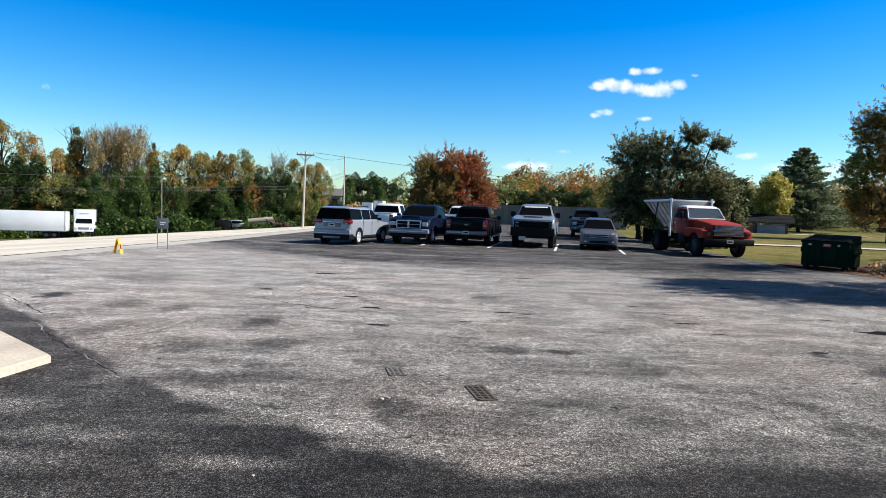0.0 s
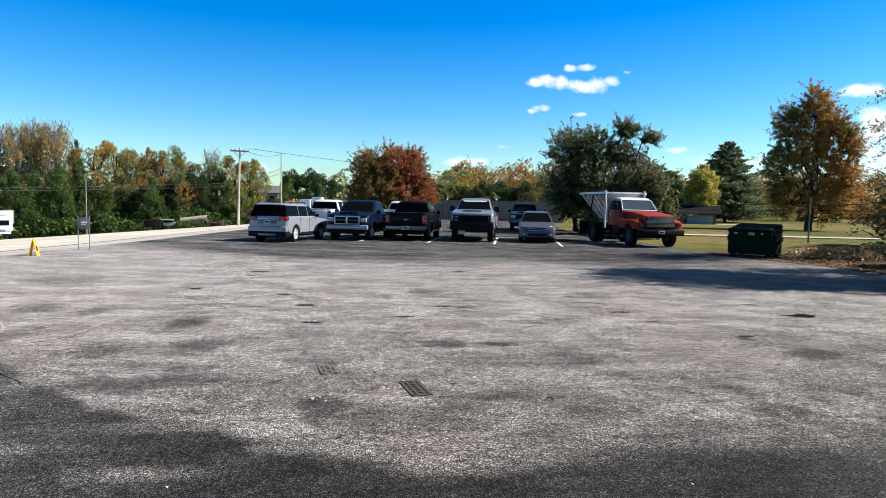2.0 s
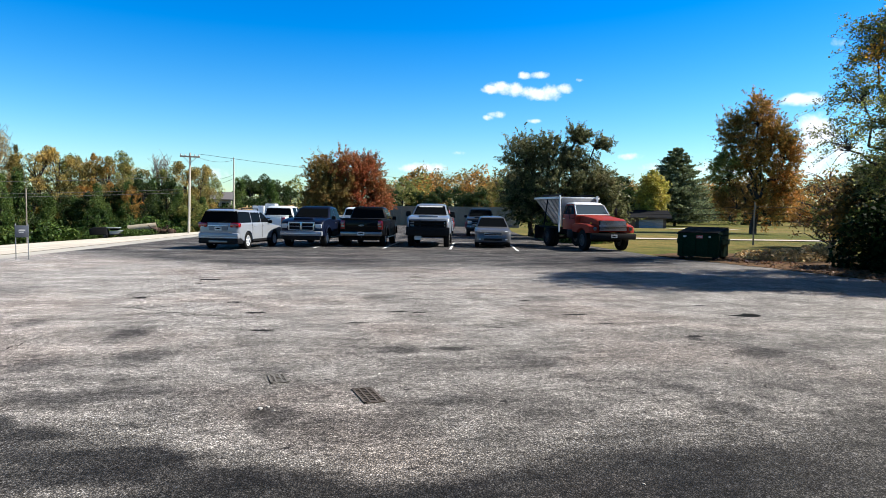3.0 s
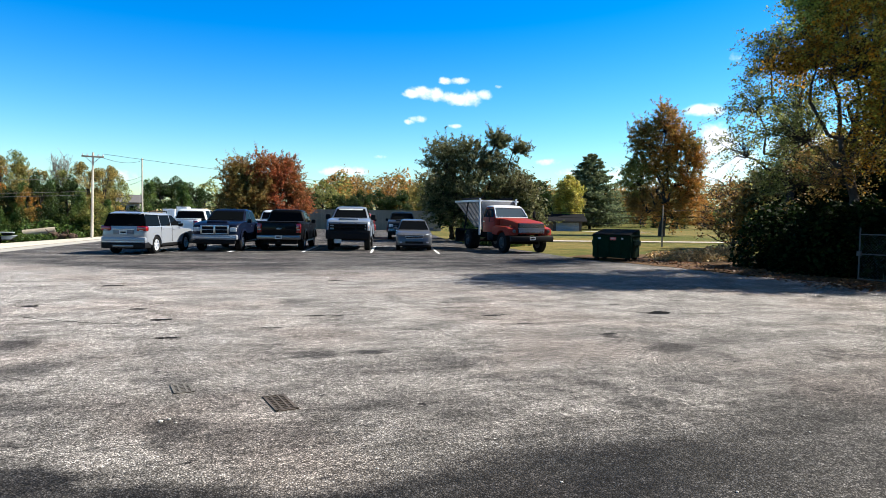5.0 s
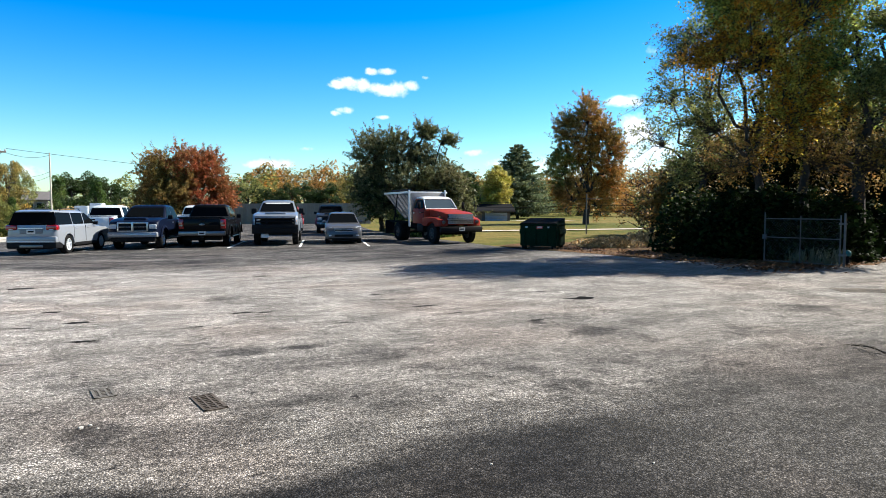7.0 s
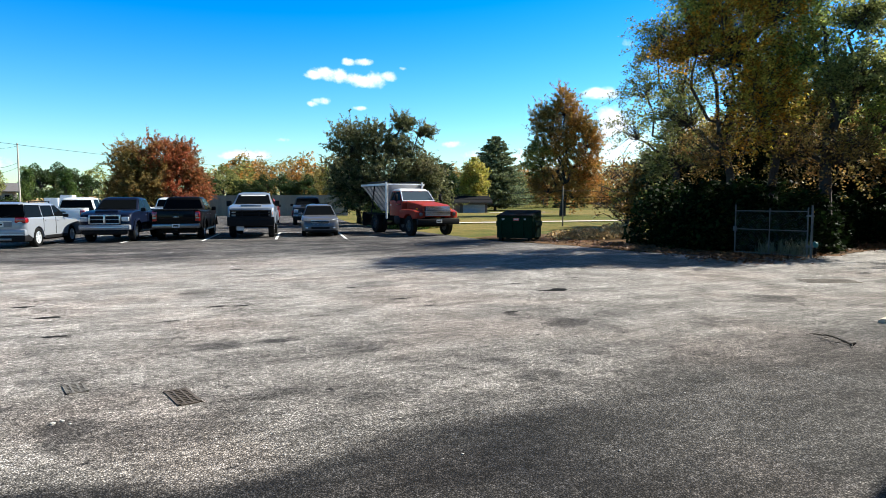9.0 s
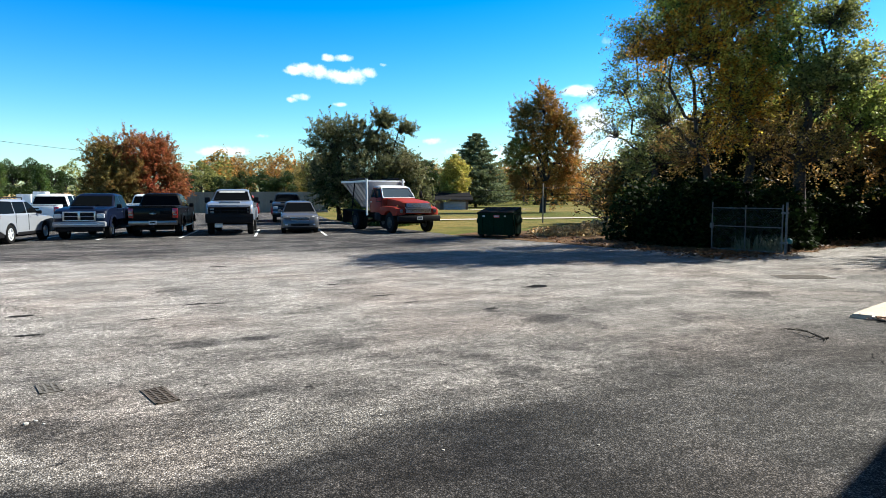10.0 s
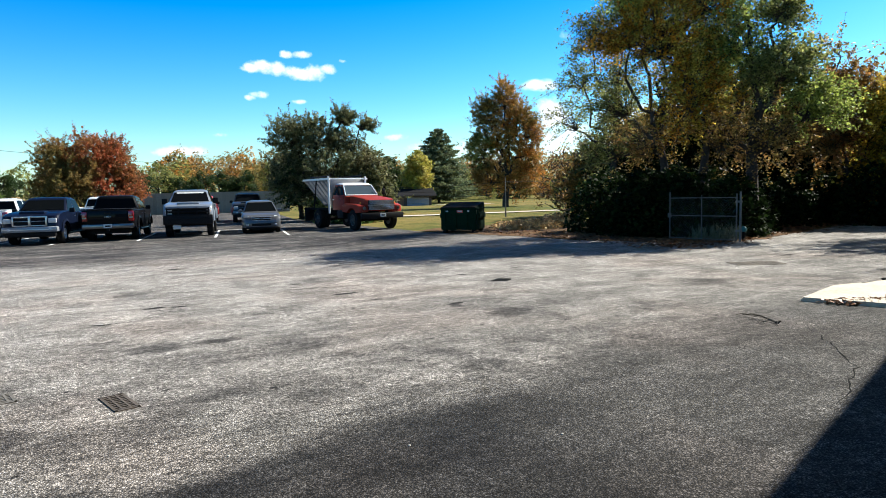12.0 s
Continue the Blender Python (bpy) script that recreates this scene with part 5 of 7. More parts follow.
    if front == "crosshair":
        part("grille_surround", boxes((-0.55, 0.55, yf - 0.10, yf + 0.045, 0.76 + lift, 0.80 + lift), (-0.60, 0.60, yf - 0.10, yf + 0.04, 1.09 + lift, 1.15 + lift), (-0.61, -0.55, yf - 0.1, yf + 0.04, 0.77 + lift, 1.14 + lift), (0.55, 0.61, yf - 0.1, yf + 0.04, 0.77 + lift, 1.14 + lift),
                                      (-0.045, 0.045, yf - 0.1, yf + 0.06, 0.77 + lift, 1.16 + lift), (-0.57, 0.57, yf - 0.1, yf + 0.048, 0.94 + lift, 0.965 + lift), bevel=0.012), trim, ob, "chrome crosshair grille surround")
        part("grille", boxes(*[(-0.56, 0.56, yf - 0.06, yf + 0.02, z + lift, z + 0.012 + lift) for z in (0.82, 0.855, 0.89, 0.99, 1.02, 1.05)], (-0.56, 0.56, yf - 0.08, yf + 0.008, 0.79 + lift, 1.12 + lift)), BLACK, ob)
        lampbox = (0.64, 0.93, 0.87, 1.06)
    else:
        part("grille", boxes((-0.6, 0.6, yf - 0.08, yf + 0.02, 0.80 + lift, 1.06 + lift), *[(-0.6, 0.6, yf - 0.02, yf + 0.035, z + lift, z + 0.02 + lift) for z in (0.82, 0.87, 0.98, 1.03)], bevel=0.006), BLACK, ob)
        part("grille_bar", boxes((-0.62, 0.62, yf - 0.02, yf + 0.045, 0.915 + lift, 0.955 + lift), bevel=0.01), trim, ob, "bar across the grille")
        lampbox = (0.64, 0.92, 0.84, 1.04)
    for s in (1, -1):
        x0, x1 = sorted((s * lampbox[0], s * lampbox[1]))
        h = part("headlight", boxes((x0, x1, yf - 0.22, yf + 0.012, lampbox[2] + lift, lampbox[3] + lift), bevel=0.03), LAMP, ob)
        part("turn_signal", boxes((s * 0.9 - 0.03, s * 0.9 + 0.03, yf - 0.24, yf - 0.02, lampbox[2] + 0.03 + lift, lampbox[3] - 0.05 + lift), bevel=0.01), AMBER, h)
    if guard:
        part("screen_banner", cab.ends(hi - 0.06, hi - 0.01, 0.2, 0.19, True, 0.014), PLATE, ob, "white banner across the top of the windscreen")
        part("hanging_plate", boxes((0.30, 0.62, yf + 0.02, yf + 0.04, 0.18 + lift, 0.37 + lift), bevel=0.01), PLATE, ob, "white plate hanging below the guard")
        g = rods(*[((-0.85, yf + 0.14, z + lift), (0.85, yf + 0.14, z + lift), 0.035) for z in (0.62, 0.78, 0.93, 1.05)], *[((x, yf + 0.13, 0.55 + lift), (x, yf + 0.13, 1.10 + lift), 0.035) for x in (-0.84, -0.36, 0.36, 0.84)])
        box(g, -1.0, 1.0, yf - 0.04, yf + 0.16, 0.38 + lift, 0.78 + lift, 0.03)
        part("guard_screen", boxes((-0.76, 0.64, yf + 0.03, yf + 0.10, 0.50 + lift, 1.07 + lift), bevel=0.01), UNDER, ob, "black steel mesh screen")
        part("brush_guard", g, BLACK, ob, "black steel brush guard")
    else:
        part("front_bumper", boxes((-width / 2 + 0.02, width / 2 - 0.02, yf - 0.25, yf + 0.10, 0.52 + lift, 0.74 + lift), bevel=0.05), SILVER if front == "crosshair" else trim, ob)
        part("bumper_strip", boxes((-width / 2 + 0.08, width / 2 - 0.08, yf + 0.06, yf + 0.112, 0.60 + lift, 0.645 + lift), bevel=0.012), trim, ob)
        part("air_dam", boxes((-width / 2 + 0.12, width / 2 - 0.12, yf - 0.2, yf + 0.05, 0.34 + lift, 0.525 + lift), bevel=0.03), BLACK, ob)
        for s in (1, -1):
            part("fog_lamp", lathe(bmesh.new(), [(0.055, 0.0), (0.055, 0.02), (0.03, 0.03)], 14, "Z"), LAMP, ob, m=pose(s * 0.72, yf + 0.088, 0.63 + lift, -90))
    # rear
    yb = tail
    part("tailgate", boxes((-width / 2 + 0.27, width / 2 - 0.27, yb - 0.02, yb + 0.03, 0.72 + lift, 1.27 + lift), bevel=0.015), mat, ob)
    part("tailgate_handle", boxes((-0.12, 0.12, yb - 0.03, yb - 0.01, 1.12 + lift, 1.19 + lift), bevel=0.008), BLACK, ob)
    if rear == "badged":
        part("badge", boxes((-0.13, 0.13, yb - 0.028, yb - 0.018, 0.985 + lift, 1.025 + lift), (-0.06, 0.06, yb - 0.029, yb - 0.018, 0.96 + lift, 1.05 + lift), bevel=0.004), trim, ob)
    for s in (1, -1):
        x0, x1 = sorted((s * (width / 2 - 0.245), s * (width / 2 - 0.035)))
        t = part("tail_light", boxes((x0, x1, yb - 0.012, yb + 0.2, 0.82 + lift, 1.24 + lift), bevel=0.025), RED_LAMP, ob)
        part("reverse_lens", boxes((x0 + 0.03, x1 - 0.03, yb - 0.018, yb + 0.02, 0.94 + lift, 1.0 + lift)), SMOKE, t)
    part("rear_bumper", boxes((-width / 2 + 0.04, width / 2 - 0.04, yb - 0.14, yb + 0.1, 0.52 + lift, 0.72 + lift), bevel=0.04), trim, ob)
    plate(ob, yb - 0.15, 0.63 + lift)
    part("tow_hitch", boxes((-0.05, 0.05, yb - 0.22, yb, 0.42 + lift, 0.5 + lift)), BLACK, ob)
    mirrors(ob, width / 2 - 0.06, f - 0.85, 1.25 + lift, BLACK, (0.24, 0.1, 0.26) if guard else (0.2, 0.1, 0.18))
    for s in (1, -1):
        for y in (mid + 0.14, cab_back + 0.25):
            part("door_handle", boxes((s * (width / 2 - 0.02) - 0.02, s * (width / 2 - 0.02) + 0.02, y, y + 0.16, 1.08 + lift, 1.12 + lift), bevel=0.008), trim, ob)
        part("door_gap", boxes((s * (width / 2 - 0.006) - 0.01, s * (width / 2 - 0.006) + 0.01, mid - 0.012, mid + 0.012, sill + 0.1, 1.22 + lift)), BLACK, ob)
        part("side_step", rods(((s * (width / 2 - 0.02), r + 0.62, sill - 0.06), (s * (width / 2 - 0.02), f - 0.62, sill - 0.06), 0.04)), trim if not guard else BLACK, ob)
        for y in (f, r):
            wheel(ob, s * (width / 2 - 0.15), y, wr + lift * 0.6, 0.27, 0.23, 6)
    return ob


def suv(place, heading, mat, label):
    ob = thing("suv", pose(*place, 0, 0, 0, -heading), label, "SUV", "parked vehicles")
    wb, width = 2.86, 1.85
    f, r, sill = wb / 2, -wb / 2, 0.36
    nose, tail = f + 0.92, r - 0.93
    outline = [(tail + 0.03, 0.5), (tail - 0.02, 0.78), (tail + 0.05, 1.12), (-0.6, 1.10), (f - 0.42, 1.06), (nose - 0.3, 0.98), (nose - 0.06, 0.88), (nose, 0.7), (nose - 0.03, 0.42)]
    outline += list(reversed(arch(f, 0.43, sill, 0.36))) + list(reversed(arch(r, 0.43, sill, 0.36)))
    part("body", prism(outline, width), mat, ob)
    cab = Cab([(1.06, f - 0.25, tail + 0.06, width / 2 - 0.05), (1.1, f - 0.33, tail + 0.07, width / 2 - 0.06), (1.60, f - 1.16, tail + 0.27, width / 2 - 0.19), (1.655, f - 1.35, tail + 0.31, width / 2 - 0.25), (1.68, f - 1.7, tail + 0.45, width / 2 - 0.4)])
    part("cabin", cab.mesh(), mat, ob)
    part("windscreen", cab.ends(1.12, 1.53, 0.1, 0.08), GLASS, ob)
    part("rear_window", cab.ends(1.13, 1.615, 0.015, 0.01, False, 0.012), GLASS, ob, "dark tinted rear window")
    for pts in ([(0.02, 1.13), (f - 0.45, 1.13), (f - 1.16, 1.57), (0.02, 1.57)], [(-0.95, 1.13), (-0.04, 1.13), (-0.04, 1.57), (-0.95, 1.57)], [(tail + 0.09, 1.13), (-1.0, 1.13), (-1.0, 1.58), (tail + 0.27, 1.6)]):
        for b in cab.side(pts):
            part("side_window", b, GLASS, ob)
    for s in (1, -1):
        g = rods(((s * 0.62, -1.5, 1.73), (s * 0.62, 0.15, 1.73), 0.018), ((s * 0.62, -1.5, 1.64), (s * 0.62, -1.46, 1.73), 0.018), ((s * 0.62, 0.15, 1.64), (s * 0.62, 0.11, 1.73), 0.018))
        part("roof_rail", g, BLACK, ob)
        x0, x1 = sorted((s * 0.52, s * 0.925))
        t = part("tail_light", boxes((x0, x1, tail - 0.03, tail + 0.24, 0.93, 1.13), bevel=0.05), RED_LAMP, ob)
        part("reverse_lens", boxes((x0 + 0.13, x1 - 0.13, tail - 0.034, tail, 0.95, 0.975)), LAMP, t)
        x0, x1 = sorted((s * 0.52, s * 0.88))
        part("headlight", boxes((x0, x1, nose - 0.3, nose - 0.01, 0.72, 0.9), bevel=0.04), LAMP, ob)
        part("rear_reflector", boxes((s * 0.84 - 0.05, s * 0.84 + 0.05, tail - 0.03, tail + 0.1, 0.52, 0.6), bevel=0.01), RED_LAMP, ob)
        for y, h in ((f, 0), (r, 0)):
            wheel(ob, s * (width / 2 - 0.13), y, 0.36, 0.24, 0.235, 5)
            fl = bmesh.new()
            pts = arch(y, 0.47, 0.4, 0.36, 12)
            low = arch(y, 0.425, 0.4, 0.36, 12)
            for i in range(12):
                quad = [pts[i], pts[i + 1], low[i + 1], low[i]]
                p = [(s * (width / 2 - 0.01), a, b) for a, b in quad]
                panel(fl, p, 0.012 * s)
            part("wheel_arch_trim", fl, mat, ob)
        for y in (-0.88, 0.12):
            part("door_handle", boxes((s * 0.91 - 0.02, s * 0.91 + 0.02, y, y + 0.17, 0.96, 1.0), bevel=0.008), mat, ob)
        for y in (0.0, -1.0):
            part("door_gap", boxes((s * 0.917 - 0.008, s * 0.917 + 0.008, y - 0.008, y + 0.008, 0.46, 1.09)), BLACK, ob)
        part("sill", boxes((s * 0.9 - 0.03, s * 0.9 + 0.03, r + 0.46, f - 0.46, 0.3, 0.42), bevel=0.015), BLACK, ob)
    part("rear_bumper", boxes((-0.9, 0.9, tail - 0.06, tail + 0.2, 0.45, 0.70), bevel=0.05), mat, ob)
    part("bumper_skirt", boxes((-0.9, 0.9, tail - 0.055, tail + 0.5, 0.25, 0.50), bevel=0.04), BLACK, ob)
    part("skid_plate", boxes((-0.42, 0.42, tail - 0.064, tail - 0.04, 0.29, 0.38), bevel=0.01), SMOKE, ob)
    part("bumper_strip", boxes((-0.84, 0.84, tail - 0.068, tail - 0.05, 0.5, 0.53), bevel=0.006), CHROME, ob)
    part("roof_spoiler", prism([(tail + 0.14, 1.60), (tail + 0.12, 1.635), (tail + 0.5, 1.70), (tail + 0.5, 1.66)], 1.25, 0.02, 0.02), mat, ob)
    part("front_bumper", boxes((-0.88, 0.88, nose - 0.2, nose + 0.04, 0.34, 0.62), bevel=0.05), mat, ob)
    part("grille", boxes((-0.48, 0.48, nose - 0.1, nose + 0.015, 0.62, 0.88), bevel=0.02), CHROME, ob)
    part("plate_recess", boxes((-0.42, 0.42, tail - 0.028, tail + 0.05, 0.80, 0.985), bevel=0.02), surface("grey_trim", (0.16, 0.17, 0.18), 0.5), ob)
    part("chrome_bar", boxes((-0.45, 0.45, tail - 0.036, tail - 0.01, 0.985, 1.02), bevel=0.008), CHROME, ob)
    plate(ob, tail - 0.036, 0.885)
    part("rear_wiper", rods(((0.0, tail + 0.06, 1.14), (0.33, tail + 0.10, 1.2), 0.012)), BLACK, ob)
    part("underbody", boxes((-0.62, 0.62, tail + 0.15, nose - 0.15, 0.22, 0.7)), UNDER, ob)
    mirrors(ob, width / 2 - 0.06, f - 0.62, 1.08, BLACK, (0.17, 0.1, 0.14))
    return ob


def sedan(place, heading, mat, label):
    ob = thing("sedan_car", pose(*place, 0, 0, 0, -heading), label, "car", "parked vehicles")
    wb, width = 2.48, 1.71
    f, r, sill = wb / 2, -wb / 2, 0.27
    nose, tail = f + 0.82, r - 0.95
    outline = [(tail + 0.02, 0.4), (tail - 0.0, 0.75), (tail + 0.1, 1.0), (r - 0.1, 1.02), (-0.4, 0.96), (f - 0.32, 0.97), (nose - 0.38, 0.86), (nose - 0.1, 0.74), (nose, 0.56), (nose - 0.03, 0.27)]
    outline += list(reversed(arch(f, 0.35, sill, 0.3))) + list(reversed(arch(r, 0.35, sill, 0.3)))
    part("body", prism(outline, width, 0.13, 0.08), mat, ob)
    cab = Cab([(0.93, f - 0.18, r - 0.35, width / 2 - 0.06), (0.98, f - 0.28, r - 0.3, width / 2 - 0.07), (1.4, f - 0.98, r + 0.22, width / 2 - 0.24), (1.46, f - 1.15, r + 0.35, width / 2 - 0.3), (1.5, f - 1.45, r + 0.6, width / 2 - 0.43)])
    part("cabin", cab.mesh(), mat, ob)
    part("windscreen", cab.ends(0.99, 1.40, 0.06, 0.05), GLASS, ob, "dark windscreen")
    part("rear_window", cab.ends(1.02, 1.38, 0.1, 0.08, False), GLASS, ob)
    for pts in ([(-0.02, 1.0), (f - 0.42, 1.0), (f - 1.0, 1.37), (-0.02, 1.37)], [(r + 0.06, 1.0), (-0.08, 1.0), (-0.08, 1.37), (r + 0.34, 1.37)]):
        for b in cab.side(pts):
            part("side_window", b, GLASS, ob)
    for s in (1, -1):
        b = bmesh.new()
        p = [(s * 0.50, nose - 0.07, 0.62), (s * 0.80, nose - 0.22, 0.60), (s * 0.80, nose - 0.36, 0.80), (s * 0.56, nose - 0.20, 0.79)]
        panel(b, p if s < 0 else p[::-1], -0.03)
        panel(b, p if s < 0 else p[::-1], 0.12)
        part("headlight", b, LAMP, ob)
        part("fog_lamp", boxes((s * 0.62 - 0.06, s * 0.62 + 0.06, nose - 0.06, nose + 0.012, 0.37, 0.44), bevel=0.02), LAMP, ob)
        part("tail_light", boxes((s * 0.68 - 0.11, s * 0.68 + 0.11, tail - 0.01, tail + 0.15, 0.72, 0.9), bevel=0.03), RED_LAMP, ob)
        for y in (f, r):
            wheel(ob, s * (width / 2 - 0.11), y, 0.295, 0.19, 0.19, 7)
        for y in (-0.9, 0.05):
            part("door_handle", boxes((s * 0.83 - 0.02, s * 0.83 + 0.02, y, y + 0.15, 0.85, 0.885), bevel=0.008), mat, ob)
    part("upper_grille", boxes((-0.40, 0.40, nose - 0.1, nose + 0.004, 0.60, 0.735), bevel=0.015), BLACK, ob)
    part("grille_surround", boxes((-0.43, 0.43, nose - 0.08, nose + 0.014, 0.655, 0.685), (-0.44, 0.44, nose - 0.09, nose + 0.008, 0.735, 0.755), (-0.40, 0.40, nose - 0.08, nose + 0.012, 0.585, 0.603), bevel=0.006), CHROME, ob)
    part("badge", boxes((-0.075, 0.075, nose, nose + 0.022, 0.655, 0.69), (-0.035, 0.035, nose, nose + 0.024, 0.64, 0.705), bevel=0.003), SMOKE, ob)
    part("lower_grille", boxes((-0.42, 0.42, nose - 0.08, nose + 0.006, 0.35, 0.45), bevel=0.015), BLACK, ob)
    part("bumper_lip", boxes((-0.72, 0.72, nose - 0.2, nose + 0.012, 0.22, 0.3), bevel=0.02), BLACK, ob)
    part("underbody", boxes((-0.55, 0.55, tail + 0.15, nose - 0.15, 0.17, 0.6)), UNDER, ob)
    part("wiper", rods(((-0.5, f - 0.30, 1.0), (0.1, f - 0.36, 1.02), 0.01), ((0.05, f - 0.30, 1.0), (0.6, f - 0.36, 1.02), 0.01)), BLACK, ob)
    mirrors(ob, width / 2 - 0.06, f - 0.55, 0.97, mat, (0.16, 0.1, 0.12))
    return ob


SILVER = paint("silver_paint", (0.27, 0.288, 0.315), 0.15, 0.3)
PALE_BLUE = paint("cool_silver_paint", (0.20, 0.225, 0.262), 0.15, 0.3)
GREY_SILVER = paint("grey_silver_paint", (0.09, 0.092, 0.098), 0.15, 0.3)
DARK_GREY = paint("dark_grey_paint", (0.03, 0.032, 0.036), 0.2, 0.35, 0.3)
NAVY = paint("dark_blue_paint", (0.002, 0.005, 0.018), 0.0, 0.5, 0.3)
INK = paint("near_black_paint", (0.002, 0.0022, 0.003), 0.0, 0.5, 0.16)
WHITE = paint("white_paint", (0.72, 0.73, 0.73))
TRUCK_RED = paint("faded_red_paint", (0.27, 0.034, 0.02), 0.0, 0.5, 0.08)
BRIGHT_RED = paint("dark_red_paint", (0.26, 0.012, 0.014))
FLAT = 11.5
_sh, _ch = math.sin(radians(FLAT)), math.cos(radians(FLAT))


def along(x, y, d):
    """A point d metres further along the stalls' direction."""
    return x + d * _sh, y + d * _ch


suv((-4.24, 30.7), FLAT + 5.5, SILVER, "silver SUV with tinted rear window and black roof rails").scale = (1.0, 1.0, 1.02)
pickup(along(-1.34, 31.6, 1.85), FLAT + 182, NAVY, "dark blue pickup truck with a chrome crosshair grille", front="crosshair", rear="plain", scale=1.03)
pickup(along(1.46, 32.4, 1.8), FLAT, INK, "near-black pickup truck with a dull chrome rear bumper", wb=3.6, width=2.02, front="bar", cover=True, scale=1.04, trim=SMOKE)
pickup(along(4.66, 32.2, 1.85), FLAT + 180, PALE_BLUE, "silver pickup truck with a black steel brush guard", wb=3.6, front="bar", rear="plain", guard=True, lift=0.17, scale=1.06)
sedan(along(7.92, 32.0, 1.25), FLAT + 180, GREY_SILVER, "grey-silver compact sedan at the end of the row").scale = (1.06,) * 3
pickup(along(-3.55, 41.0, 0.7), FLAT, WHITE, "white pickup truck parked behind the SUV", rear="plain", scale=1.05)
pickup(along(0.9, 42.5, 2.9), FLAT, WHITE, "white pickup truck behind the near-black pickup", rear="plain", scale=1.06)
pickup(along(7.6, 48.5, 2.9), FLAT, BRIGHT_RED, "dark red pickup truck in the second row", rear="plain", scale=1.05)
pickup(along(10.75, 47.6, 1.9), FLAT + 180, DARK_GREY, "dark grey pickup truck in the second row", front="bar", rear="plain", scale=1.1, trim=SMOKE)


def dump_truck(place, heading):
    """An old red work truck with a slanted white spreader body."""
    ob = thing("spreader_truck", pose(*place, 0, 0, 0, -heading), "old faded-red work truck with a white hopper spreader", "truck")
    f, r = 2.1, -2.15
    # frame, bumper, tanks
    part("chassis", boxes((-0.46, -0.34, -3.5, 3.0, 0.66, 0.86), (0.34, 0.46, -3.5, 3.0, 0.66, 0.86), (-0.9, 0.9, 0.55, 1.2, 0.55, 0.8), bevel=0.01), UNDER, ob)
    part("front_bumper", boxes((-1.16, 1.16, 3.02, 3.2, 0.58, 0.86), bevel=0.03), BLACK, ob)
    plate(ob, 3.21, 0.74)
    for s in (1, -1):
        b = boxes((s * 0.80 - 0.3, s * 0.80 + 0.3, 0.28, 1.02, 0.56, 0.98), bevel=0.06)
        part("step_tank", b, BLACK, ob)
    # hood and fenders
    hood = prism([(1.0, 0.95), (1.0, 1.72), (1.5, 1.70), (2.75, 1.56), (3.0, 1.48), (3.04, 0.95)], 1.55, 0.08, 0.10)
    part("hood", hood, TRUCK_RED, ob)
    for s in (1, -1):
        o = [(1.0, 0.92), (1.0, 1.25), (1.35, 1.34), (2.7, 1.30), (3.0, 1.2), (3.04, 0.9)] + list(reversed(arch(f, 0.60, 0.86, 0.52, 10)))
        b = prism(o, 0.52, 0.06, 0.06)
        bmesh.ops.translate(b, verts=b.verts[:], vec=(s * 0.92, 0, 0))
        fend = part("fender", b, TRUCK_RED, ob)
        part("headlight", lathe(bmesh.new(), [(0.09, 0), (0.09, 0.02), (0.06, 0.03)], 18, "Z"), SMOKE, fend, m=pose(s * 0.93, 3.035, 1.08, -90))
        part("marker_lamp", lathe(bmesh.new(), [(0.06, 0), (0.05, 0.06), (0.02, 0.09)], 12, "Z"), AMBER, fend, m=pose(s * 0.95, 2.65, 1.29))
    part("grille", boxes((-0.70, 0.70, 2.98, 3.075, 1.0, 1.46), bevel=0.02), BLACK, ob)
    bars = boxes(*[(-0.70, 0.70, 3.05, 3.095, z, z + 0.03) for z in (1.0, 1.055, 1.11, 1.165)], *[(-0.68, 0.68, 3.05, 3.09, z, z + 0.03) for z in (1.28, 1.33, 1.38, 1.43)], (-0.73, 0.73, 3.04, 3.1, 1.205, 1.255), bevel=0.005)
    part("grille_bars", bars, CHROME, ob, "chrome grille bars")
    # cab
    cab = Cab([(0.98, 1.06, -0.52, 1.0), (1.66, 1.06, -0.52, 1.0), (1.72, 1.0, -0.52, 0.98), (2.26, 0.52, -0.46, 0.84), (2.34, 0.38, -0.40, 0.78), (2.38, 0.1, -0.2, 0.6)])
    part("cab", cab.mesh(), TRUCK_RED, ob)
    part("cab_roof", Cab([(2.27, 0.50, -0.45, 0.845), (2.345, 0.39, -0.41, 0.79), (2.39, 0.1, -0.2, 0.6)]).mesh(), WHITE, ob, "white cab roof", m=pose(0, 0, 0.004))
    # the sky's reflection is put into this glass as a blue-grey colour
    part("windscreen", cab.ends(1.76, 2.22, 0.09, 0.08), glass_dark("sky_glass", (0.05, 0.07, 0.09)), ob)
    frame_ = bmesh.new()
    for a, b in (((-0.92, 1.74), (0.92, 1.74)), ((-0.8, 2.25), (0.8, 2.25)), ((-0.92, 1.74), (-0.8, 2.25)), ((0.92, 1.74), (0.8, 2.25))):
        pa, pb = ((x, cab.at(z)[0] + 0.012, z) for x, z in (a, b))
        rod(frame_, pa, pb, 0.028)
    part("windscreen_frame", frame_, WHITE, ob, "white windscreen frame")
    part("rear_window", cab.ends(1.85, 2.2, 0.2, 0.2, False), GLASS, ob)
    for pts in ([(0.02, 1.76), (0.88, 1.76), (0.5, 2.2), (0.02, 2.2)], [(-0.4, 1.76), (-0.02, 1.76), (-0.02, 2.2), (-0.38, 2.2)]):
        for b in cab.side(pts):
            part("side_window", b, GLASS, ob)
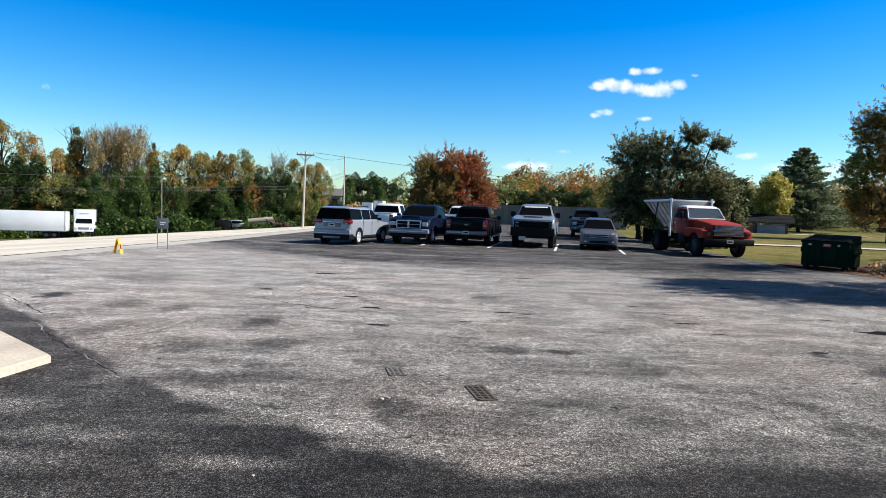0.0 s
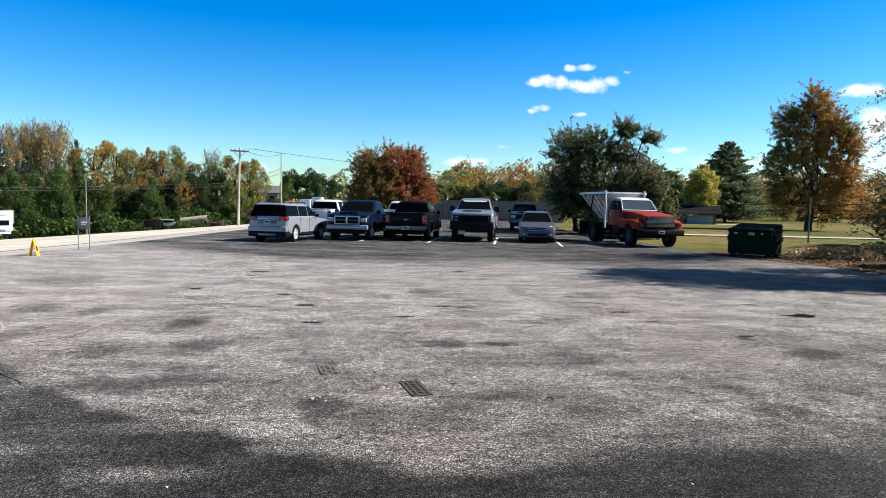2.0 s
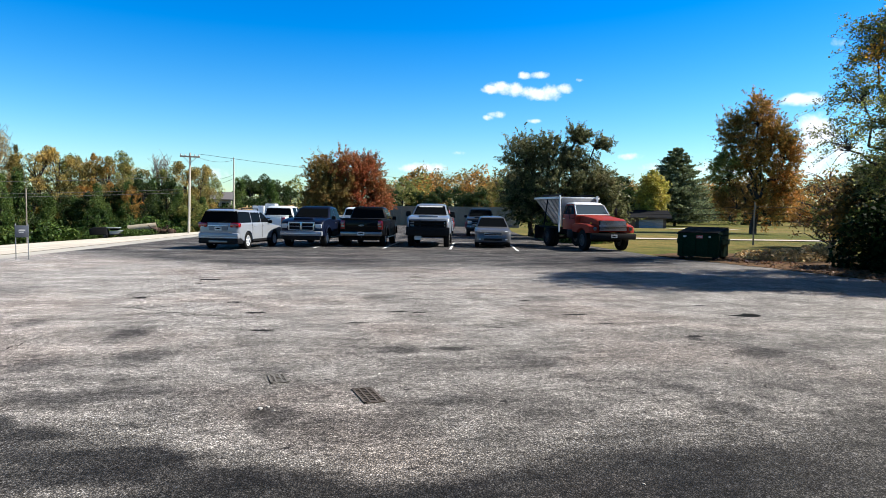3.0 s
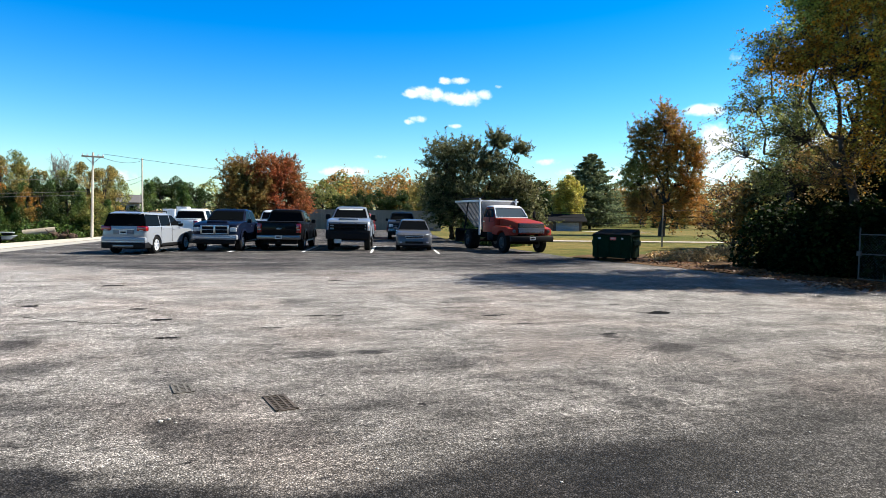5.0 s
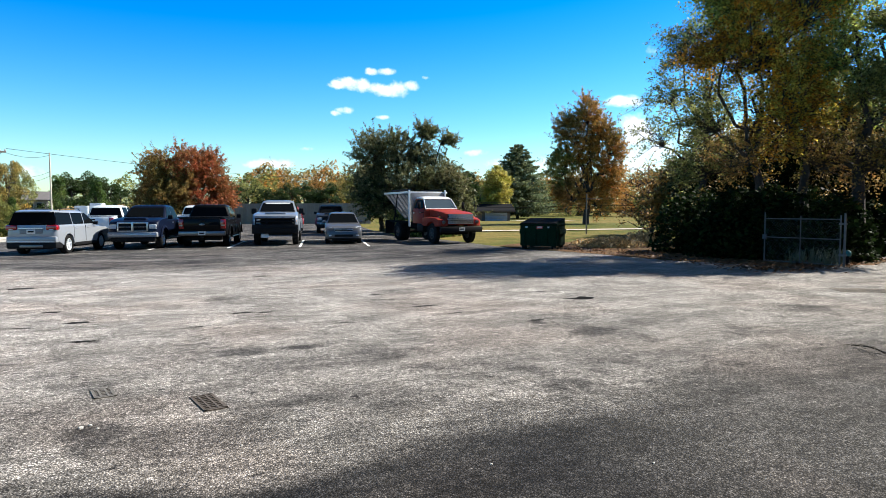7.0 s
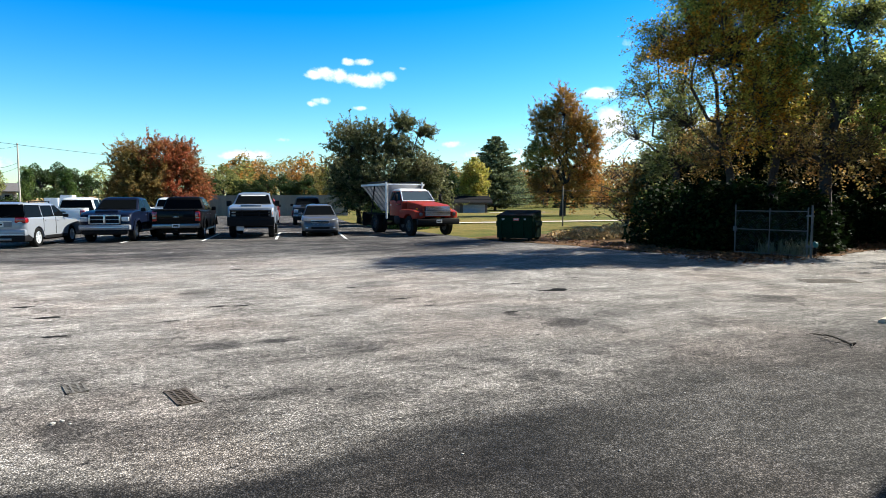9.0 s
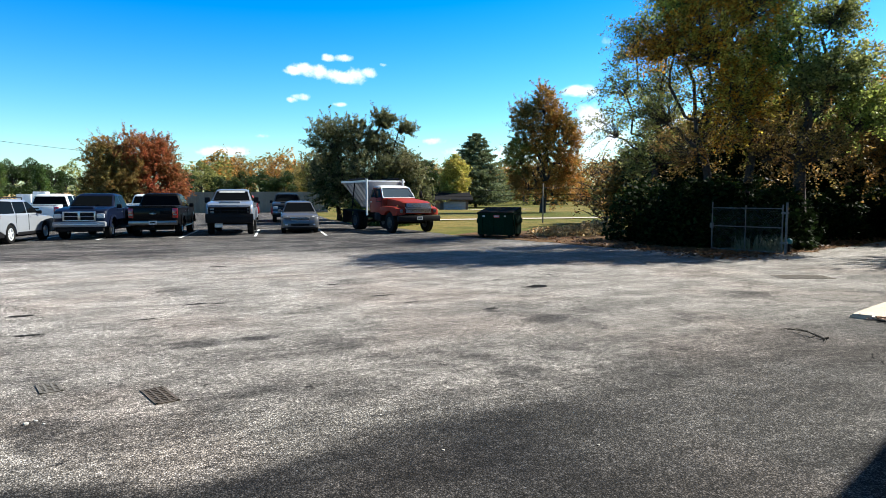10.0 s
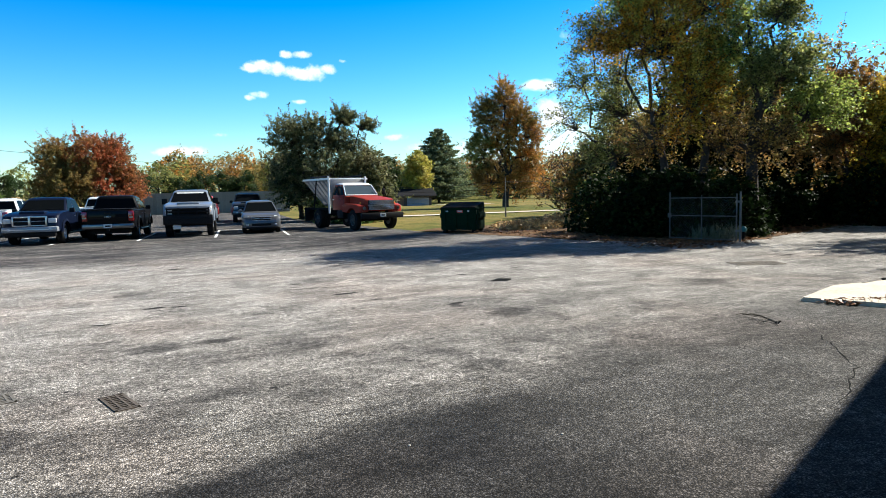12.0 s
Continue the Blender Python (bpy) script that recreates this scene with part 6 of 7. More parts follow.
    for s in (1, -1):
        m = rods(((s * 1.0, 0.95, 1.55), (s * 1.28, 1.0, 1.55), 0.015), ((s * 1.0, 0.9, 2.2), (s * 1.28, 1.0, 2.2), 0.015), ((s * 1.28, 1.0, 1.5), (s * 1.28, 1.0, 2.25), 0.015))
        box(m, s * 1.28 - 0.08, s * 1.28 + 0.08, 0.98, 1.02, 1.74, 2.08, 0.015)
        part("mirror", m, BLACK, ob)
        part("door_handle", boxes((s * 1.0 - 0.03, s * 1.0 + 0.03, -0.35, -0.2, 1.5, 1.55), bevel=0.01), CHROME, ob)
        for y in (0.94, -0.45):
            part("door_gap", boxes((s * 1.0 - 0.006, s * 1.0 + 0.006, y - 0.01, y + 0.01, 1.0, 1.7)), BLACK, ob)
        part("exhaust_pipe" if s > 0 else "grab_rail", rods(((s * 1.08, -0.66, 0.8), (s * 1.08, -0.66, 2.75), 0.055)), WHITE, ob, "upright pale pipe behind the cab")
    # hopper
    # stained white steel toned down to grey: shade is put into the colour
    HOP = surface("dirty_white_steel", (0.24, 0.24, 0.25), 0.6, 0.0, 0.12, 12.0, 0.3)
    hop = bmesh.new()
    y0, y1, top, low = -3.75, -0.75, 2.62, 1.2
    sect = [(-1.22, top), (-0.34, low), (0.34, low), (1.22, top)]
    a = [hop.verts.new((x, y0 if z > 2 else y0 + 0.75, z)) for x, z in sect]
    b = [hop.verts.new((x, y1, z)) for x, z in sect]
    for k in range(3):
        hop.faces.new((a[k], a[k + 1], b[k + 1], b[k]))
    hop.faces.new(a), hop.faces.new(list(reversed(b)))
    bmesh.ops.solidify(hop, geom=hop.faces[:], thickness=0.04)
    body = part("hopper", hop, HOP, ob, "slanted dirty-white steel hopper", smooth=0)
    rim = boxes((-1.27, -1.19, y0, y1, top - 0.06, top + 0.05), (1.19, 1.27, y0, y1, top - 0.06, top + 0.05), (-1.2, 1.2, y0 - 0.03, y0 + 0.05, top - 0.06, top + 0.05), (-1.2, 1.2, y1 - 0.05, y1 + 0.03, top - 0.06, top + 0.05), bevel=0.012)
    part("hopper_rim", rim, WHITE, body)
    for s in (1, -1):
        for k in range(5):
            y = -3.1 + k * 0.52
            part("rib", rods(((s * 1.21, y - 0.12, top - 0.05), (s * 0.42, y + 0.18, low + 0.1), 0.035)), HOP, body)
        part("brace", rods(((s * 1.22, -1.9, top + 0.02), (s * 1.0, -2.9, 1.02), 0.035)), BLACK, body)
        part("sub_frame", boxes((s * 0.95 - 0.06, s * 0.95 + 0.06, -3.6, -0.75, 0.98, 1.10), (s * 0.4 - 0.05, s * 0.4 + 0.05, -3.6, -0.75, 0.86, 1.0), bevel=0.01), UNDER, ob)
        part("fender_board", boxes((s * 0.95 - 0.28, s * 0.95 + 0.28, -3.7, -3.62, 0.35, 1.1), bevel=0.01), BLACK, ob)
    part("screen_bars", rods(*[((x, y0 + 0.05, top + 0.03), (x, y1 - 0.05, top + 0.03), 0.02) for x in (-0.6, 0, 0.6)]), BLACK, body)
    for x in (-0.9, 0.9):
        part("tarp_rail", rods(((x, y0 + 0.3, top + 0.14), (x, y1, top + 0.14), 0.05)), BLACK, body)
    part("cab_shield", boxes((-0.95, 0.95, -0.74, -0.68, 1.1, 2.6), bevel=0.015), HOP, ob, "dirty white steel cab shield")
    for s in (1, -1):
        wheel(ob, s * 1.0, f, 0.51, 0.26, 0.29, 8, "truck")
        wheel(ob, s * 1.0, r, 0.51, 0.26, 0.29, 8, "truck")
        wheel(ob, s * 0.70, r, 0.51, 0.26, 0.29, 8, "truck")
    part("axle", rods(((-0.9, f, 0.5), (0.9, f, 0.5), 0.07)), UNDER, ob)
    part("axle", rods(((-0.9, r, 0.5), (0.9, r, 0.5), 0.09)), UNDER, ob)
    return ob


dump_truck((12.75, 31.8), 175)


# ---- things round the lot ----
def dumpster():
    fl, fr = Vector((13.95, 24.5, 0)), Vector((14.6, 23.74, 0))
    way = (fr - fl).normalized()
    ang = math.degrees(math.atan2(way.y, way.x))
    GREEN = surface("dark_green_steel", (0.0035, 0.018, 0.008), 0.85, 0.0, 0.2, 14.0, 0.35, spec=0.1)
    ob = thing("dumpster", pose(fl.x, fl.y, 0, 0, 0, ang), "dark green steel dumpster with black plastic lids", "dumpster")
    # x along the front, y to the back
    b = bmesh.new()
    L, D = 1.62, 1.3
    front = [(0, 0, 0.12), (0, D, 0.12), (0, D, 1.28), (0, 0.1, 1.12), (0, 0, 1.08)]
    vs = [[b.verts.new((x, y, z)) for _, y, z in front] for x in (0, L)]
    b.faces.new(vs[0]), b.faces.new(list(reversed(vs[1])))
    for k in range(5):
        b.faces.new((vs[0][k], vs[0][(k + 1) % 5], vs[1][(k + 1) % 5], vs[1][k]))
    bmesh.ops.bevel(b, geom=b.edges[:], offset=0.02, segments=2, affect="EDGES")
    part("body", b, GREEN, ob)
    for x in (0.02, L / 2 + 0.01):
        lid = bmesh.new()
        panel(lid, [(x, -0.06, 1.10), (x + L / 2 - 0.03, -0.06, 1.10), (x + L / 2 - 0.03, D, 1.31), (x, D, 1.31)], 0.035)
        part("lid", lid, UNDER, ob, "black plastic lid")
    part("rim", boxes((-0.03, L + 0.03, -0.03, 0.03, 1.0, 1.07), (-0.03, 0.03, 0, D, 1.0, 1.07), (L - 0.03, L + 0.03, 0, D, 1.0, 1.07), bevel=0.012), GREEN, ob)
    for x in (-0.09, L + 0.01):
        part("fork_pocket", boxes((x, x + 0.08, 0.15, D - 0.15, 0.62, 0.84), bevel=0.012), GREEN, ob)
    for k in range(4):
        part("rib", boxes((0.2 + k * 0.5 - 0.03, 0.2 + k * 0.5 + 0.03, -0.035, 0.0, 0.15, 0.98), bevel=0.008), GREEN, ob)
    part("red_label", boxes((L / 2 - 0.06, L / 2 + 0.2, -0.008, 0.0, 0.86, 0.98)), surface("red_label", (0.55, 0.06, 0.05), 0.5), ob)
    part("label_bar", boxes((L / 2 - 0.03, L / 2 + 0.17, -0.012, -0.004, 0.90, 0.925), (L / 2 - 0.03, L / 2 + 0.17, -0.012, -0.004, 0.94, 0.955)), PLATE, ob)
    for x in (0.28, L - 0.38):
        part("white_label", boxes((x - 0.07, x + 0.07, -0.008, 0.0, 0.90, 0.96)), PLATE, ob)
    for x in (0.15, L - 0.15):
        for y in (0.15, D - 0.15):
            part("skid", boxes((x - 0.08, x + 0.08, y - 0.1, y + 0.1, 0, 0.13), bevel=0.01), UNDER, ob)
    return ob


dumpster()


GATE = surface("dull_grey_pipe", (0.13, 0.135, 0.13), 0.8, 0.0, 0.15, 25.0, 0.2, spec=0.2)


def mesh_gate():
    """An open chain-link gate leaf on its post."""
    a, b = Vector((17.45, 15.0, 0)), Vector((17.85, 12.65, 0))
    way = (b - a)
    L = way.length
    ang = math.degrees(math.atan2(way.y, way.x))
    ob = thing("chain_link_gate", pose(a.x, a.y, 0, 0, 0, ang), "open chain-link gate leaf in a grey steel frame", "gate")
    z0, z1 = 0.06, 1.38
    part("frame", rods(((0, 0, 0.02), (0, 0, z1 + 0.2), 0.021), ((L - 0.12, 0, 0.02), (L - 0.12, 0, z1 + 0.12), 0.021), ((0, 0, z0), (L - 0.12, 0, z0), 0.016), ((0, 0, z1), (L - 0.12, 0, z1), 0.016)), GATE, ob)
    part("middle_rail", rods(((0, 0, 0.80), (L - 0.12, 0, 0.80), 0.015)), GATE, ob)
    part("middle_post", rods(((L * 0.47, 0, z0), (L * 0.47, 0, z1 + 0.1), 0.015)), GATE, ob)
    part("hinge_post", rods(((L, 0, -0.1), (L, 0, z1 + 0.18), 0.034)), GATE, ob)
    for z in (0.35, 1.25):
        part("hinge", boxes((L - 0.16, L + 0.05, -0.035, 0.035, z - 0.03, z + 0.03), bevel=0.008), GATE, ob)
    part("latch", boxes((-0.07, 0.05, -0.03, 0.03, 0.73, 0.88), bevel=0.008), GATE, ob)
    net = bmesh.new()
    n, step = 0, 0.09
    x = -(z1 - z0)
    while x < L - 0.12:
        for s in (1, -1):
            xa, xb = (x, x + (z1 - z0)) if s > 0 else (x + (z1 - z0), x)
            za, zb = z0, z1
            if xa < 0:
                za, xa = za + (0 - xa) / (xb - xa) * (zb - za), 0
            if xb < 0:
                zb, xb = za + (0 - xa) / (xb - xa) * (zb - za), 0
            m = L - 0.12
            if xb > m:
                zb, xb = za + (m - xa) / (xb - xa) * (zb - za), m
            if xa > m:
                za, xa = za + (m - xa) / (xb - xa) * (zb - za), m
            if abs(xb - xa) > 0.02:
                rod(net, (xa, 0.004 * s, za), (xb, 0.004 * s, zb), 0.0014, None, 3)
        x += step
    part("wire_mesh", net, GATE, ob, "thin diamond wire mesh")
    return ob


mesh_gate()


def standpipe(x, y):
    ob = thing("water_standpipe", pose(x, y, 0.0), "dark water standpipe with a teal cap beside the gate post", "standpipe")
    part("pipe", lathe(bmesh.new(), [(0.075, -0.1), (0.075, 0.04), (0.045, 0.06), (0.045, 0.26), (0.06, 0.28)], 14, "Z"), BLACK, ob)
    part("cap", lathe(bmesh.new(), [(0.085, 0.27), (0.095, 0.33), (0.08, 0.40), (0.04, 0.44), (0.01, 0.45)], 16, "Z"), surface("teal_paint", (0.02, 0.15, 0.16), 0.5), ob, "faded teal cap")
    part("outlet", rods(((0, 0, 0.2), (0.0, -0.11, 0.2), 0.025)), BLACK, ob)


standpipe(18.72, 13.15)


def weeds(x, y, seed):
    """Long pale grass blades leaning out of one tuft."""
    rng = random.Random(seed)
    b = bmesh.new()
    for _ in range(70):
        t, lean, h = rng.uniform(0, 6.28), rng.uniform(0.1, 0.45), rng.uniform(0.25, 0.62)
        c, s_ = math.cos(t), math.sin(t)
        p, side = Vector((rng.gauss(0, 0.13), rng.gauss(0, 0.13), -0.02)), Vector((-s_, c, 0)) * 0.009
        q, e = p + Vector((c * lean * 0.4, s_ * lean * 0.4, h * 0.7)), p + Vector((c * lean, s_ * lean, h))
        v = [b.verts.new(k) for k in (p - side, p + side, q + side, q - side, e)]
        b.faces.new(v[:4]), b.faces.new((v[3], v[2], v[4]))
    whole("weeds", b, surface("grey_green_blades", (0.10, 0.11, 0.06), 0.7, 0, 0.3, 8.0, 0.4), "tuft of long grey-green weeds at the gate", "weeds", "weeds at the gate", smooth=0, m=pose(x, y, 0))


for k, (x, y) in enumerate(((17.95, 13.2), (18.05, 13.6), (17.8, 14.1), (18.9, 13.5))):
    weeds(x, y, k)

STALL = [((8.65, 30.1), 4.6), ((5.60, 31.0), 5.2), ((2.47, 31.4), 5.2), ((-0.75, 31.6), 5.2), ((-3.2, 32.0), 5.2), ((11.2, 41.3), 5.2)]
for k, ((x, y), d) in enumerate(STALL):
    (x, y), d = along(x, y, -1.3), d + 1.3
    x1, y1 = along(x, y, d)
    b = bmesh.new()
    panel(b, [(x - 0.06, y, 0.006), (x + 0.06, y, 0.006), (x1 + 0.06, y1, 0.006), (x1 - 0.06, y1, 0.006)], 0.004)
    whole("stall_line", b, WHITE_MARK, "worn white painted stall line on the asphalt", "road marking", "stall lines", kind="structure", smooth=0)
x0, y0 = along(5.60, 31.0, 5.2)
x1, y1 = along(8.65, 30.1, 6.2)
b = bmesh.new()
panel(b, [(x0, y0 - 0.06, 0.006), (x1, y1 - 0.06, 0.006), (x1, y1 + 0.06, 0.006), (x0, y0 + 0.06, 0.006)], 0.004)
whole("cross_line", b, WHITE_MARK, "worn white painted line between two stall rows", "road marking", "stall lines", kind="structure", smooth=0)


def drain(place, turn, L, W, mat, label, pit=None):
    ob = thing("drain_grate", pose(*place, 0, 0, 0, turn), label, "drain grate", "drain grates")
    part("frame", boxes((-W / 2, -W / 2 + 0.025, -L / 2, L / 2, -0.05, 0.009), (W / 2 - 0.025, W / 2, -L / 2, L / 2, -0.05, 0.009), (-W / 2, W / 2, -L / 2, -L / 2 + 0.025, -0.05, 0.009), (-W / 2, W / 2, L / 2 - 0.025, L / 2, -0.05, 0.009)), mat, ob)
    # flat plate whose dark colour stands in for the shaded depth below the bars
    part("pit", boxes((-W / 2 + 0.02, W / 2 - 0.02, -L / 2 + 0.02, L / 2 - 0.02, 0.001, 0.0025)), pit or UNDER, ob)
    n = int(L / 0.055)
    for k in range(1, n):
        y = -L / 2 + L * k / n
        part("bar", boxes((-W / 2 + 0.02, W / 2 - 0.02, y - 0.010, y + 0.010, 0.0, 0.008)), mat, ob)
    for x in (-W / 6, W / 6):
        part("cross_bar", boxes((x - 0.009, x + 0.009, -L / 2 + 0.02, L / 2 - 0.02, 0.0, 0.0095)), mat, ob)
    return ob


drain((0.52, 6.18), 13, 0.50, 0.20, RUST, "rusty iron drain grate set in the asphalt")
drain((-0.37, 6.86), 13, 0.34, 0.18, surface("dull_iron", (0.12, 0.11, 0.10), 0.9, 0.1, 0.4, 30.0), "dull worn iron drain grate in the asphalt", surface("dull_pit_shade", (0.06, 0.055, 0.05), 0.95, 0, 0.4, 20.0))
drain((13.3, 9.0), 60, 1.1, 0.6, surface("dusty_iron", (0.20, 0.17, 0.14), 0.9, 0.1, 0.3, 40.0), "wide dusty iron drain grate beside the driveway")


def slab(name, pts, z, label):
    b = bmesh.new()
    vs = [b.verts.new((x, y, z)) for x, y in pts]
    f = b.faces.new(vs)
    made = bmesh.ops.extrude_face_region(b, geom=[f])["geom"]
    for v in made:
        if isinstance(v, bmesh.types.BMVert):
            v.co.z = -0.05
    bmesh.ops.bevel(b, geom=[e for e in b.edges if all(v.co.z > z - 0.01 for v in e.verts)], offset=0.018, segments=2, affect="EDGES")
    return whole(name, b, CONCRETE, label, "concrete slab", kind="structure")


slab("concrete_pad", [(-4.08, 6.75), (-5.5, 7.95), (-9.5, 7.3), (-8.0, 4.5), (-4.4, 4.6)], 0.09, "pale concrete pad with a worn edge beside the asphalt")
slab("concrete_step", [(9.5, 5.70), (11.0, 6.08), (13.1, 5.75), (11.6, 4.1), (9.95, 4.6)], 0.06, "pale concrete pad with leaves along its edge")
rng = np.random.default_rng(4)
t = rng.uniform(0, 1, 2600)
p = np.stack([9.62 + 2.4 * t + rng.normal(0, 0.06, 2600), 5.36 - 1.35 * t + rng.normal(-0.03, 0.12, 2600), rng.uniform(0.005, 0.06, 2600)], 1)
tagged(new("leaf_litter", foliage("leaf_litter", p, 0.055, LITTER, 2.0)), "brown fallen leaves along the concrete pad", "leaves", kind="stuff")
t = rng.uniform(0, 1, 4200)
p = np.stack([15.0 + 16 * t + rng.normal(0, 0.5, 4200), 13.2 + 3.6 * t + rng.normal(0, 0.6, 4200), rng.uniform(0.004, 0.05, 4200)], 1)
q = np.stack([rng.uniform(14.8, 17.4, 900), rng.uniform(14, 24, 900), rng.uniform(0.004, 0.05, 900)], 1)
tagged(new("leaf_litter", foliage("leaf_litter", np.concatenate([p, q]), 0.09, LITTER, 2.0)), "fallen leaves under the trees beside the driveway", "leaves", kind="stuff")
b = bmesh.new()
stem = [Vector(v) for v in ((7.91, 5.53, 0.01), (7.89, 5.41, 0.03), (7.85, 5.26, 0.05), (7.83, 5.15, 0.04), (7.78, 4.96, 0.012))]
for k, (p, q) in enumerate(zip(stem, stem[1:])):
    rod(b, p, q, 0.005 + 0.002 * k, 0.006 + 0.002 * k, 5)
    for side in (-1, 1):
        e = q + Vector((-0.08 + 0.05 * rng.uniform(), 0.09 * side * rng.uniform(0.5, 1), 0.02))
        rod(b, q, e, 0.006, 0.004, 5)
        rod(b, e, e + Vector((-0.07, 0.05 * side, -0.02)), 0.004, 0.003, 5)
rod(b, stem[-1], stem[-1] + Vector((0.04, -0.02, 0.02)), 0.02, 0.014, 7)
whole("fallen_twig", b, surface("dry_twig", (0.05, 0.04, 0.03), 0.9, 0, 0.2, 30.0), "forked fallen dark twig on the asphalt", "twig")

# building beside the camera, which throws its shade on the apron
BRICK = surface("tan_render", (0.42, 0.37, 0.30), 0.9, 0, 0.1, 20.0, 0.15, 0.2)
b = bmesh.new()
box(b, -11, 32, -14, 0, 0, 6.45, 0.0, pose(4.21, 0.19, 0, 0, 0, 17.4))
whole("wall_building", b, BRICK, "plain tan wall of the building beside the lot", "wall", kind="structure", smooth=0)


def black_stand():
    ob = thing("post_stand", pose(12.8, 6.1, 0), "black metal stand with a box on top", "stand")
    part("post", rods(((0, 0, 0), (0.06, -0.02, 1.0), 0.013), ((0.25, -0.1, 0), (0.25, -0.1, 1.0), 0.013)), BLACK, ob)
    part("box", boxes((0.02, 0.34, -0.2, 0.08, 0.98, 1.12), bevel=0.02), UNDER, ob)
    part("foot", rods(((-0.2, 0, 0.02), (0.5, -0.1, 0.02), 0.02)), BLACK, ob)


black_stand()


# ---- beside and behind the lot ----
def utility_pole(az, d, top, label, arms=True, r=0.115, mat=None, lean=0.0):
    x, y = polar(az, d)
    z = lie(x, y)
    ob = thing("utility_pole", pose(x, y, z, 0, lean, 0), label, "utility pole")
    h = top - z
    part("pole", rods(((0, 0, -0.3), (0, 0, h), r, r * 0.7)), mat or WOOD, ob)
    if arms:
        part("crossarm", boxes((-0.85, 0.85, -0.09, 0.03, h - 0.42, h - 0.28), bevel=0.01), WOOD, ob)
        for s in (-0.78, -0.42, 0.42, 0.78):
            part("insulator", lathe(bmesh.new(), [(0.05, 0), (0.07, 0.05), (0.04, 0.1), (0.05, 0.16)], 10, "Z"), surface("grey_porcelain", (0.4, 0.4, 0.42), 0.3), ob, m=pose(s, -0.03, h - 0.28))
        part("brace", rods(((-0.6, -0.06, h - 0.36), (0, -0.06, h - 0.95), 0.025), ((0.6, -0.06, h - 0.36), (0, -0.06, h - 0.95), 0.025)), STEEL, ob)
    return Vector((x, y, top - 0.3))


PALE_POLE = surface("sun_bleached_pole", (0.50, 0.45, 0.37), 0.9, 0, 0.15, 12.0, 0.15)
pa = utility_pole(-12.5, 62, 6.75, "sun-bleached wooden utility pole with a crossarm", mat=PALE_POLE, lean=1.2)
pb = utility_pole(-9.0, 88, 8.5, "slim grey utility pole behind the cars", False, 0.11, PALE_POLE)
pc = utility_pole(35.3, 46, 2.75, "short wooden utility pole beside the drive", False, 0.055)
utility_pole(-24.0, 80, 3.6, "thin wooden pole in front of the trees", False, 0.08)


def wire(a, b, sag, group="overhead wires", mat=None, r=0.017, label="thin dark overhead wire"):
    cu = bpy.data.curves.new("overhead_wire", "CURVE")
    cu.dimensions, cu.bevel_depth, cu.bevel_resolution = "3D", r, 1
    sp = cu.splines.new("POLY")
    sp.points.add(24)
    for k in range(25):
        f = k / 24
        p = Vector(a).lerp(Vector(b), f)
        sp.points[k].co = (p.x, p.y, p.z - sag * 4 * f * (1 - f), 1)
    cu.materials.append(mat or BLACK)
    tagged(new("overhead_wire", cu), label, "wire", group)


BARE_WIRE = surface("dull_aluminium_wire", (0.15, 0.15, 0.14), 0.7)
for z0, z1, sag in ((4.6, 3.75, 0.55), (3.45, 2.0, 0.2), (3.15, 1.75, 0.2)):
    wire(Vector((pa.x - 0.3, pa.y, z0)), Vector((*polar(-42, 76), z1)), sag, mat=BARE_WIRE, r=0.016, label="dull grey overhead wire in front of the woods")
for dz in (0.0, -1.9, -2.4):
    wire(pa + Vector((0.6, 0, dz)), pb + Vector((0, 0, dz)), 0.4)
wire(pa + Vector((1.0, 0, 0.2)), Vector((*polar(14, 120), 7.5)), 0.6)
for dz in (0.0, -0.45, -0.9):
    wire(pc + Vector((0, 0, dz)), Vector((*polar(22, 70), 2.7 + dz)), 0.25)
    wire(pc + Vector((0, 0, dz)), Vector((*polar(52, 60), 3.0 + dz)), 0.25)


def trailer():
    x, y = polar(-30.7, 74)
    z = lie(x, y)
    ob = thing("semi_trailer", pose(x, y, z, 0, 0, 17) @ Matrix.Scale(0.65, 4), "long white box trailer parked in the yard", "trailer")
    L = 15.0
    part("box", boxes((-L, 0, -1.25, 1.25, 1.15, 4.05), bevel=0.04), WHITE, ob)
    part("rail", boxes((-L, 0, -1.27, 1.27, 1.02, 1.16), bevel=0.01), surface("grey_rail", (0.35, 0.35, 0.36), 0.5), ob)
    part("corner_post", boxes((-0.06, 0.012, -1.27, -1.15, 1.1, 4.06), (-0.06, 0.012, 1.15, 1.27, 1.1, 4.06)), STEEL, ob)
    for s in (-1, 1):
        for xx in (-2.6, -1.5, -13.6):
            tyre, rim = wheel_meshes(0.5, 0.28, 0.28, 8, "truck2")
            w = part("wheel", tyre, None, ob, m=pose(xx, s * 1.0, 0.5, 0, 0, 90 if s > 0 else -90))
            part("rim", rim, None, w)
        part("landing_leg", boxes((-5.1, -4.95, s * 0.8 - 0.07, s * 0.8 + 0.07, 0, 1.1)), STEEL, ob)
    for y in (-0.9, 0.9):
        part("mud_flap", boxes((-0.9, -0.86, y - 0.3, y + 0.3, 0.3, 1.0)), BLACK, ob)


trailer()


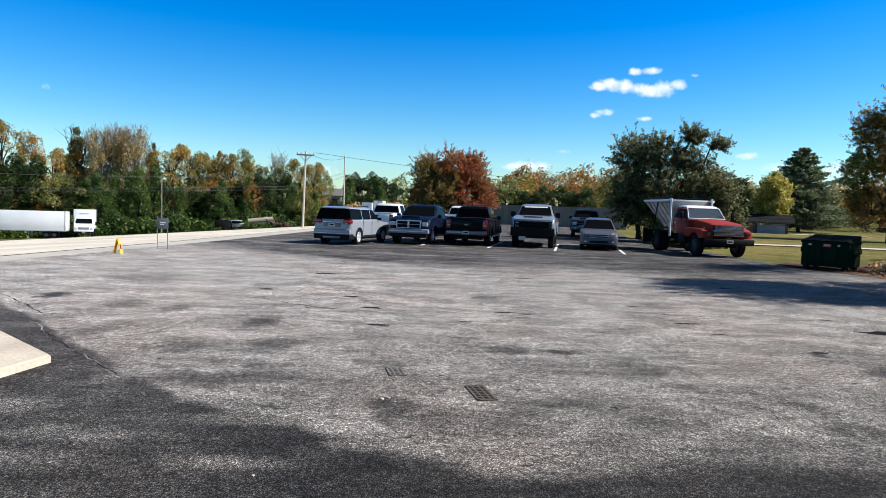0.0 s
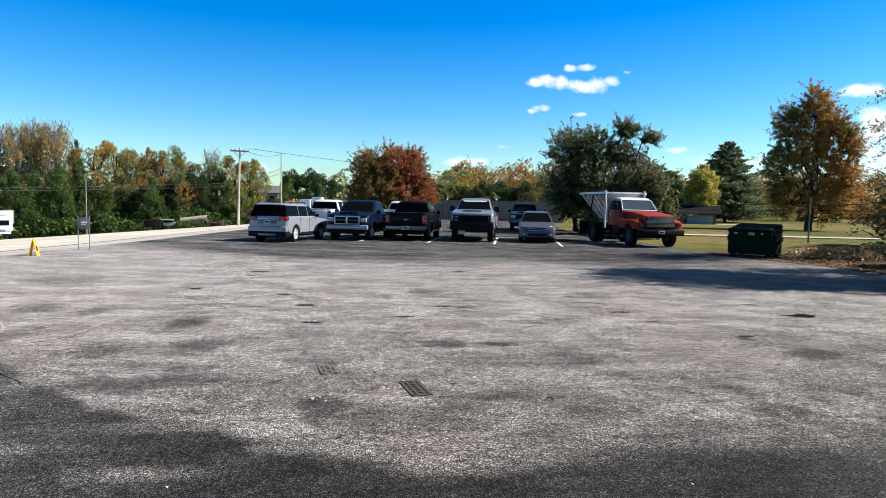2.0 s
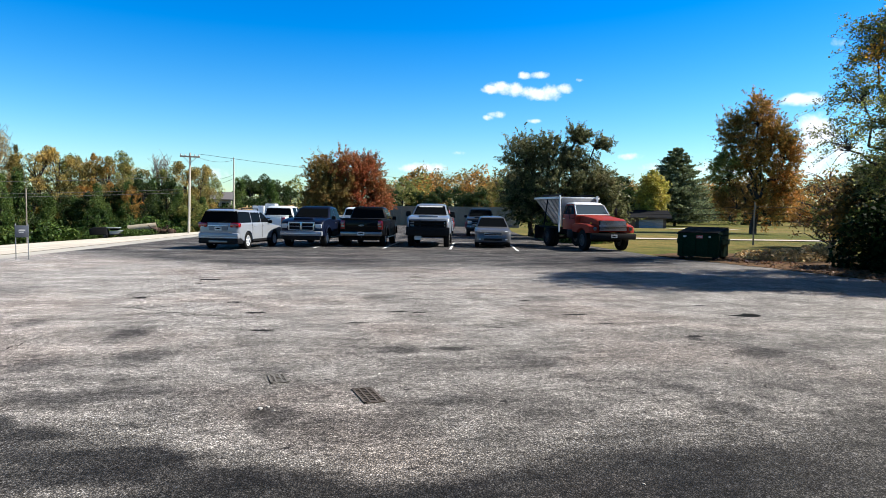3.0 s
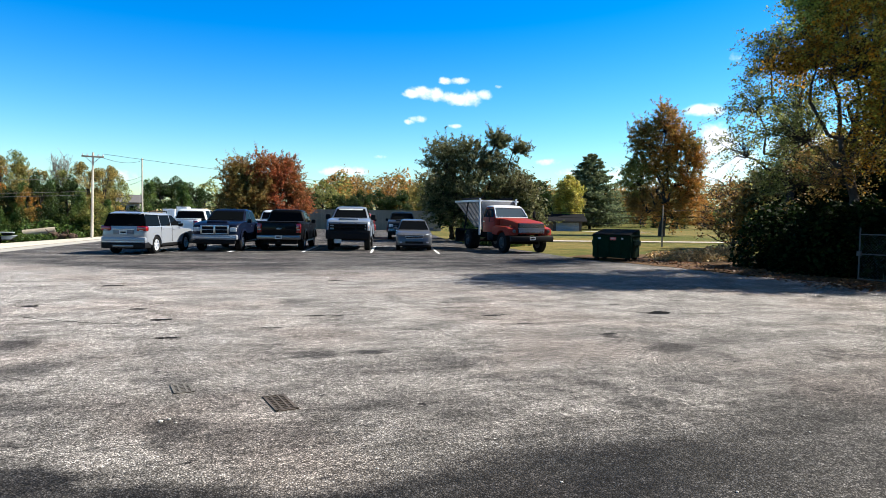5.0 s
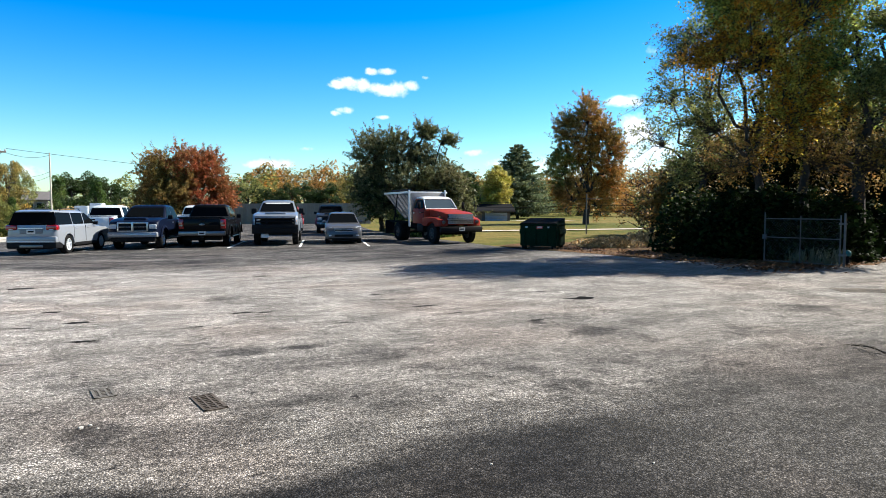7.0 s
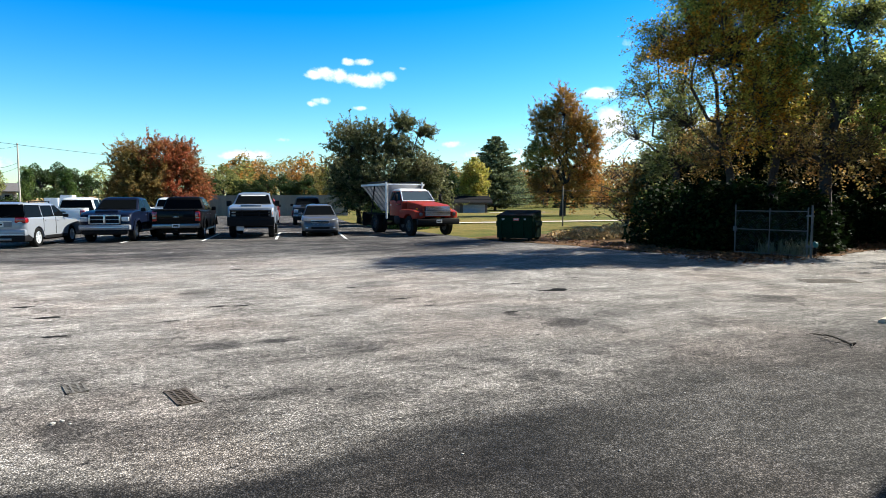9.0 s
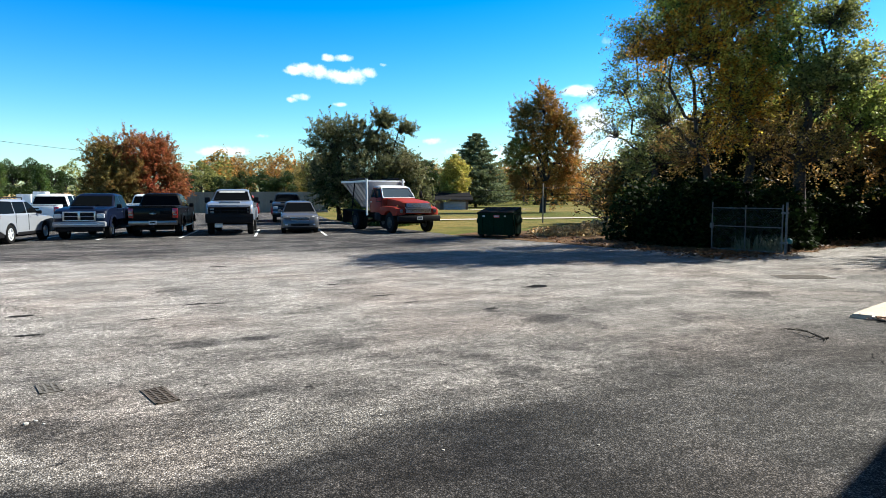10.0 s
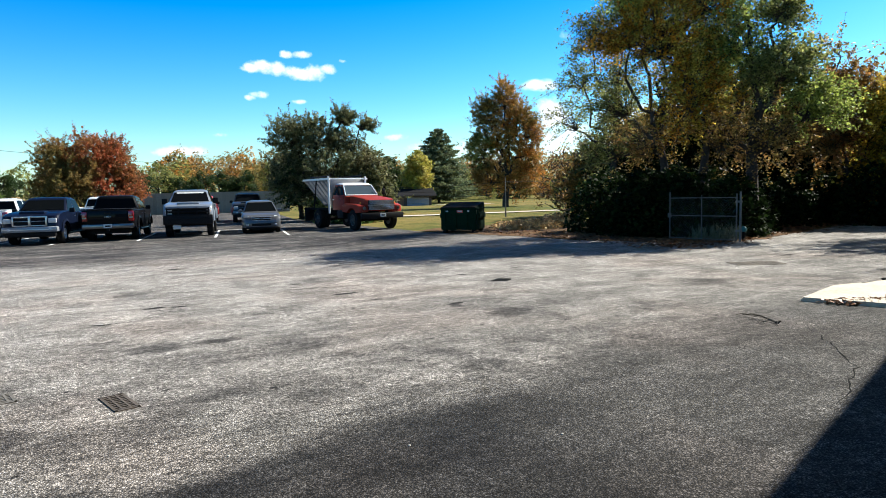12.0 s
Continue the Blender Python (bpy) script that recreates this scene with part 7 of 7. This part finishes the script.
def step_van():
    x, y = polar(-29.55, 76)
    ob = thing("box_truck", pose(x, y, lie(x, y), 0, 0, 207) @ Matrix.Scale(0.9, 4), "white box delivery truck facing the lot", "truck")
    part("box", boxes((-1.1, 1.1, -4.2, 0.2, 0.95, 3.15), bevel=0.05), WHITE, ob)
    part("cab", prism([(0.2, 0.6), (0.2, 2.25), (0.7, 2.2), (1.25, 1.55), (2.05, 1.35), (2.15, 1.2), (2.15, 0.55)], 1.95, 0.1, 0.08), WHITE, ob)
    part("windscreen", panel(bmesh.new(), [(-0.78, 0.79, 2.13), (0.78, 0.79, 2.13), (0.86, 1.245, 1.6), (-0.86, 1.245, 1.6)], -0.012), GLASS, ob)
    part("grille", boxes((-0.55, 0.55, 2.1, 2.17, 0.95, 1.2), bevel=0.015), surface("grille_grey", (0.2, 0.2, 0.2), 0.5), ob)
    part("front_bumper", boxes((-0.98, 0.98, 2.08, 2.25, 0.5, 0.72), bevel=0.03), BLACK, ob)
    plate(ob, 2.26, 0.62)
    part("roof_sign_bar", boxes((-0.55, 0.55, 0.2, 0.215, 2.62, 2.74)), surface("pale_grey_bar", (0.35, 0.37, 0.4), 0.5), ob)
    for s in (-1, 1):
        part("headlight", boxes((s * 0.78 - 0.13, s * 0.78 + 0.13, 2.0, 2.165, 0.95, 1.15), bevel=0.02), LAMP, ob)
        for yy in (1.35, -2.8):
            wheel(ob, s * 0.88, yy, 0.38, 0.24, 0.2, 8, "van")
        m = rods(((s * 0.95, 0.95, 1.5), (s * 1.2, 1.0, 1.55), 0.015))
        box(m, s * 1.2 - 0.08, s * 1.2 + 0.08, 0.97, 1.02, 1.4, 1.8, 0.01)
        part("mirror", m, BLACK, ob)


step_van()


def folding_sign():
    YEL = surface("yellow_plastic", (0.75, 0.42, 0.02), 0.45)
    ob = thing("folding_floor_sign", pose(-10.3, 20.2, 0, 0, 0, 98) @ Matrix.Scale(0.72, 4), "yellow folding caution sign on the asphalt", "sign")
    for s in (-1, 1):
        b = bmesh.new()
        p = [(-0.17, 0.17 * s, 0.0), (0.17, 0.17 * s, 0.0), (0.12, 0.02 * s, 0.66), (-0.12, 0.02 * s, 0.66)]
        panel(b, p if s < 0 else p[::-1], 0.02)
        part("panel", b, YEL, ob)
        part("mark", boxes((-0.06, 0.06, -0.008, 0.008, -0.1, 0.1)), RED_LAMP if s < 0 else BLACK, ob, m=pose(0, s * 0.112, 0.3, s * 13))
    part("grip", rods(((-0.1, 0, 0.67), (0.1, 0, 0.67), 0.015)), YEL, ob)


folding_sign()


def notice_board():
    ob = thing("notice_sign", pose(-9.9, 22.5, 0, 0, 0, 14), "small grey notice board on two thin posts", "sign")
    for s in (-1, 1):
        part("post", rods(((s * 0.17, 0, -0.1), (s * 0.17, 0, 1.16), 0.014)), STEEL, ob)
    part("board", boxes((-0.19, 0.19, -0.02, 0.02, 0.72, 1.1), bevel=0.006), surface("slate_grey_board", (0.10, 0.11, 0.13), 0.5), ob)
    part("writing_bar", boxes((-0.08, 0.1, -0.024, -0.018, 0.93, 0.97), (-0.08, 0.06, -0.024, -0.018, 0.87, 0.9)), PLATE, ob)


notice_board()


def far_wall():
    (x0, y0), (x1, y1) = polar(3.8, 84), polar(16.2, 80)
    L = math.hypot(x1 - x0, y1 - y0)
    ob = tagged(new("wall_far"), "long grey board fence behind the lot", "fence", kind="structure")
    ob.matrix_basis = pose(x0, y0, lie(x0, y0), 0, 0, math.degrees(math.atan2(y1 - y0, x1 - x0)))
    GREY = surface("grey_boards", (0.22, 0.20, 0.155), 0.9, 0, 0.1, 8.0, 0.15, 0.2, 0, 0.1)
    me = finish(boxes((0, 0.49, -0.03, 0.03, 0, 2.55)), "board", GREY, 0)
    k = 0
    while (k + 1) * 0.5 < L:
        part("board", me, None, ob, m=pose(k * 0.5, 0, 0))
        k += 1


far_wall()


def house():
    x, y = polar(26.1, 98)
    z = lie(x, y) - 0.85
    ob = thing("house", pose(x, y, z, 0, 0, -22), "low dark ranch house with a pale garage door", "house")
    WALL = surface("dark_siding", (0.075, 0.062, 0.055), 0.85, 0, 0.12, 6.0)
    ROOF = surface("dark_shingles", (0.018, 0.018, 0.02), 0.95, 0, 0.2, 5.0, spec=0.03)
    part("wall", boxes((-6, 4.2, 0, 8, 0, 2.5)), WALL, ob)
    b = bmesh.new()
    panel(b, [(-6.6, -0.9, 2.42), (4.9, -0.9, 2.42), (4.9, 4, 3.5), (-6.6, 4, 3.5)], 0.12)
    panel(b, [(4.9, 8.9, 2.42), (-6.6, 8.9, 2.42), (-6.6, 4, 3.5), (4.9, 4, 3.5)], 0.12)
    part("roof", b, ROOF, ob)
    part("gable", panel(panel(bmesh.new(), [(4.2, 0, 2.45), (4.2, 8, 2.45), (4.2, 4, 3.4)], 0.1), [(-6, 8, 2.45), (-6, 0, 2.45), (-6, 4, 3.4)], 0.1), WALL, ob)
    d = part("garage_door", boxes((0.4, 3.8, -0.06, 0.02, 0, 2.15)), surface("pale_garage_door", (0.24, 0.26, 0.29), 0.6), ob)
    for k in range(4):
        part("door_panel", boxes((0.45, 3.75, -0.075, -0.05, 0.06 + k * 0.53, 0.52 + k * 0.53), bevel=0.01), d.data.materials[0], d)
    for x0 in (-4.9, -2.2):
        w = part("window", boxes((x0, x0 + 1.2, -0.05, 0.02, 0.9, 2.0)), PLATE, ob)
        part("pane", boxes((x0 + 0.08, x0 + 0.56, -0.06, -0.045, 0.98, 1.92), (x0 + 0.64, x0 + 1.12, -0.06, -0.045, 0.98, 1.92)), GLASS, w)
    part("door", boxes((-0.9, -0.1, -0.05, 0.02, 0, 2.05)), surface("brown_door", (0.16, 0.09, 0.05), 0.6), ob)
    part("fascia", boxes((-6.6, 4.9, -0.96, -0.88, 2.25, 2.42)), WALL, ob)
    sheet("driveway", [(x + 2.0, y - 4.5), (x + 7.5, y - 6.5), (x + 13, y - 6), (x + 13, y - 3.5), (x + 5, y - 2)], lie(x, y) + 0.03, CONCRETE, "pale concrete drive before the garage", "driveway")


house()


def far_house(az, d, w, label):
    x, y = polar(az, d)
    ob = thing("house", pose(x, y, lie(x, y), 0, 0, -az), label, "house")
    part("wall", boxes((-w / 2, w / 2, 0, 6, 0, 4.3)), surface("pale_siding", (0.34, 0.29, 0.24), 0.85), ob)
    b = bmesh.new()
    panel(b, [(-w / 2 - 0.4, -0.5, 4.25), (w / 2 + 0.4, -0.5, 4.25), (w / 2 + 0.4, 3, 5.60), (-w / 2 - 0.4, 3, 5.60)], 0.12)
    panel(b, [(w / 2 + 0.4, 6.5, 4.25), (-w / 2 - 0.4, 6.5, 4.25), (-w / 2 - 0.4, 3, 5.60), (w / 2 + 0.4, 3, 5.60)], 0.12)
    part("roof", b, surface("grey_shingles", (0.12, 0.11, 0.11), 0.9), ob)
    for s in (-0.25, 0.2):
        part("window", boxes((s * w - 0.5, s * w + 0.5, -0.04, 0.02, 2.7, 3.7)), GLASS, ob)


far_house(-10.1, 116, 3.4, "pale house among the trees on the hill")


def boat_trailer(az, d):
    x, y = polar(az, d)
    ob = thing("covered_trailer", pose(x, y, lie(x, y), 0, 0, 8) @ Matrix.Scale(0.8, 4), "dark covered trailer with a pale grey tapered end", "trailer")
    dark = surface("dull_black_cover", (0.012, 0.012, 0.013), 0.8, spec=0.1)
    pale = surface("pale_grey_cover", (0.30, 0.31, 0.32), 0.6)
    part("chassis", boxes((-1.9, 2.1, -0.55, -0.45, 0.42, 0.52), (-1.9, 2.1, 0.45, 0.55, 0.42, 0.52), (-1.9, -1.8, -0.55, 0.55, 0.42, 0.52), bevel=0.01), dark, ob)
    part("cover", prism([(-1.9, 0.5), (-1.95, 1.2), (-1.5, 1.42), (0.2, 1.5), (0.35, 0.5)], 1.4, 0.12, 0.12), dark, ob, m=pose(0, 0, 0, 0, 0, -90))
    part("top_panel", boxes((0.1, 1.75, -0.62, 0.62, 1.34, 1.46), bevel=0.03), pale, ob)
    part("bow", prism([(0.5, 0.55), (0.4, 0.95), (1.9, 1.05), (2.1, 1.0), (1.5, 0.55)], 1.1, 0.08, 0.2), pale, ob, m=pose(0, 0, 0, 0, 0, -90))
    part("windscreen", boxes((0.5, 1.6, -0.52, 0.52, 1.06, 1.34)), GLASS, ob)
    for s in (-1, 1):
        tyre, rim = wheel_meshes(0.3, 0.2, 0.17, 6, "cart")
        w = part("wheel", tyre, None, ob, m=pose(0.0, s * 0.7, 0.3, 0, 0, 90 * s))
        part("rim", rim, None, w)


boat_trailer(-18.7, 77)


def scrap_pile(az, d):
    """Rusty bars, boards and drums thrown on a heap."""
    rng = random.Random(9)
    x, y = polar(az, d)
    b = bmesh.new()
    for _ in range(26):
        a = Vector((rng.uniform(-1.1, 1.1), rng.uniform(-0.5, 0.5), rng.uniform(0.05, 0.55)))
        e = a + Vector((rng.uniform(-0.9, 0.9), rng.uniform(-0.4, 0.4), rng.uniform(-0.1, 0.7)))
        rod(b, a, e, rng.uniform(0.03, 0.09), rng.uniform(0.03, 0.08), 6)
    for _ in range(7):
        box(b, -rng.uniform(0.2, 0.5), rng.uniform(0.2, 0.5), -0.25, 0.25, 0, rng.uniform(0.2, 0.5), 0.02, pose(rng.uniform(-0.9, 0.9), rng.uniform(-0.4, 0.4), rng.uniform(0, 0.35), rng.uniform(-20, 20), rng.uniform(-25, 25), rng.uniform(0, 180)))
    whole("scrap_pile", b, surface("rusty_scrap", (0.12, 0.07, 0.045), 0.85, 0.1, 0.5, 3.0, 0.6), "heap of rusty scrap metal under the trees", "scrap", m=pose(x, y, lie(x, y), 0, 0, 10))


scrap_pile(-14.5, 78)


def yard_pipe():
    """A wide tan pipe that lies among the bushes."""
    x, y = polar(-16.1, 79)
    b = lathe(bmesh.new(), [(0.29, -1.45), (0.36, -1.45), (0.36, 1.45), (0.29, 1.45), (0.29, -1.45)], 20, caps=False)
    whole("concrete_pipe", b, surface("tan_concrete", (0.36, 0.30, 0.22), 0.9, 0, 0.15, 8.0, 0.25), "wide tan concrete pipe lying among the bushes", "pipe", m=pose(x, y, lie(x, y) + 0.95, 0, -7, 10))
    b = boxes((-1.1, -0.9, -0.4, 0.4, 0, 0.5), (0.9, 1.1, -0.4, 0.4, 0, 0.72), bevel=0.02)
    whole("timber_block", b, WOOD, "weathered timber blocks under the pipe", "timber", m=pose(x, y, lie(x, y), 0, 0, 10))
    thicket("hedge_bush", IVY, "dark ivy in front of the pipe", [(-17.2, 77.6, 0.9, 0.9, 600), (-16.6, 77.4, 0.8, 0.8, 500), (-15.9, 77.4, 0.8, 0.75, 500), (-15.3, 77.6, 0.6, 0.7, 300), (-19.9, 79, 0.9, 1.0, 500), (-13.6, 79, 0.8, 0.9, 400)], 0.17, 12)


yard_pipe()


def tool_box(az, d, w, h):
    x, y = polar(az, d)
    ob = thing("storage_cabinet", pose(x, y, lie(x, y), 0, 0, -FLAT), "white steel storage cabinet at the edge of the lot", "cabinet", "storage cabinets")
    part("body", boxes((-w / 2, w / 2, 0, 0.9, 0, h), bevel=0.02), WHITE, ob)
    for k in (-1, 1):
        d_ = part("door", boxes((k * w / 4 - w / 4 + 0.03, k * w / 4 + w / 4 - 0.03, -0.02, 0.0, 0.1, h - 0.06), bevel=0.008), WHITE, ob)
        part("handle", boxes((k * 0.08 - 0.015, k * 0.08 + 0.015, -0.05, -0.02, h * 0.45, h * 0.62), bevel=0.005), BLACK, d_)


tool_box(-6.9, 58, 1.0, 2.1)
tool_box(-5.9, 58, 0.9, 2.3)


# ---- cracks and stains with a shape of their own ----
# near-black colour stands in for the shaded depth of an open crack
CRACK = surface("open_crack_black", (0.006, 0.006, 0.006), 0.9, spec=0.05)


def crack(points, width, seed, mat=None, label="crack in the asphalt, its dark depth painted on"):
    r = random.Random(seed)
    pts = []
    for (xa, ya), (xb, yb) in zip(points, points[1:]):
        n = max(2, int(math.hypot(xb - xa, yb - ya) / 0.12))
        for k in range(n):
            f = k / n
            pts.append((xa + (xb - xa) * f + r.uniform(-0.03, 0.03), ya + (yb - ya) * f + r.uniform(-0.03, 0.03)))
    b = bmesh.new()
    last = None
    for k, (x, y) in enumerate(pts):
        w = width * r.uniform(0.3, 1.2) * min(1, 0.2 + 3 * min(k, len(pts) - 1 - k) / len(pts))
        pair = b.verts.new((x, y - w, 0.003)), b.verts.new((x + w * 0.4, y + w, 0.003))
        if last:
            b.faces.new((last[0], pair[0], pair[1], last[1]))
        last = pair
    whole("asphalt_crack", b, mat or CRACK, label, "crack", "asphalt cracks", kind="structure", smooth=0)


crack([(-4.5, 7.76), (-3.75, 8.44), (-3.52, 10.47), (-3.17, 10.6)], 0.03, 1)
crack([(-4.08, 12.22), (-3.1, 11.7), (-2.11, 11.01), (-0.9, 10.75)], 0.018, 2)
crack([(-8.0, 11.5), (-6.0, 9.6), (-5.2, 9.3)], 0.018, 3)
crack([(6.95, 10.5), (7.2, 10.35), (7.75, 10.45)], 0.19, 4)
crack([(3.4, 11.8), (4.2, 11.6), (4.6, 11.7)], 0.02, 5)
crack([(-3.1, 15.6), (-2.7, 15.5)], 0.045, 6)
crack([(1.2, 12.9), (1.9, 12.8)], 0.025, 7)
crack([(5.4, 2.9), (6.6, 3.4), (8.2, 4.9)], 0.012, 8)
crack([(-1.2, 14.2), (-0.7, 14.1)], 0.03, 9)
SEAM = surface("bleached_seam", (0.30, 0.28, 0.25), 0.9, 0, 0.3, 30.0, 0.3)
crack([(-5.84, 9.1), (-4.76, 7.89), (-3.8, 6.99), (-2.71, 5.91)], 0.009, 10)
crack([(-5.6, 8.85), (-4.95, 8.12)], 0.012, 21, SEAM, "bleached seam along the newer asphalt")
crack([(-4.0, 7.2), (-3.5, 6.7)], 0.012, 22, SEAM, "bleached seam along the newer asphalt")
crack([(-5.6, 8.9), (-5.45, 9.6), (-5.47, 10.3)], 0.02, 11, SEAM, "bleached seam across the old asphalt")
crack([(8.4, 11.9), (9.2, 11.75)], 0.035, 12)
crack([(0.2, 10.2), (0.5, 10.1), (1.0, 10.2)], 0.03, 13)
crack([(2.4, 9.6), (2.9, 9.5)], 0.025, 14)
crack([(10.6, 10.15), (10.9, 10.1)], 0.08, 15)


def pebble(x, y, r, seed):
    """A loose stone on the asphalt."""
    q = random.Random(seed)
    b = bmesh.new()
    bmesh.ops.create_icosphere(b, subdivisions=1, radius=r)
    for v in b.verts:
        v.co = Vector((v.co.x * q.uniform(0.8, 1.3), v.co.y * q.uniform(0.8, 1.2), max(-r * 0.35, v.co.z * q.uniform(0.5, 0.8))))
    whole("loose_stone", b, PEBBLE, "small pale stone lying on the asphalt", "stone", "loose stones", smooth=0, m=pose(x, y, r * 0.35, 0, 0, q.uniform(0, 360)))


PEBBLE = surface("pale_stone", (0.5, 0.48, 0.45), 0.9, 0, 0.2, 40.0)
for k, (x, y, r) in enumerate([(-0.42, 5.86, 0.028), (-0.36, 5.9, 0.02), (-0.3, 5.8, 0.015), (-0.5, 6.15, 0.014), (0.7, 5.0, 0.013), (2.2, 4.0, 0.014), (1.1, 4.5, 0.012), (3.2, 3.6, 0.013), (-1.1, 4.1, 0.016), (4.6, 4.4, 0.012)]):
    pebble(x, y, r * 0.75, 60 + k)


def tar_patch(x, y, rx, ry, seed):
    """A thin ragged patch of old tar on the asphalt."""
    r = random.Random(seed)
    b = bmesh.new()
    ring = []
    for k in range(26):
        t = 2 * math.pi * k / 26
        q = r.uniform(0.6, 1.15)
        ring.append(b.verts.new((x + rx * q * math.cos(t), y + ry * q * math.sin(t), 0.0035)))
    mid = b.verts.new((x, y, 0.005))
    for k in range(26):
        b.faces.new((mid, ring[k], ring[(k + 1) % 26]))
    whole("tar_patch", b, TAR, "small dark ragged tar patch on the asphalt", "tar patch", "tar patches", kind="structure", smooth=0)


TAR = surface("old_tar", (0.014, 0.0135, 0.013), 0.9, 0, 0.3, 60.0, 0.2, 0.5, spec=0.1)
SPOTS = [(-3.55, 13.12, 0.16, 0.12), (-1.15, 11.16, 0.20, 0.10), (1.22, 11.15, 0.22, 0.07), (1.6, 11.05, 0.14, 0.06), (-0.87, 9.57, 0.16, 0.08), (-1.68, 12.46, 0.2, 0.1), (4.26, 10.65, 0.24, 0.07),
         (4.45, 9.75, 0.14, 0.05), (5.33, 8.64, 0.13, 0.08), (7.16, 11.57, 0.12, 0.08), (3.88, 12.44, 0.12, 0.06), (-2.9, 16.4, 0.3, 0.14), (2.2, 17.0, 0.25, 0.1), (7.4, 16.2, 0.3, 0.1)]
for k, (x, y, rx, ry) in enumerate(SPOTS):
    tar_patch(x, y, rx, ry, 40 + k)
